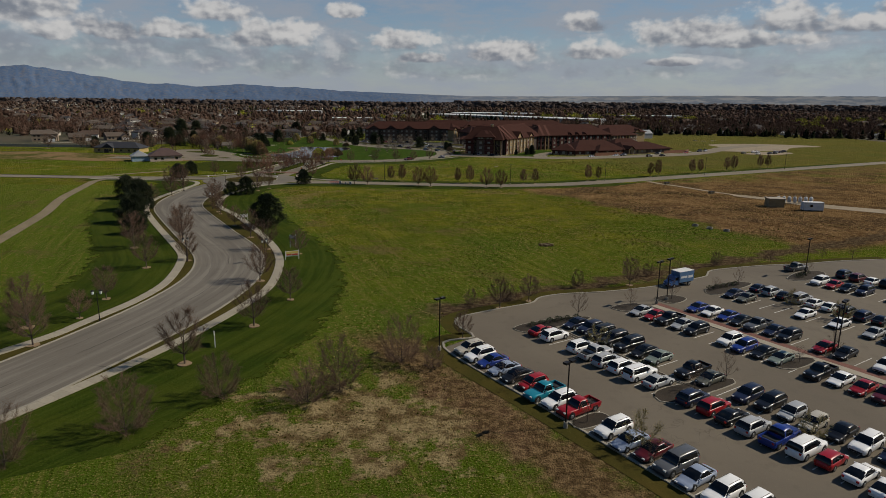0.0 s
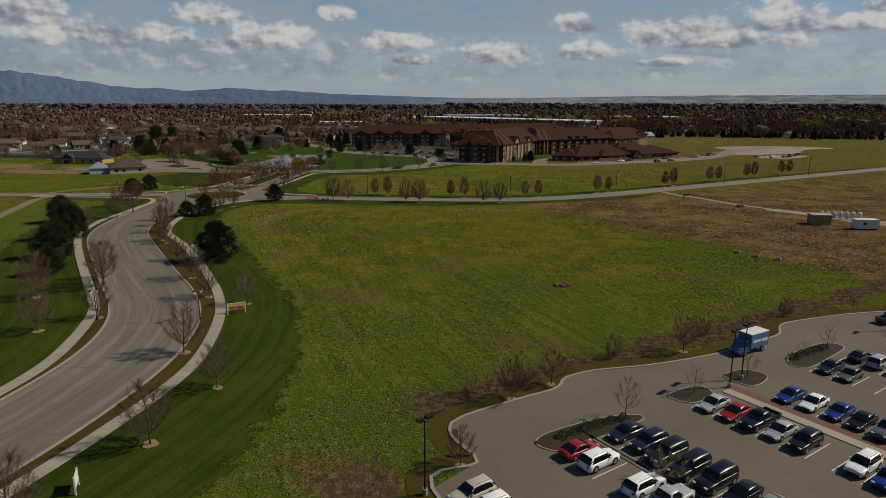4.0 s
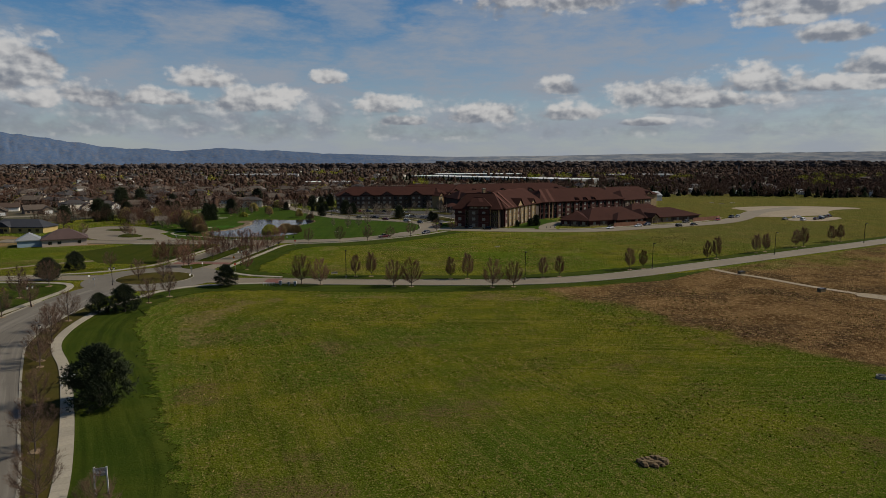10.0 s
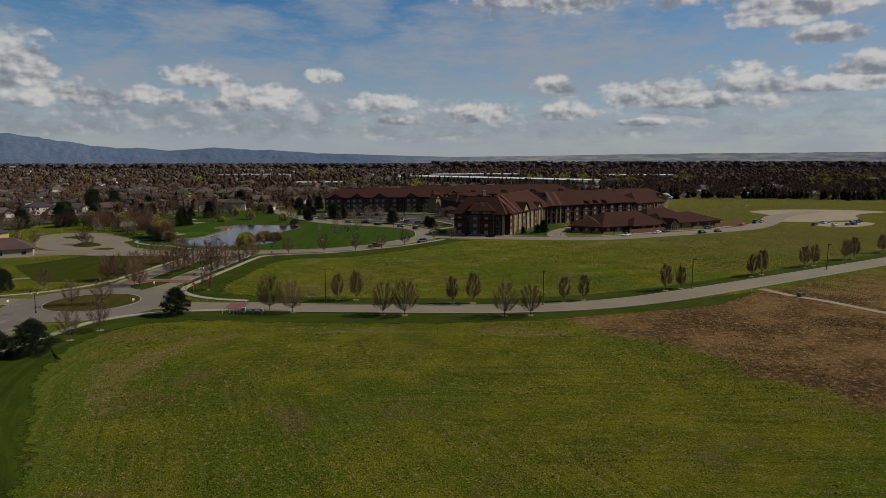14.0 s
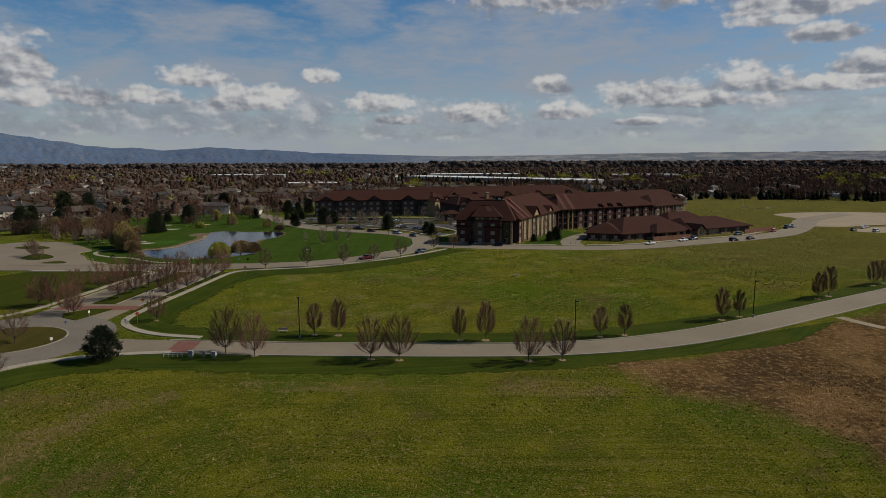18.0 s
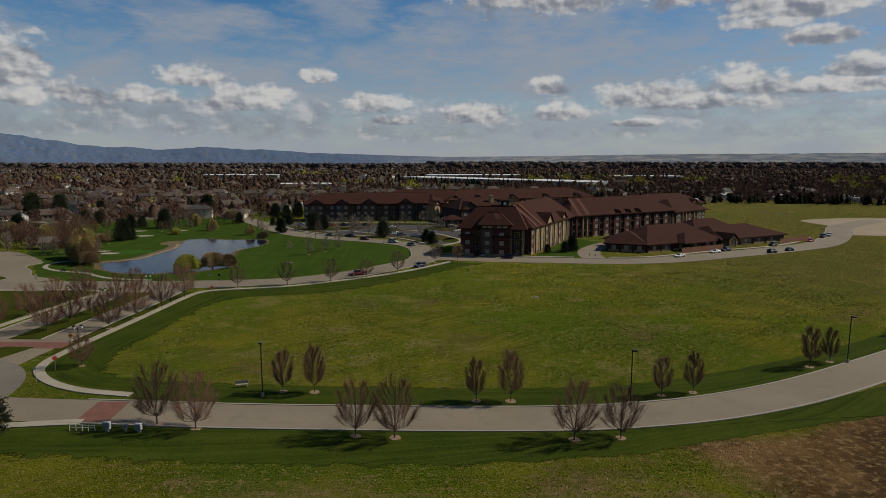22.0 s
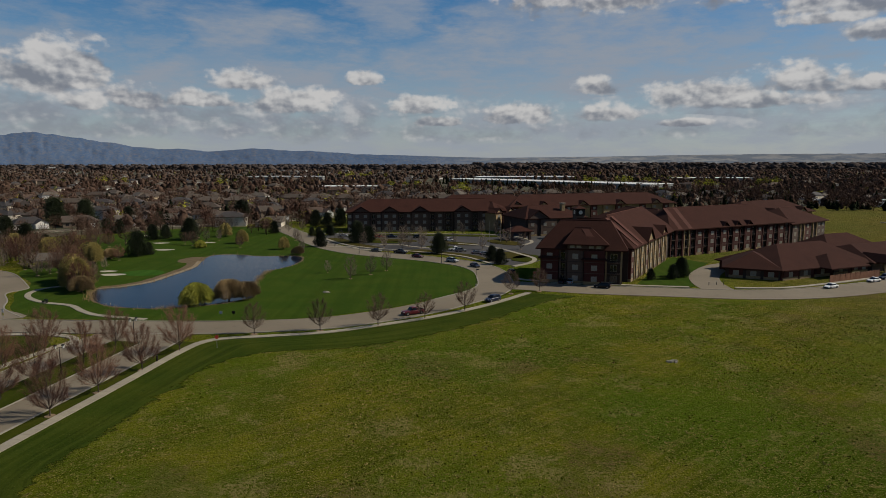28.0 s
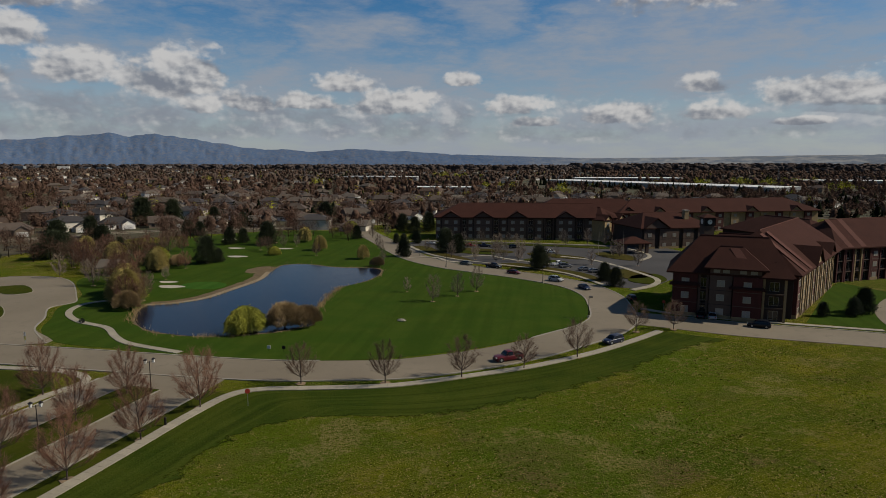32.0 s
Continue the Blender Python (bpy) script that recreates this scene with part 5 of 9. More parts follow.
plant(young, [(-44.7, 368.2), (-31.1, 370.7), (-19, 375.4), (-8.7, 381.8), (1, 389.8), (14.5, 410.0), (22.9, 413.4),
              (-33.4, 81.6, 1.1), (-27.9, 96.6), (-25.0, 110.4), (-33.6, 122.4, 1.15), (-30.4, 145.5), (-38.8, 150, 1.0), (-46.6, 163.2), (-55.5, 179.2), (-65.4, 197.4), (-67.3, 201, 0.9), (-71.8, 213), (-77.1, 222.6), (-78, 231),
              (-67.1, 249), (-64.6, 256.4), (-60.4, 132.1, 1.25), (-71.2, 150.4, 1.2), (-62.2, 157.6, 1.2), (-65, 163, 1.1), (-53.9, 138.4), (-94, 213.5), (-95.4, 235), (-95.6, 246.7), (-104.5, 257, 1.1), (-105.5, 273, 1.1), (-58, 88.2, 1.2), (-63.3, 95.6, 1.3),
              (-58.2, 110.3, 0.9), (-101.6, 302.7, 0.8), (-83, 281, 1.1), (-76, 282, 1.15), (-57.5, 100, 0.8),
              (13, 106.1, 0.9), (18.8, 110.2, 0.9), (40.9, 120.7, 0.9), (5.6, 91.5, 0.8)])
sapling = [bare_tree("sapling", "slender leafless sapling in a mulched car park island", "saplings", M_TWIG, mulch=False, seed=s, height=6.4, trunk_h=1.6, spread=1.9, rise=0.5, limbs=13, twigs=240, thick=0.008, stout=0.8) for s in (24, 25)]
plant(sapling, [(*lot_xy(u, v), s) for u, v, s in ((24, -2.4, 1.05), (36.5, -1.8, 0.9), (46.8, -0.8, 0.9), (17, 25.5, 1.0), (22.6, 26.2, 1.0), (37.4, 28, 0.9), (45.5, 28.8, 1.1), (-1, 24.2, 1.0), (-1.8, 9.6, 0.6), (-2.4, 13.4, 0.7), (59, 0.2, 1.0), (66.5, 0.2, 1.0), (86, 3.6, 1.0), (-1.5, 34.0, 0.75), (60.5, -9.5, 1.0), (75, -11, 1.0), (90, -6.5, 1.0), (104, -2, 1.0), (110, 2, 1.0), (61.5, 17, 0.8))], 0.66, 0.85)
bud = bare_tree("budding_tree", "small round tree with fresh yellowish buds by the parked cars", "budding trees", M_TWIG_GREEN, mulch=False, seed=51, height=4.4, trunk_h=0.7, spread=2.1, rise=0.4, limbs=16, twigs=1300, thick=0.007, low=0.05, stout=0.35)
plant([bud], [(*lot_xy(-0.2, 31.2),), (*lot_xy(17.4, 8.5), 0.8), (*lot_xy(17.4, 40), 0.8), (*lot_xy(62, 13.5), 0.8), (*lot_xy(62, 22), 0.8)], 0.95, 1.05)
plant(scrub, [(-33, 63.3, 1.0), (-25.3, 71.4, 0.8), (-14.3, 70, 0.75), (-11, 73.8, 1.05), (-3.5, 82.2, 0.95), (0.9, 80.2, 0.5), (-42, 57, 0.9), (8, 108, 0.4), (15.5, 111, 0.4), (30, 119.5, 0.45), (47, 128, 0.45), (66, 137, 0.5)])
plant(birch, [(-33.7, 432.3), (-28.2, 440, 0.8), (-23.7, 447.2, 0.9), (-42.9, 443.3, 0.6), (-19.7, 507.2), (-13.3, 514.1), (3.9, 562, 0.9), (-22.8, 528), (-31.1, 515.2, 0.8), (-16.3, 543.7, 0.9), (14.8, 558, 0.9), (21.8, 552), (-7.3, 529.8, 0.8), (-39.6, 509.4, 0.9), (-46, 552, 0.8), (-32, 551, 0.9), (28, 500, 0.9), (24, 520, 0.9), (12, 500, 0.8), (-30, 505, 0.8), (-22, 500, 0.9), (-14, 503, 0.9), (-4, 497, 0.8), (-36, 531, 0.9), (-24, 527, 0.9), (0, 517, 0.8), (22, 522, 0.9), (-52, 525, 0.8), (-40, 552, 0.8), (-20, 555, 0.8), (5, 552, 0.8)])


def needle_crown(seed, height, radius, low, tufts, shape):
    """Boughs of needles in uneven clumps with gaps; shape gives the radius share for a height share."""
    r, g = random.Random(seed), Geo()
    clumps = int((26 + radius * 22) * (1.0 if radius > 2.5 else 2.2))
    for i in range(clumps):
        h = ((i + r.random()) / clumps) ** 0.85
        a = i * 2.4 + r.uniform(-0.6, 0.6)
        inner = i % 4 == 0
        rad = radius * shape(h) * (r.uniform(0.15, 0.5) if inner else r.uniform(0.62, 1.14))
        c = Vector((math.cos(a) * rad, math.sin(a) * rad, low + (height - low) * h))
        sz = r.uniform(0.6, 1.1) * (0.34 + radius * 0.17)
        out = Vector((math.cos(a), math.sin(a), 0.35))
        for _ in range(max(6, int(tufts / clumps))):
            p = c + Vector((r.gauss(0, 0.55), r.gauss(0, 0.55), r.gauss(0, 0.36))) * sz
            p.z = max(p.z, 0.1)
            d = (out * 0.5 + (p - c) / sz * 0.6 + Vector((0, 0, 0.45))).normalized()
            ln = r.uniform(0.20, 0.42) * (0.6 + radius * 0.12)
            for _ in range(4):
                e = (d + Vector((r.gauss(0, 0.5), r.gauss(0, 0.5), r.gauss(0, 0.4)))).normalized()
                g.spike(p, p + e * ln, ln * 0.15)
    return g


def conifer(name, label, seed, height, radius, low, tufts, shape, mat=None):
    t = thing(name, label, "conifer", "conifers")
    g = Geo().tube((0, 0, -0.1), (0, 0, height * 0.93), 0.02 * height + 0.06, 0.02, 7)
    r = random.Random(seed)
    for i in range(26):
        z = low + (height - low) * (i / 27)
        a, ln = i * 2.4, radius * shape(i / 27) * 0.8
        g.tube((0, 0, z), (math.cos(a) * ln, math.sin(a) * ln, z + ln * 0.25), 0.05, 0.015, 4, False)
    part("trunk", g, M_TRUNK, t)
    part("crown", needle_crown(seed, height, radius, low, tufts, shape), mat or M_NEEDLE, t, "dense dark green needles")
    return t


def round_top(h):
    return math.sin(math.pi * min(1.0, 0.18 + 0.82 * h) ** 0.9) ** 0.6 if h < 0.999 else 0.05


def cone_top(h):
    return (1 - h) ** 0.62 * (0.86 + 0.14 * math.sin(h * 40)) * min(1.0, 0.55 + h * 4) + 0.03


pine = [conifer("pine_tree", "broad bushy dark green pine standing in mown grass", s, 7.6, 3.6, 0.4, 6800, round_top) for s in (61, 62, 63)]
spruce = [conifer("spruce_tree", "small dense conical spruce", s, 5.2, 2.5, 0.15, 4200, cone_top) for s in (71, 72)]
plant(pine, [(-46, 178.6, 1.15), (-69, 239.5, 0.85), (-53.2, 270, 0.95), (-93.5, 204, 1.05), (-86, 182.5, 1.05), (-78, 167, 0.9), (-112, 300.5, 0.7), (-111, 283, 0.75), (-108.5, 228, 0.9), (-74.5, 238, 0.6)], 0.98, 1.02)
plant(spruce, [(-6.2, 488.1, 1.5), (13.7, 469.7, 1.0), (16, 461, 0.9), (-43.7, 522, 1.2), (-38.8, 522.6, 1.2), (-58.2, 508.8, 0.8), (-132.6, 462.5, 1.3), (-172.5, 500.3, 1.2), (-184.4, 505.6, 1.2), (-220.6, 545.5, 1.2), (-186.3, 481.8, 1.2), (-124.3, 480.8, 1.1), (-121.5, 484, 1.0), (-141.5, 531, 1.4), (-138.2, 537.5, 1.2), (-124.8, 533, 1.3), (-177.4, 557.8, 1.3), (-171.3, 558.5, 1.2), (-229.4, 599.6, 1.8), (-221.9, 617.4, 1.8), (-172.4, 606.2, 1.3), (-197, 620.3, 1.6), (-195.5, 499.2, 1.1), (-125.7, 611.7, 1.6), (60.5, 431.5, 0.6), (68, 433, 0.55), (72, 437, 0.72), (-70, 548, 0.7), (-66, 545, 0.75), (-61, 549, 0.7), 
               (-92, 560, 1.2), (-70, 590, 1.1), (-78, 596, 1.1), (-64, 596, 1.2), (-205, 470, 1.4), (-235, 455, 1.5), (-200, 500, 1.4), (-190, 478, 1.2)])


def leaf_shrub(name, label, seed, height, radius, tufts, mat, category="shrub", group="", droop=0.0, slim=0.2, reach=1.0):
    t = thing(name, label, category, group)
    r = random.Random(seed)
    st, g = Geo(), Geo()
    for i in range(9):
        a = i * 2.4
        st.tube((0, 0, -0.05), (math.cos(a) * radius * 0.5, math.sin(a) * radius * 0.5, height * 0.7), 0.02 * height, 0.01, 4, False)
    part("woody_base", st, M_TRUNK, t)
    for _ in range(tufts):
        u, a = r.uniform(-0.25, 1), r.uniform(0, 6.283)
        rad = radius * math.sqrt(max(0.0, 1 - u * u)) * (0.55 + 0.45 * r.random() ** 0.4) * (1 + 0.18 * math.sin(3 * a + seed) + 0.12 * math.sin(7 * a))
        p = Vector((math.cos(a) * rad, math.sin(a) * rad, height * (0.32 + 0.66 * u * (0.8 + 0.2 * r.random()))))
        d = Vector((math.cos(a), math.sin(a), -droop + r.uniform(0, 0.8)))
        ln = r.uniform(0.10, 0.2) * height * 0.8 * reach
        for _ in range(3):
            e = (d + Vector((r.gauss(0, 0.6), r.gauss(0, 0.6), r.gauss(0, 0.5)))).normalized()
            p.z = max(p.z, 0.06)
            q = p + e * ln
            q.z = max(q.z, 0.05)
            g.spike(p, q, ln * slim)
    part("foliage", g, mat, t)
    return t


w1 = leaf_shrub("willow", "round yellow-green willow at the edge of the pond", 81, 6.4, 3.9, 2600, M_WILLOW, "tree", "willows", 1.7, 0.07, 1.4)
plant([w1], [(-68.3, 396.6, 0.95), (-112.8, 420, 1.0), (-146.3, 485.1, 0.9), (-104, 590, 1.0), (-109, 504.5, 0.6)], 0.97, 1.03)
M_WILLOW_OCHRE = material("willow_ochre", (0.30, 0.235, 0.065), 0.9, vary=0.3, scale=2.0, bump=0.0, per_island=0.3)
w3 = leaf_shrub("weeping_willow", "tall ochre willow in early leaf by the park path", 84, 9.4, 3.3, 2600, M_WILLOW_OCHRE, "tree", "willows", 1.2, 0.045, 1.1)
plant([w3], [(-110.5, 416.5, 1.0), (-114.5, 423, 0.95), (-119, 428.5, 0.85), (-152, 470, 0.9), (-131, 462, 0.8), (-176, 486, 0.9), (-96, 520, 0.7), (-72, 500, 0.55), (-112, 545, 0.7)], 0.9, 1.1)
w2 = leaf_shrub("willow_bush", "tan willow thicket at the edge of the pond", 82, 5.2, 3.6, 2400, M_WILLOW_TAN, "shrub", "willow thickets", -1.3, 0.06, 1.4)
plant([w2], [(-61.5, 401.5), (-57.4, 403.5, 0.8), (-106.5, 411.5, 0.8), (-62, 484, 0.6), (-131, 473.5, 0.7)], 0.95, 1.05)
hedge = leaf_shrub("clipped_shrub", "small round clipped evergreen shrub in mulch", 83, 1.0, 0.75, 260, M_HEDGE, "shrub", "clipped shrubs")
plant([hedge], [lot_xy(u, v) for u, v in ((14.5, -3.1), (16.3, -3.0), (18.1, -2.9), (19.9, -2.7), (21.7, -2.5), (23.3, -2.0), (17.3, 16.5), (17.3, 18.5), (58.5, -0.6), (60.4, -0.4), (62.3, -0.3), (64.2, -0.1), (66, 0), (83, 3.9), (85.3, 3.4), (87.6, 3.0))], 0.9, 1.15)

# reeds and stones round the pond
g, r = Geo(), random.Random(5)
for i in range(0, len(bank)):
    x, y = bank[i]
    near = 16 if (-66 < x < -55 and 408 < y < 446) or (-76 < x < -68 and y < 400) or x < -98 else 2
    for _ in range(near):
        px, py = x + r.gauss(0, 0.7), y + r.gauss(0, 0.7)
        g.spike((px, py, 0), (px + r.gauss(0, 0.25), py + r.gauss(0, 0.25), r.uniform(0.4, 1.2)), 0.07)
tagged(part("reeds", g, M_REED), "dry straw-coloured reeds along the pond bank", "reeds", kind="stuff")


# ======== lamps, signs, small fixtures ========
def area_light(x, y, z, turn, heads, height, label, group):
    t = thing("street_lamp", label, "street lamp", group, at=pose(x, y, z, 0, 0, turn))
    part("base", Geo().tube((0, 0, -0.1), (0, 0, 0.65), 0.28, 0.25, 12), M_KERB, t, "round concrete footing")
    part("pole", Geo().tube((0, 0, 0.6), (0, 0, height), 0.095, 0.07, 8), M_POST, t)
    for s in heads:
        part("arm", Geo().tube((0, 0, height - 0.12), (s * 0.55, 0, height - 0.05), 0.04, 0.04, 6), M_POST, t)
        h = part("head", Geo().loft([[(s * 0.5 + a * 0.36, b * 0.26, height - 0.14 + c) for a, b in ((-1, -1), (1, -1), (1, 1), (-1, 1))] for c in (0, 0.05, 0.24)] if s > 0 else
                                    [[(s * 0.5 + a * 0.36, b * 0.26, height - 0.14 + c) for a, b in ((-1, -1), (1, -1), (1, 1), (-1, 1))] for c in (0, 0.05, 0.24)]), M_POST, t, "dark shoebox lamp head")
        part("lens", Geo().box(s * 0.5 - 0.28, -0.2, height - 0.165, s * 0.5 + 0.28, 0.2, height - 0.142), M_LENS, h)
    return t


for k, (x, y) in enumerate([(1.9, 86.7), (15.8, 64.2), lot_xy(41.9, -0.3), lot_xy(45.4, -0.8), lot_xy(86.5, 3.2), lot_xy(43.5, 29.5), lot_xy(46.5, 28.8), lot_xy(17.2, 52)]):
    area_light(x, y, 0.05, LOT_A + 8, (1, -1), 8.0, "tall dark twin-headed car park lamp", "car park lamps")
for x, y, tn in ((-19.4, 282.2, 185), (36.3, 274.9, 190), (83.1, 292.2, 205), (142.7, 320.6, 208), (202, 352, 208)):
    area_light(x, y, 0.03, tn + 90, (1,), 8.7, "tall dark single-headed street lamp in grass", "street lamps")
for x, y, tn in ((-52, 510, 40), (30, 428, 0)):
    area_light(x, y, 0.03, tn, (1,), 5.6, "slim dark street lamp by the kerb", "slim street lamps")


def lantern(x, y):
    t = thing("lantern_post", "dark twin-lantern post with pale glass", "street lamp", "lantern posts", at=pose(x, y, 0.05, 0, 0, 20))
    part("base", Geo().tube((0, 0, -0.05), (0, 0, 0.5), 0.2, 0.13, 10), M_POST, t)
    part("pole", Geo().tube((0, 0, 0.45), (0, 0, 4.9), 0.075, 0.055, 8), M_POST, t)
    part("crossarm", Geo().tube((-0.62, 0, 4.75), (0.62, 0, 4.75), 0.04, 0.04, 6), M_POST, t)
    for s in (-0.6, 0.6):
        lt = part("lantern", Geo().loft([[(s + q * math.cos(a * 1.047), q * math.sin(a * 1.047), 4.5 + c) for a in range(6)] for q, c in ((0.30, 0.62), (0.33, 0.7), (0.04, 0.92))]), M_POST, t)
        part("glass", Geo().tube((s, 0, 4.62), (s, 0, 5.12), 0.16, 0.26, 6), M_LENS, lt)
    return t


for x, y in ((5.3, 421.2), (-5.2, 462.4), (-38.3, 486.9)):
    area_light(x, y, 0.03, 20, (1,), 5.0, "slim dark street lamp by the kerb", "slim street lamps")
lp = lantern(-53.5, 98.6)
for x, y in ((-36.2, 137.1), (-53.8, 137.7), (-70.8, 206.5), (-87.5, 273.5), (-66.9, 361.2), (-70.4, 342.4), (-95, 246), (-58.9, 307)):
    copy_thing(lp, pose(x, y, 0.1, 0, 0, PLANT.uniform(0, 60)))


def board_sign(x, y, turn, w, h, low, mats, label):
    t = thing("board_sign", label, "sign", "board signs", at=pose(x, y, 0, 0, 0, turn))
    for s in (-1, 1):
        part("post", Geo().box(s * w / 2 - 0.07, -0.07, -0.1, s * w / 2 + 0.07, 0.07, low + h + 0.12), M_WHITE, t)
    part("board", Geo().box(-w / 2, -0.04, low, w / 2, 0.04, low + h), mats[0], t)
    for i, (a, b, c, d, mt) in enumerate(mats[1]):
        part("lettering", Geo().box(-w / 2 + a * w, -0.055, low + b * h, -w / 2 + c * w, -0.042, low + d * h), mt, t, "painted block on the board")
    return t


M_SIGNY = material("sign_yellow", (0.60, 0.50, 0.13), 0.6, vary=0.08)
M_SIGNR = material("sign_red", (0.42, 0.05, 0.03), 0.6, vary=0.08)
M_SIGNG = material("sign_green", (0.05, 0.22, 0.08), 0.6, vary=0.08)
board_sign(-30.9, 140.3, 24, 3.0, 1.25, 0.75, (M_WHITE, [(0.04, 0.5, 0.96, 0.94, M_SIGNY), (0.08, 0.2, 0.45, 0.48, M_SIGNR), (0.5, 0.16, 0.92, 0.46, M_SIGNR), (0.06, 0.05, 0.94, 0.12, M_SIGNG)]), "white-framed board sign with yellow and red panels on posts")
board_sign(-55, 187.3, 24, 1.9, 1.0, 0.9, (M_WHITE, [(0.1, 0.3, 0.9, 0.5, M_GREY)]), "white board sign on posts by a pine")
board_sign(-33.2, 152.3, 8, 1.3, 0.9, 2.2, (M_GREY, [(0.1, 0.3, 0.9, 0.6, M_WHITE)]), "small grey board sign on tall posts")
board_sign(-31.5, 88.5, -70, 1.8, 1.2, 0.6, (M_WHITE, [(0.1, 0.4, 0.9, 0.7, M_GREY)]), "white board sign seen edge-on by the footpath")


def road_sign(x, y, turn, mat, label, octagon=False):
    t = thing("road_sign", label, "road sign", "road signs", at=pose(x, y, 0, 0, 0, turn))
    part("post", Geo().box(-0.03, -0.03, -0.1, 0.03, 0.03, 2.6), M_GREY, t)
    g = Geo()
    n = 8 if octagon else 4
    rr = 0.4 if octagon else 0.38
    g.loft([[(rr * math.cos((i + 0.5) * 2 * math.pi / n), yy, 2.35 + rr * math.sin((i + 0.5) * 2 * math.pi / n)) for i in range(n)] for yy in (-0.05, -0.035)])
    part("plate", g, mat, t)
    return t


road_sign(-57.8, 296.5, 30, M_SIGNR, "red octagonal stop sign on a grey post", True)
road_sign(-49, 358, 20, M_SIGNR, "red octagonal stop sign on a grey post", True)
road_sign(24, 431, 0, M_SIGNR, "small red sign on a grey post", True)
for x, y, tn in ((-66, 277, 40), (-92, 272, -30), (-70, 290, 0), (-69.5, 299, 80), (-96, 277, 60), (-58, 291, -20)):
    road_sign(x, y, tn, M_WHITE, "small white traffic sign on a grey post")
for x, y, mt in ((-57.6, 384.5, M_WHITE), (-54.6, 384.6, M_POST)):
    t = thing("yard_sign", "small square sign board standing in the park lawn", "sign", "yard signs", at=pose(x, y, 0.03))
    part("stake", Geo().box(-0.03, -0.03, -0.1, 0.03, 0.03, 0.6), M_POST, t)
    part("plate", Geo().box(-0.35, -0.03, 0.5, 0.35, 0.03, 1.15), mt, t)

# mail boxes and cabinets by the crossing
for x, y, w, h, mt in ((-37.6, 270.6, 0.9, 1.35, M_WHITE), (-33.2, 270.0, 0.8, 1.25, M_WHITE), (-35.2, 270.6, 0.55, 1.0, M_GREY)):
    t = thing("cluster_mailbox", "pale metal mailbox cabinet on a pedestal in grass", "mailbox", "mailboxes", at=pose(x, y, 0.03, 0, 0, -8))
    part("pedestal", Geo().box(-w * 0.25, -0.15, -0.1, w * 0.25, 0.15, 0.4), M_GREY, t)
    part("cabinet", Geo().box(-w / 2, -0.24, 0.38, w / 2, 0.24, h), mt, t)
    part("door", Geo().box(-w / 2 + 0.05, -0.26, 0.44, w / 2 - 0.05, -0.242, h - 0.06), M_GREY, t)
t = thing("pipe_fence", "low white pipe fence by the crossing", "fence", at=pose(-42.8, 271.2, 0, 0, 0, -8))
for i in range(5):
    part("post", Geo().tube((i * 0.9, 0, -0.1), (i * 0.9, 0, 0.9), 0.05, 0.05, 6), M_WHITE, t)
for z in (0.5, 0.85):
    part("rail", Geo().tube((0, 0, z), (3.6, 0, z), 0.035, 0.035, 6), M_WHITE, t)
t = thing("picnic_bench", "pale bench behind a street tree", "bench", at=pose(-23.6, 286.5, 0.03, 0, 0, 10))
part("seat", Geo().box(-1.0, -0.25, 0.42, 1.0, 0.25, 0.5), M_KERB, t)
part("backrest", Geo().box(-1.0, 0.2, 0.55, 1.0, 0.27, 1.05), M_KERB, t)
for s in (-0.8, 0.8):
    part("leg", Geo().box(s - 0.06, -0.22, -0.05, s + 0.06, 0.25, 0.42), M_KERB, t)

# rubble and manholes in the pasture
def rubble(x, y, n, size, mat, label):
    t = thing("rubble_heap", label, "rubble heap", "rubble heaps", at=pose(x, y, 0))
    r = random.Random(int(x * 7 + y))
    for i in range(n):
        a, d = r.uniform(0, 6.28), r.random() ** 0.6
        s = size * r.uniform(0.15, 0.32)
        c = Vector((math.cos(a) * d * size, math.sin(a) * d * size * 0.55, s * 0.35))
        g = Geo().loft([[c + Vector((s * q * math.cos(k * 1.05) * r.uniform(0.8, 1.2), s * q * math.sin(k * 1.05) * r.uniform(0.8, 1.2), zz * s)) for k in range(6)] for q, zz in ((0.9, -0.6), (1.0, 0.0), (0.55, 0.55))])
        part("stone", g, mat, t)
    return t


rubble(30.4, 156.1, 34, 1.9, M_BANK, "low heap of tan stones and soil in the pasture")
rubble(38, 350, 10, 1.2, M_KERB, "few pale stones in the meadow")
for x, y in ((83, 179.2), (80.5, 183.5), (86.5, 176)):
    t = thing("concrete_vault", "low concrete vault ring in fallow ground", "vault", "concrete vaults", at=pose(x, y, 0))
    part("ring", Geo().tube((0, 0, -0.1), (0, 0, 0.5), 0.9, 0.85, 14), M_KERB, t)
    part("lid", Geo().tube((0, 0, 0.5), (0, 0, 0.6), 0.6, 0.6, 14), M_POST, t)
for x, y in ((116, 252.5), (108, 280.5)):
    t = thing("utility_box", "low weathered utility box in fallow ground", "utility box", "utility boxes", at=pose(x, y, 0, 0, 0, 20))
    part("body", Geo().box(-1.0, -0.6, -0.1, 1.0, 0.6, 0.9), M_TRACK, t)
    part("lid", Geo().box(-1.1, -0.7, 0.9, 1.1, 0.7, 1.0), M_CHROME, t)
# pump site
t = thing("pump_shed", "small tan block shed with a pale flat roof on gravel", "shed", at=pose(122, 219.5, 0, 0, 0, -8))
part("wall", Geo().box(0, 0, -0.1, 5.4, 4.0, 2.9), M_TANWALL, t)
part("roof", Geo().box(-0.3, -0.3, 2.9, 5.7, 4.3, 3.15), M_TRIMW, t)
part("door", Geo().box(5.402, 1.2, 0, 5.45, 2.3, 2.1), M_CHROME, t)
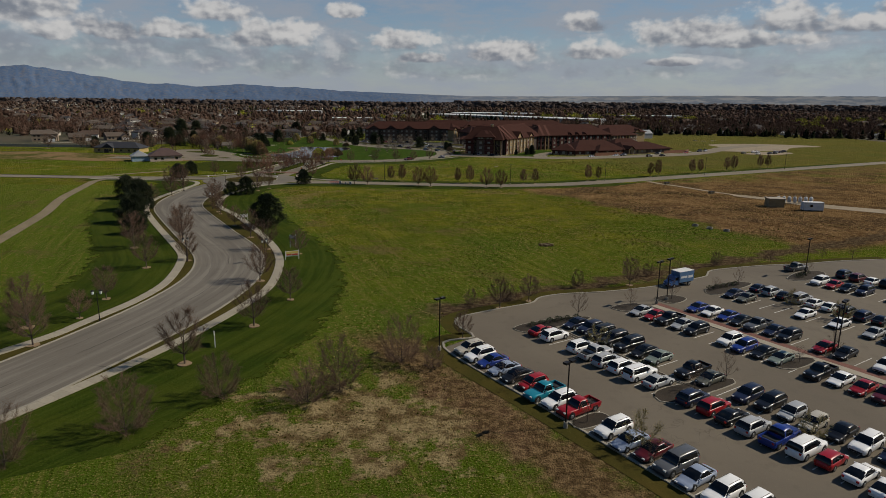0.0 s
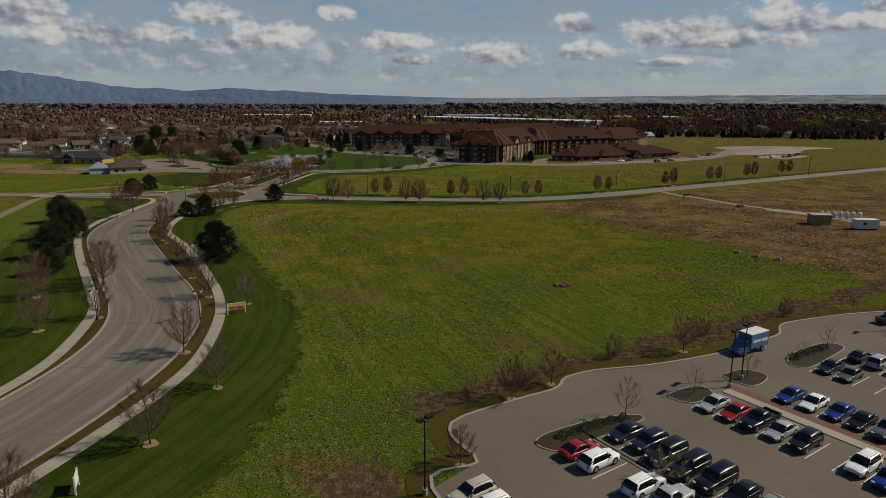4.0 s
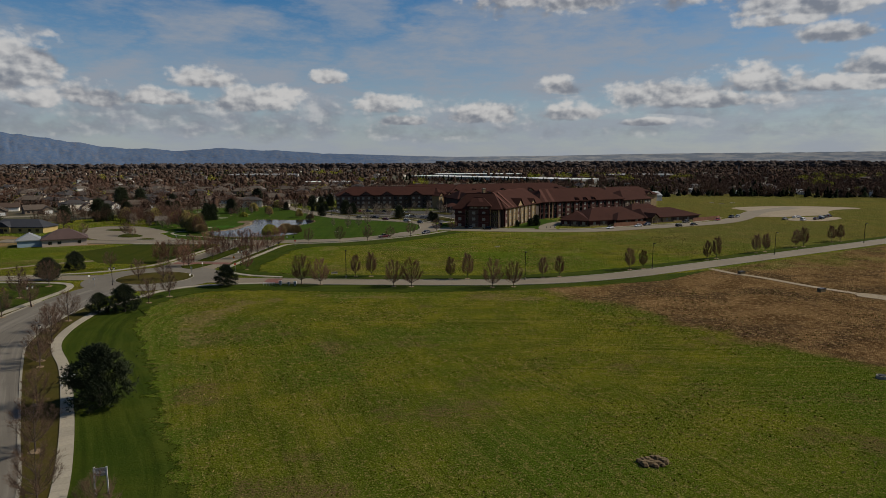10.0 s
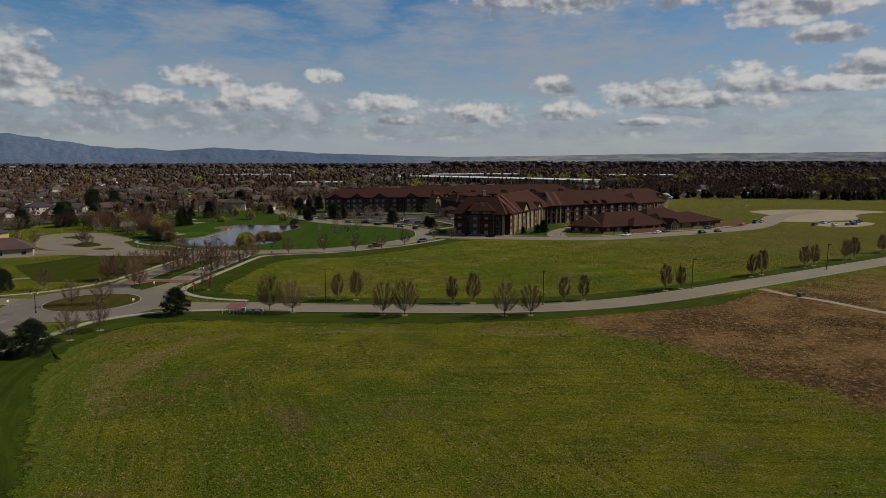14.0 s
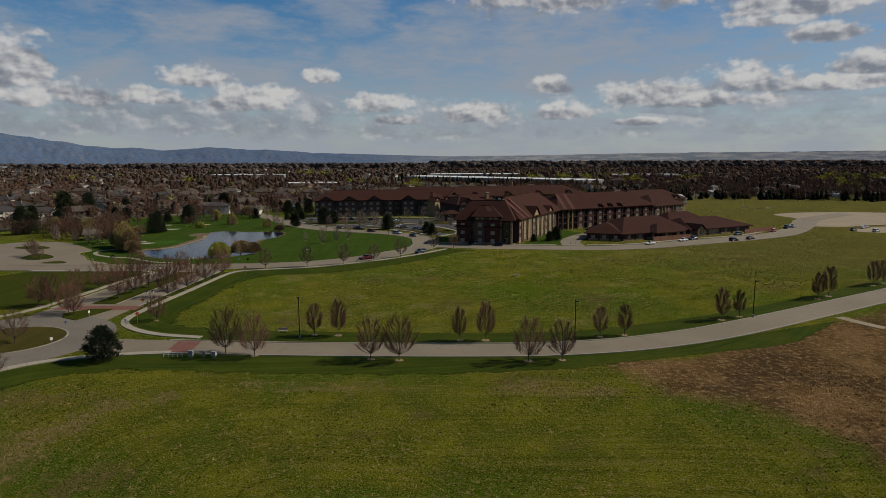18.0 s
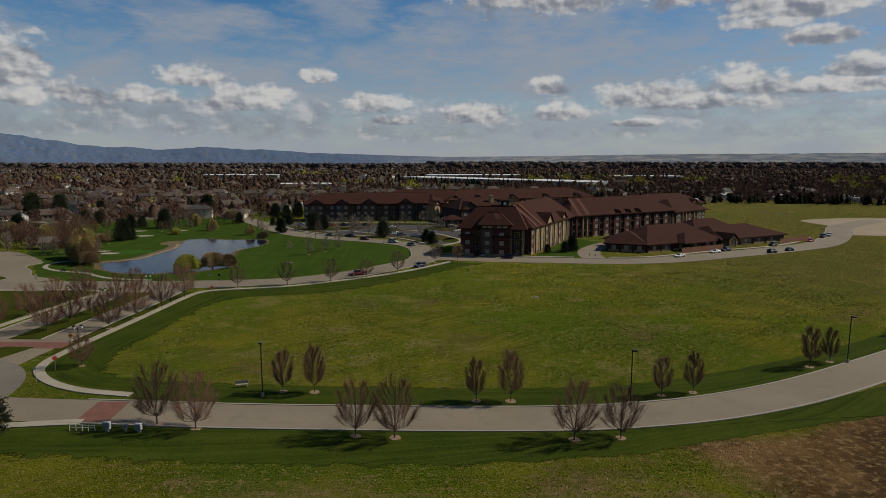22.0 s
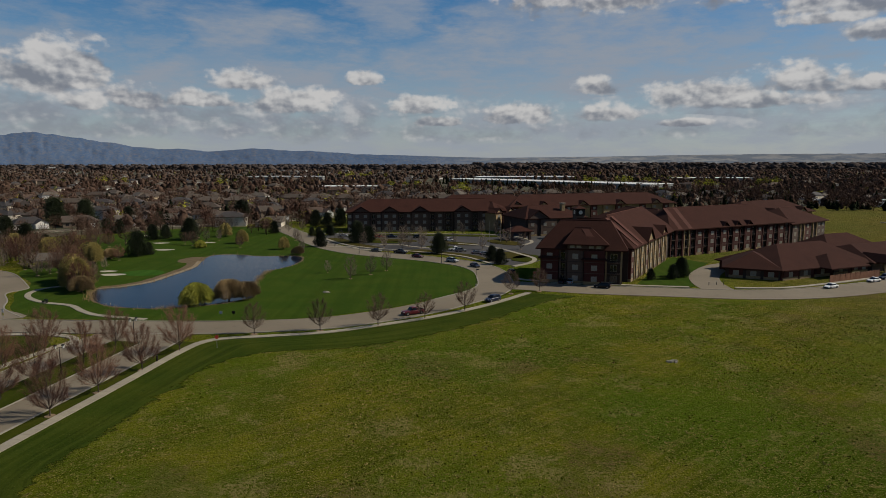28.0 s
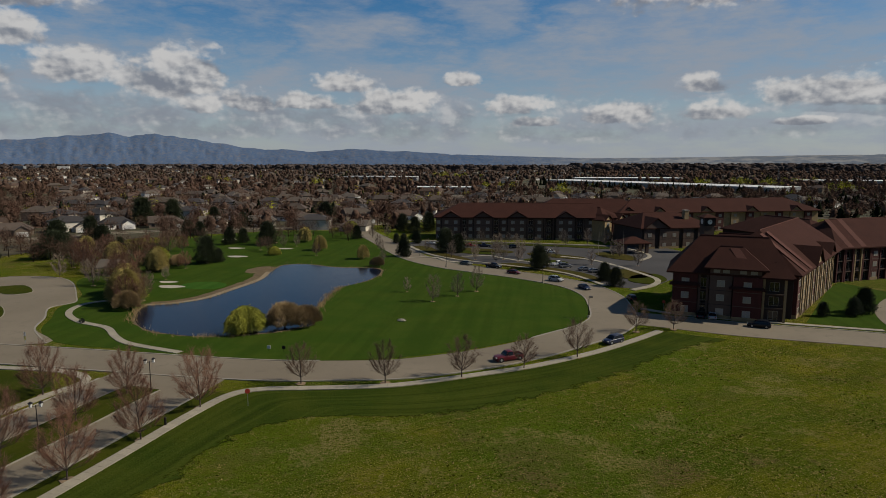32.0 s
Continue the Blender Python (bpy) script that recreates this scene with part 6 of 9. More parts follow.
t = thing("site_container", "white ribbed site container with one window", "container", at=pose(130, 211.5, 0, 0, 0, -6))
part("body", Geo().box(0, 0, 0.35, 6.6, 2.5, 3.1), M_WHITE, t)
for i in range(16):
    part("rib", Geo().box(0.2 + i * 0.41, -0.04, 0.4, 0.32 + i * 0.41, -0.001, 3.05), M_WHITE, t)
part("skid", Geo().box(0.1, 0.1, 0, 6.5, 2.4, 0.35), M_POST, t)
part("window", Geo().box(2.0, -0.06, 1.5, 3.0, -0.045, 2.3), M_GLASS, t)
for i in range(7):
    t = thing("filter_tank", "upright pale metal filter tank with a pipe", "tank", "filter tanks", at=pose(130.5 + i * 1.9, 228.6 - i * 0.25, 0))
    for a in range(3):
        part("leg", Geo().tube((0.4 * math.cos(a * 2.09), 0.4 * math.sin(a * 2.09), -0.05), (0.4 * math.cos(a * 2.09), 0.4 * math.sin(a * 2.09), 0.7), 0.05, 0.05, 5), M_GREY, t)
    part("shell", Geo().loft([[(q * math.cos(k * 0.524), q * math.sin(k * 0.524), z) for k in range(12)] for q, z in ((0.3, 0.5), (0.62, 0.75), (0.65, 2.1), (0.5, 2.5), (0.15, 2.65))]), M_WHITE, t)
    part("pipe", Geo().tube((0, 0, 2.6), (0, 0, 3.3), 0.06, 0.06, 6), M_GREY, t)


# small things in the park and by the drives
def boulder(x, y, size):
    t = thing("boulder", "low pale boulder lying in the park lawn", "boulder", at=pose(x, y, 0.02))
    r = random.Random(3)
    part("rock", Geo().loft([[(size * q * math.cos(k * 0.785) * r.uniform(0.8, 1.2), size * 0.5 * q * math.sin(k * 0.785) * r.uniform(0.8, 1.2), z * size) for k in range(8)] for q, z in ((0.9, -0.1), (1.0, 0.15), (0.7, 0.42), (0.25, 0.5))]), M_KERB, t)


boulder(-37.4, 411.2, 1.1)
for x, y in ((74.9, 422.4), (77.2, 422.6), (79.5, 422.9)):
    t = thing("bollard", "slim dark bollard across the driveway", "bollard", "bollards", at=pose(x, y, 0.08))
    part("post", Geo().tube((0, 0, -0.05), (0, 0, 1.0), 0.08, 0.08, 8), M_POST, t)
    part("cap", Geo().tube((0, 0, 1.0), (0, 0, 1.06), 0.1, 0.06, 8), M_GREY, t)
t = thing("bollard", "dark round bollard by the footpath", "bollard", "bollards", at=pose(-57, 349.5, 0.05))
part("post", Geo().tube((0, 0, -0.05), (0, 0, 1.15), 0.16, 0.16, 10), M_POST, t)
part("cap", Geo().tube((0, 0, 1.15), (0, 0, 1.22), 0.18, 0.1, 10), M_POST, t)
t = thing("park_bench", "dark slatted bench beside the park path", "bench", at=pose(-108.5, 398.2, 0.05, 0, 0, -30))
for i in range(4):
    part("slat", Geo().box(-0.9, -0.3 + i * 0.14, 0.44, 0.9, -0.19 + i * 0.14, 0.48), M_POST, t)
for i in range(3):
    part("back_slat", Geo().box(-0.9, 0.26, 0.55 + i * 0.14, 0.9, 0.3, 0.65 + i * 0.14), M_POST, t)
for sx in (-0.8, 0.8):
    part("leg", Geo().box(sx - 0.05, -0.3, -0.05, sx + 0.05, 0.3, 0.44), M_POST, t)
    part("armrest", Geo().box(sx - 0.05, -0.3, 0.6, sx + 0.05, 0.3, 0.66), M_POST, t)
t = thing("keep_sign", "white and yellow traffic sign plates on a post", "road sign", "road signs", at=pose(-107.9, 381.7, 0.05, 0, 0, -20))
part("post", Geo().box(-0.03, -0.03, -0.1, 0.03, 0.03, 2.3), M_GREY, t)
part("plate", Geo().box(-0.35, -0.06, 1.5, 0.35, -0.035, 2.3), M_WHITE, t)
part("lower_plate", Geo().box(-0.3, -0.06, 0.75, 0.3, -0.035, 1.4), M_SIGNY, t, "yellow marker plate")
M_SIGNO = material("sign_orange", (0.50, 0.17, 0.02), 0.6, vary=0.08)
t = thing("warning_sign", "orange diamond warning sign on a grey post", "road sign", "road signs", at=pose(-62, 310.2, 0.05, 0, 0, 10))
part("post", Geo().box(-0.03, -0.03, -0.1, 0.03, 0.03, 2.9), M_GREY, t)
part("plate", Geo().loft([[(0.5 * math.cos(k * math.pi / 2), yy, 2.5 + 0.5 * math.sin(k * math.pi / 2)) for k in range(4)] for yy in (-0.06, -0.035)]), M_SIGNO, t)
for x, y in ((262.1, 617.1), (265.7, 608.6), (277.5, 612.6)):
    rubble(x, y, 12, 2.2, M_KERB, "row of pale stones lying in the far meadow")


# ======== vehicles ========
PAINTS = {
    "white": (0.66, 0.655, 0.64), "silver": (0.30, 0.305, 0.31), "grey": (0.075, 0.078, 0.083), "black": (0.006, 0.006, 0.007), "blue": (0.012, 0.03, 0.17), "navy": (0.010, 0.014, 0.035),
    "red": (0.24, 0.008, 0.012), "maroon": (0.075, 0.008, 0.012), "teal": (0.01, 0.16, 0.22), "lightblue": (0.22, 0.26, 0.34), "gold": (0.36, 0.33, 0.27), "green": (0.16, 0.19, 0.16), "olive": (0.09, 0.09, 0.07),
}
WORDS = {"gold": "beige", "lightblue": "pale blue", "green": "grey-green", "navy": "dark navy", "grey": "dark grey"}
KINDS = {
    # length, width, belt height, roof height, cabin base front and rear, roof front and rear, nose height, tail height, wheel radius
    "sedan": (4.75, 1.84, 0.93, 1.45, 1.12, -1.95, 0.12, -1.02, 0.66, 0.92, 0.32),
    "hatch": (4.2, 1.76, 0.95, 1.50, 1.05, -2.0, 0.25, -1.70, 0.68, 0.95, 0.31),
    "suv": (4.75, 1.9, 1.06, 1.72, 1.15, -2.25, 0.32, -1.82, 0.88, 1.05, 0.37),
    "bigsuv": (5.2, 2.0, 1.16, 1.90, 1.1, -2.5, 0.50, -2.28, 1.0, 1.15, 0.39),
    "pickup": (5.7, 1.98, 1.12, 1.86, 1.05, -0.95, 0.45, -0.75, 0.98, 1.1, 0.40),
}


def paint(c):
    nm = "paint_" + c
    if nm not in MATS:
        mt = bpy.data.materials.new(nm)
        MATS[nm] = mt
        mt.use_nodes = True
        nt = mt.node_tree
        b = nt.nodes["Principled BSDF"]
        nz = nt.nodes.new("ShaderNodeTexNoise")
        nz.inputs["Scale"].default_value = 2.0
        co = nt.nodes.new("ShaderNodeTexCoord")
        nt.links.new(co.outputs["Object"], nz.inputs["Vector"])
        mx = nt.nodes.new("ShaderNodeMix")
        mx.data_type = "RGBA"
        mx.inputs[6].default_value, mx.inputs[7].default_value = (*PAINTS[c], 1), (*[x * 0.85 + 0.003 for x in PAINTS[c]], 1)
        nt.links.new(nz.outputs["Fac"], mx.inputs[0])
        nt.links.new(mx.outputs[2], b.inputs["Base Color"])
        b.inputs["Roughness"].default_value, b.inputs["Coat Weight"].default_value, b.inputs["Coat Roughness"].default_value = 0.30, 0.15, 0.06
        b.inputs["Specular IOR Level"].default_value = 0.25
    return MATS[nm]


def car(kind, colour):
    """A parked vehicle with its nose along +x."""
    L, W, belt, top, cf, cr, rf, rr, nose, tail, wr = KINDS[kind]
    noun = {"sedan": "sedan", "hatch": "hatchback", "suv": "sport utility vehicle", "bigsuv": "large sport utility vehicle", "pickup": "pickup truck"}[kind]
    t = thing("pickup_truck" if kind == "pickup" else "car", f"{WORDS.get(colour, colour)} {noun} parked on pale asphalt", "pickup truck" if kind == "pickup" else "car", "parked vehicles")
    pm, h = paint(colour), W / 2
    f, b = L / 2, -L / 2
    deck = 0.80 if kind == "pickup" else tail

    def ring(x, hw, z0, z1):
        half = [(0.90, z0), (0.985, z0 + 0.15), (1.0, z0 + (z1 - z0) * 0.55), (0.985, z1 - 0.17), (0.93, z1 - 0.06), (0.80, z1 - 0.012), (0.42, z1 + 0.015)]
        return [(x, -hw * k, z) for k, z in half] + [(x, hw * k, z) for k, z in half[::-1]]

    # stations from nose to tail: place, half width, underside, top
    st = [(f, 0.70, 0.36, nose - 0.22), (f - 0.06, 0.84, 0.28, nose - 0.09), (f - 0.2, 0.93, 0.24, nose - 0.02), (f - 0.5, 0.98, 0.22, nose + 0.04), (f - 0.9, 1.0, 0.2, nose + 0.09), (cf + 0.15, 1.0, 0.2, belt - 0.06), (cf - 0.2, 1.0, 0.2, belt - 0.01), (0.0, 1.0, 0.2, belt)]
    if kind == "pickup":
        st += [(cr + 0.2, 1.0, 0.2, belt), (cr - 0.02, 1.0, 0.2, belt), (cr - 0.06, 1.0, 0.22, deck), (b + 0.12, 0.98, 0.3, deck), (b, 0.95, 0.38, deck)]
    else:
        st += [(cr + 0.5, 1.0, 0.2, belt), (max(cr, b + 0.34), 0.985, 0.22, tail + 0.01), (b + 0.2, 0.95, 0.25, tail - 0.01), (b + 0.06, 0.87, 0.30, tail - 0.09), (b, 0.76, 0.40, tail - 0.26)]
    part("body", Geo().loft([ring(x, h * k, z0, z1) for x, k, z0, z1 in st][::-1]), pm, t, "", True)
    # cabin: side profile of the glass, drawn in towards the roof
    hb, hr, tall = h * 0.90, h * 0.69, top - belt
    side = [(cf, 0.0), (cf * 0.5 + rf * 0.5, 0.56), (rf + 0.04, 0.89), (rf - 0.14, 0.965), ((rf + rr) / 2, 1.0), (rr + 0.25, 0.965), (rr + 0.02, 0.88), (rr * 0.5 + cr * 0.5, 0.52), (cr, 0.0)]

    def wide(q):
        return hb + (hr - hb) * q ** 1.25

    rows = []
    for x, q in side:
        q = max(q, 0.02)
        zt = belt + tall * q
        half = [(hb, belt - 0.03), (wide(q * 0.5), belt + tall * q * 0.5), (wide(q * 0.88), belt + tall * q * 0.88), (wide(q) * 0.90, zt - 0.02 * q), (wide(q) * 0.5, zt)]
        rows.append([(x, -w_, z) for w_, z in half] + [(x, w_, z) for w_, z in half[::-1]])
    part("greenhouse", Geo().loft(rows[::-1]), M_CARGLASS, t, "dark glazed cabin", True)
    roof = Geo()
    roof.grid([[(x, s * w_, z) for s, w_, z in ((-1, wide(q * 0.86) + 0.012, belt + tall * q * 0.86), (-1, wide(q) * 0.92, belt + tall * q + 0.002), (-1, wide(q) * 0.5, belt + tall * q + 0.016), (1, wide(q) * 0.5, belt + tall * q + 0.016), (1, wide(q) * 0.92, belt + tall * q + 0.002), (1, wide(q * 0.86) + 0.012, belt + tall * q * 0.86))] for x, q in side[2:7]])
    wide_c = 0.62 if kind == "sedan" else 0.34
    for s in (-1, 1):
        for xa, xb, xc, xd in ((rf + 0.06, rf - 0.05, cf - 0.16, cf - 0.02), (rr + 0.30, rr, cr + 0.02, cr + wide_c)):
            q = [(xa, s * (wide(0.84) + 0.014), belt + tall * 0.84), (xb, s * (wide(0.84) + 0.014), belt + tall * 0.84), (xc, s * (hb + 0.012), belt - 0.02), (xd, s * (hb + 0.012), belt - 0.02)]
            roof.face(*(q if s > 0 else q[::-1]))
    part("roof", roof, pm, t, "", True)
    for s in (-1, 1):
        part("mirror", Geo().loft([[(cf - 0.42 - dx, s * (h * 0.93 + yy), belt + zz) for dx, zz in ((0, 0), (0.12, 0.0), (0.12, 0.13), (0, 0.13))] for yy in ((0.0, 0.2) if s > 0 else (0.2, 0.0))][::-1]), pm, t)
    if kind in ("suv", "bigsuv"):
        for s in (-1, 1):
            part("roof_rail", Geo().tube((rf - 0.25, s * hr * 0.86, top + 0.03), (rr + 0.3, s * hr * 0.86, top + 0.02), 0.022, 0.022, 5), M_CHROME, t)
    if kind == "pickup":
        x0, x1 = b + 0.02, cr - 0.1
        for s in (-1, 1):
            part("bed_side", Geo().box(x0, s * h * 0.98 - 0.05, deck - 0.02, x1, s * h * 0.98 + 0.05, belt), pm, t)
        part("tailgate", Geo().box(x0 - 0.02, -h * 0.92, deck - 0.02, x0 + 0.07, h * 0.92, belt - 0.01), pm, t)
        part("bed_liner", Geo().box(x0 + 0.08, -h * 0.9, deck - 0.01, x1, h * 0.9, deck + 0.02), M_CHROME, t)
    for x in (f - 0.95, b + 0.95):
        for s in (-1, 1):
            y = s * (h - 0.09)
            wl = part("wheel", Geo().tube((x, y - 0.11, wr), (x, y + 0.11, wr), wr, wr, 14), M_TYRE, t)
            part("rim", Geo().tube((x, y + s * 0.10, wr), (x, y + s * 0.125, wr), wr * 0.62, wr * 0.55, 10), M_RIM, wl)
    for s in (-1, 1):
        part("headlight", Geo().box(f - 0.16, s * h * 0.62 - 0.17, nose - 0.2, f - 0.02, s * h * 0.62 + 0.17, nose - 0.05), M_LENS, t)
        part("tail_light", Geo().box(b - 0.005, s * h * 0.72 - 0.12, tail - 0.32, b + 0.1, s * h * 0.72 + 0.12, tail - 0.1), M_REDLENS, t)
    # dark underside box, and dark discs added for the shade in the wheel arches
    un = Geo().box(b + 0.2, -h * 0.86, 0.16, f - 0.2, h * 0.86, 0.3)
    for x in (f - 0.95, b + 0.95):
        un.tube((x, -h - 0.004, wr + 0.03), (x, h + 0.004, wr + 0.03), wr * 1.2, wr * 1.2, 16)
    part("underbody", un, M_TYRE, t)
    part("bumper", Geo().box(f - 0.1, -h * 0.7, 0.34, f + 0.03, h * 0.7, 0.52), M_CHROME, t)
    return t


GARAGE = {}


def park(kind, colour, x, y, turn, z=Z_ROAD):
    m = pose(x, y, z, 0, 0, turn)
    if (kind, colour) not in GARAGE:
        GARAGE[kind, colour] = car(kind, colour)
        GARAGE[kind, colour].matrix_basis = m
        return GARAGE[kind, colour]
    return copy_thing(GARAGE[kind, colour], m)


K = {"s": "sedan", "h": "hatch", "u": "suv", "U": "bigsuv", "p": "pickup"}
C = {"w": "white", "i": "silver", "g": "grey", "k": "black", "b": "blue", "n": "navy", "r": "red", "m": "maroon", "t": "teal", "l": "lightblue", "o": "gold", "e": "green", "v": "olive"}
# each row: place across the lot, way the noses point, first bay, and the vehicles bay by bay ("--" is an empty bay)
ROWS = [
    (-0.4, 180, 0.1, "uo uw sb sl sk hr pt uw pr -- uw sl sm Ug sl uw uw -- si uk sw"),
    (13.8, 0, 2.9, "uw -- uw pi ui uw Uw si -- un ur sk ui pb Uw hr sw sw -- sk ui"),
    (13.7, 0, 0.2, "sr"),
    (20.7, 180, 0.6, "sn un Uk Uk Uk sk se -- pk sv -- un uk hi ho sk uw sn -- uw sk"),
    (35.4, 180, 1.9, "si sr pk si uk -- uw ub sk se -- pk sw sr um -- sk uw ui"),
    (45.5, 180, 5.9, "sb sw sb sk pg sn uk -- sr sk -- uw sk -- ui sn uk sw"),
    (58.4, 180, 4.3, "sn sv -- -- -- sw -- sw -- si uk -- sw sk ui"),
    (66.0, 0, 4.8, "sn ui sk Ui sw sw uk un sk ui sw sr -- uk sw"),
    (82.0, 180, 8.6, "uw sr sk un -- sk ui sw sk -- uw sn"),
    (91.6, 0, 8.8, "un um sw uk sn -- sr sk ui uw"),
]
JIT = random.Random(17)
for u0, way, v0, row in ROWS:
    for i, code in enumerate(row.split()):
        if code == "--":
            continue
        x, y = lot_xy(u0 + JIT.uniform(-0.35, 0.35), v0 + 2.72 * i + JIT.uniform(-0.12, 0.12))
        park(K[code[0]], C[code[1]], x, y, LOT_A + way + JIT.uniform(-1.5, 1.5))
x, y = lot_xy(88.4, 0.2)
park("pickup", "grey", x, y, LOT_A - 10)

# blue box truck
x, y = lot_xy(55.6, -5.9)
t = thing("box_truck", "blue and white box truck parked at the kerb", "truck", at=pose(x, y, Z_ROAD, 0, 0, LOT_A + 176))
M_TRUCKBLUE = material("truck_blue", (0.03, 0.10, 0.26), 0.4, vary=0.1, spec=0.5)
M_TRUCKPALE = material("truck_pale_blue", (0.09, 0.18, 0.32), 0.5, vary=0.25, scale=3)
part("cargo_box", Geo().box(-3.0, -1.1, 0.95, 1.1, 1.1, 3.1), M_TRUCKPALE, t, "pale blue cargo box with a white roof")
part("box_roof", Geo().box(-3.02, -1.12, 3.1, 1.12, 1.12, 3.16), M_WHITE, t)
part("cab", Geo().loft([[(xx, -hw, z0), (xx, hw, z0), (xx, hw * 0.9, z1), (xx, -hw * 0.9, z1)] for xx, hw, z0, z1 in ((1.15, 1.0, 0.5, 2.3), (2.0, 1.0, 0.5, 2.3), (2.5, 1.0, 0.5, 1.4), (3.3, 0.95, 0.5, 1.2), (3.4, 0.85, 0.55, 1.0))][::-1]), M_TRUCKBLUE, t)
part("windscreen", Geo().face((2.02, -0.86, 2.22), (2.47, -0.9, 1.46), (2.47, 0.9, 1.46), (2.02, 0.86, 2.22)), M_CARGLASS, t)
for s in (-1, 1):
    part("side_window", Geo().box(1.3, s * 0.95 - 0.03, 1.5, 2.05, s * 0.95 + 0.03, 2.1), M_CARGLASS, t)
    part("headlight", Geo().box(3.3, s * 0.7 - 0.15, 0.8, 3.42, s * 0.7 + 0.15, 1.0), M_LENS, t)
    for xx in (2.4, -1.8):
        wl = part("wheel", Geo().tube((xx, s * 0.95 - 0.13, 0.42), (xx, s * 0.95 + 0.13, 0.42), 0.42, 0.42, 14), M_TYRE, t)
        part("rim", Geo().tube((xx, s * 1.08, 0.42), (xx, s * 1.1, 0.42), 0.24, 0.22, 10), M_RIM, wl)
for i, (a, b2) in enumerate(((-2.7, -1.4), (-1.1, 0.7))):
    part("lettering", Geo().box(a, 1.102, 1.7 + 0.1 * i, b2, 1.108, 2.2), M_WHITE, t)
part("chassis", Geo().box(-3.0, -0.5, 0.5, 3.0, 0.5, 0.95), M_POST, t)

# vehicles round the apartments
for kd, c, x, y, tn in (("pickup", "maroon", -11.7, 386.1, 212), ("suv", "navy", 8.7, 400.6, 222), ("suv", "black", 42, 418.2, 163), ("sedan", "white", 108.7, 418.2, 205), ("sedan", "white", 127.8, 428, 204), ("suv", "navy", 134.5, 432.5, 204),
                        ("suv", "black", 150.5, 426.5, 24), ("sedan", "black", 161.4, 432, 26), ("suv", "black", 163.5, 447.2, 208), ("sedan", "red", 189, 459.8, 220), ("bigsuv", "black", 205.3, 475, 222), ("suv", "silver", 212, 480, 222),
                        ("sedan", "maroon", -14.5, 477.5, 330), ("suv", "silver", -1.2, 466.3, 322), ("sedan", "navy", 6.6, 455.5, 300), ("pickup", "black", -21.8, 488, 330), ("sedan", "olive", -32, 493, 325),
                        ("pickup", "white", 0.5, 496, 20), ("suv", "grey", 2.5, 492.5, 20), ("sedan", "grey", 9, 487, 20), ("sedan", "grey", 12, 484, 20), ("sedan", "white", -2, 528, 0), ("suv", "grey", -24, 540, 10), ("pickup", "navy", -30, 541, 10),
                        ("sedan", "silver", -46, 545, 0), ("sedan", "red", -36, 541.5, 10), ("sedan", "silver", -54, 546, 0), ("suv", "black", -17, 539, 10), ("hatch", "black", 18, 443, 100), ("sedan", "black", 31.5, 425.8, 75), ("sedan", "silver", 34, 425.2, 75),
                        ("sedan", "olive", 233, 462, 30), ("sedan", "white", 245.5, 472, 30), ("suv", "white", 241, 456.5, 30), ("sedan", "grey", 252, 461, 30), ("sedan", "silver", 249, 474, 30), ("sedan", "black", 257, 463, 30), ("suv", "silver", 262, 471, 30), ("sedan", "black", 267, 474, 30), ("suv", "black", 272, 478, 30)):
    park(kd, c, x, y, tn, Z_ROAD + 0.01)


# ======== apartment buildings ========
SHARED = {}


def shared(key, make, mat):
    if key not in SHARED:
        SHARED[key] = make().mesh(key.split("|")[0], mat)
    return SHARED[key]


def slab_part(name, x0, y0, z0, x1, y1, z1, mat, parent, label=""):
    """A box part whose mesh is shared by all alike boxes."""
    sx, sy, sz = round(x1 - x0, 2), round(y1 - y0, 2), round(z1 - z0, 2)
    ob = part(name, shared(f"{name}|{sx}|{sy}|{sz}|{mat.name}", lambda: Geo().box(0, 0, 0, sx, sy, sz), mat), None, parent, label)
    ob.matrix_basis = pose(x0, y0, z0)
    return ob


def window(parent, x, y, z, w, h, turn=0):
    """A double window: frame, two panes, sill. Looks along -y, or along +x for turn 90."""
    fr = part("window", shared(f"window|{w}|{h}", lambda: Geo().box(-w / 2, -0.07, 0, w / 2, 0.0, 0.09).box(-w / 2, -0.07, h - 0.09, w / 2, 0, h).box(-w / 2, -0.07, 0.09, -w / 2 + 0.08, 0, h - 0.09).box(w / 2 - 0.08, -0.07, 0.09, w / 2, 0, h - 0.09).box(-0.05, -0.07, 0.09, 0.05, 0, h - 0.09), M_TRIMW), None, parent)
    fr.matrix_basis = pose(x, y, z, 0, 0, turn)
    for s in (-1, 1):
        pn = part("pane", shared(f"pane|{w}|{h}", lambda: Geo().box(-w / 4 + 0.06, -0.04, 0.1, w / 4 - 0.06, -0.02, h - 0.1), M_GLASS if h > 2 else M_BLIND), None, fr)
        pn.matrix_basis = pose(s * w / 4, 0, 0)
    return fr


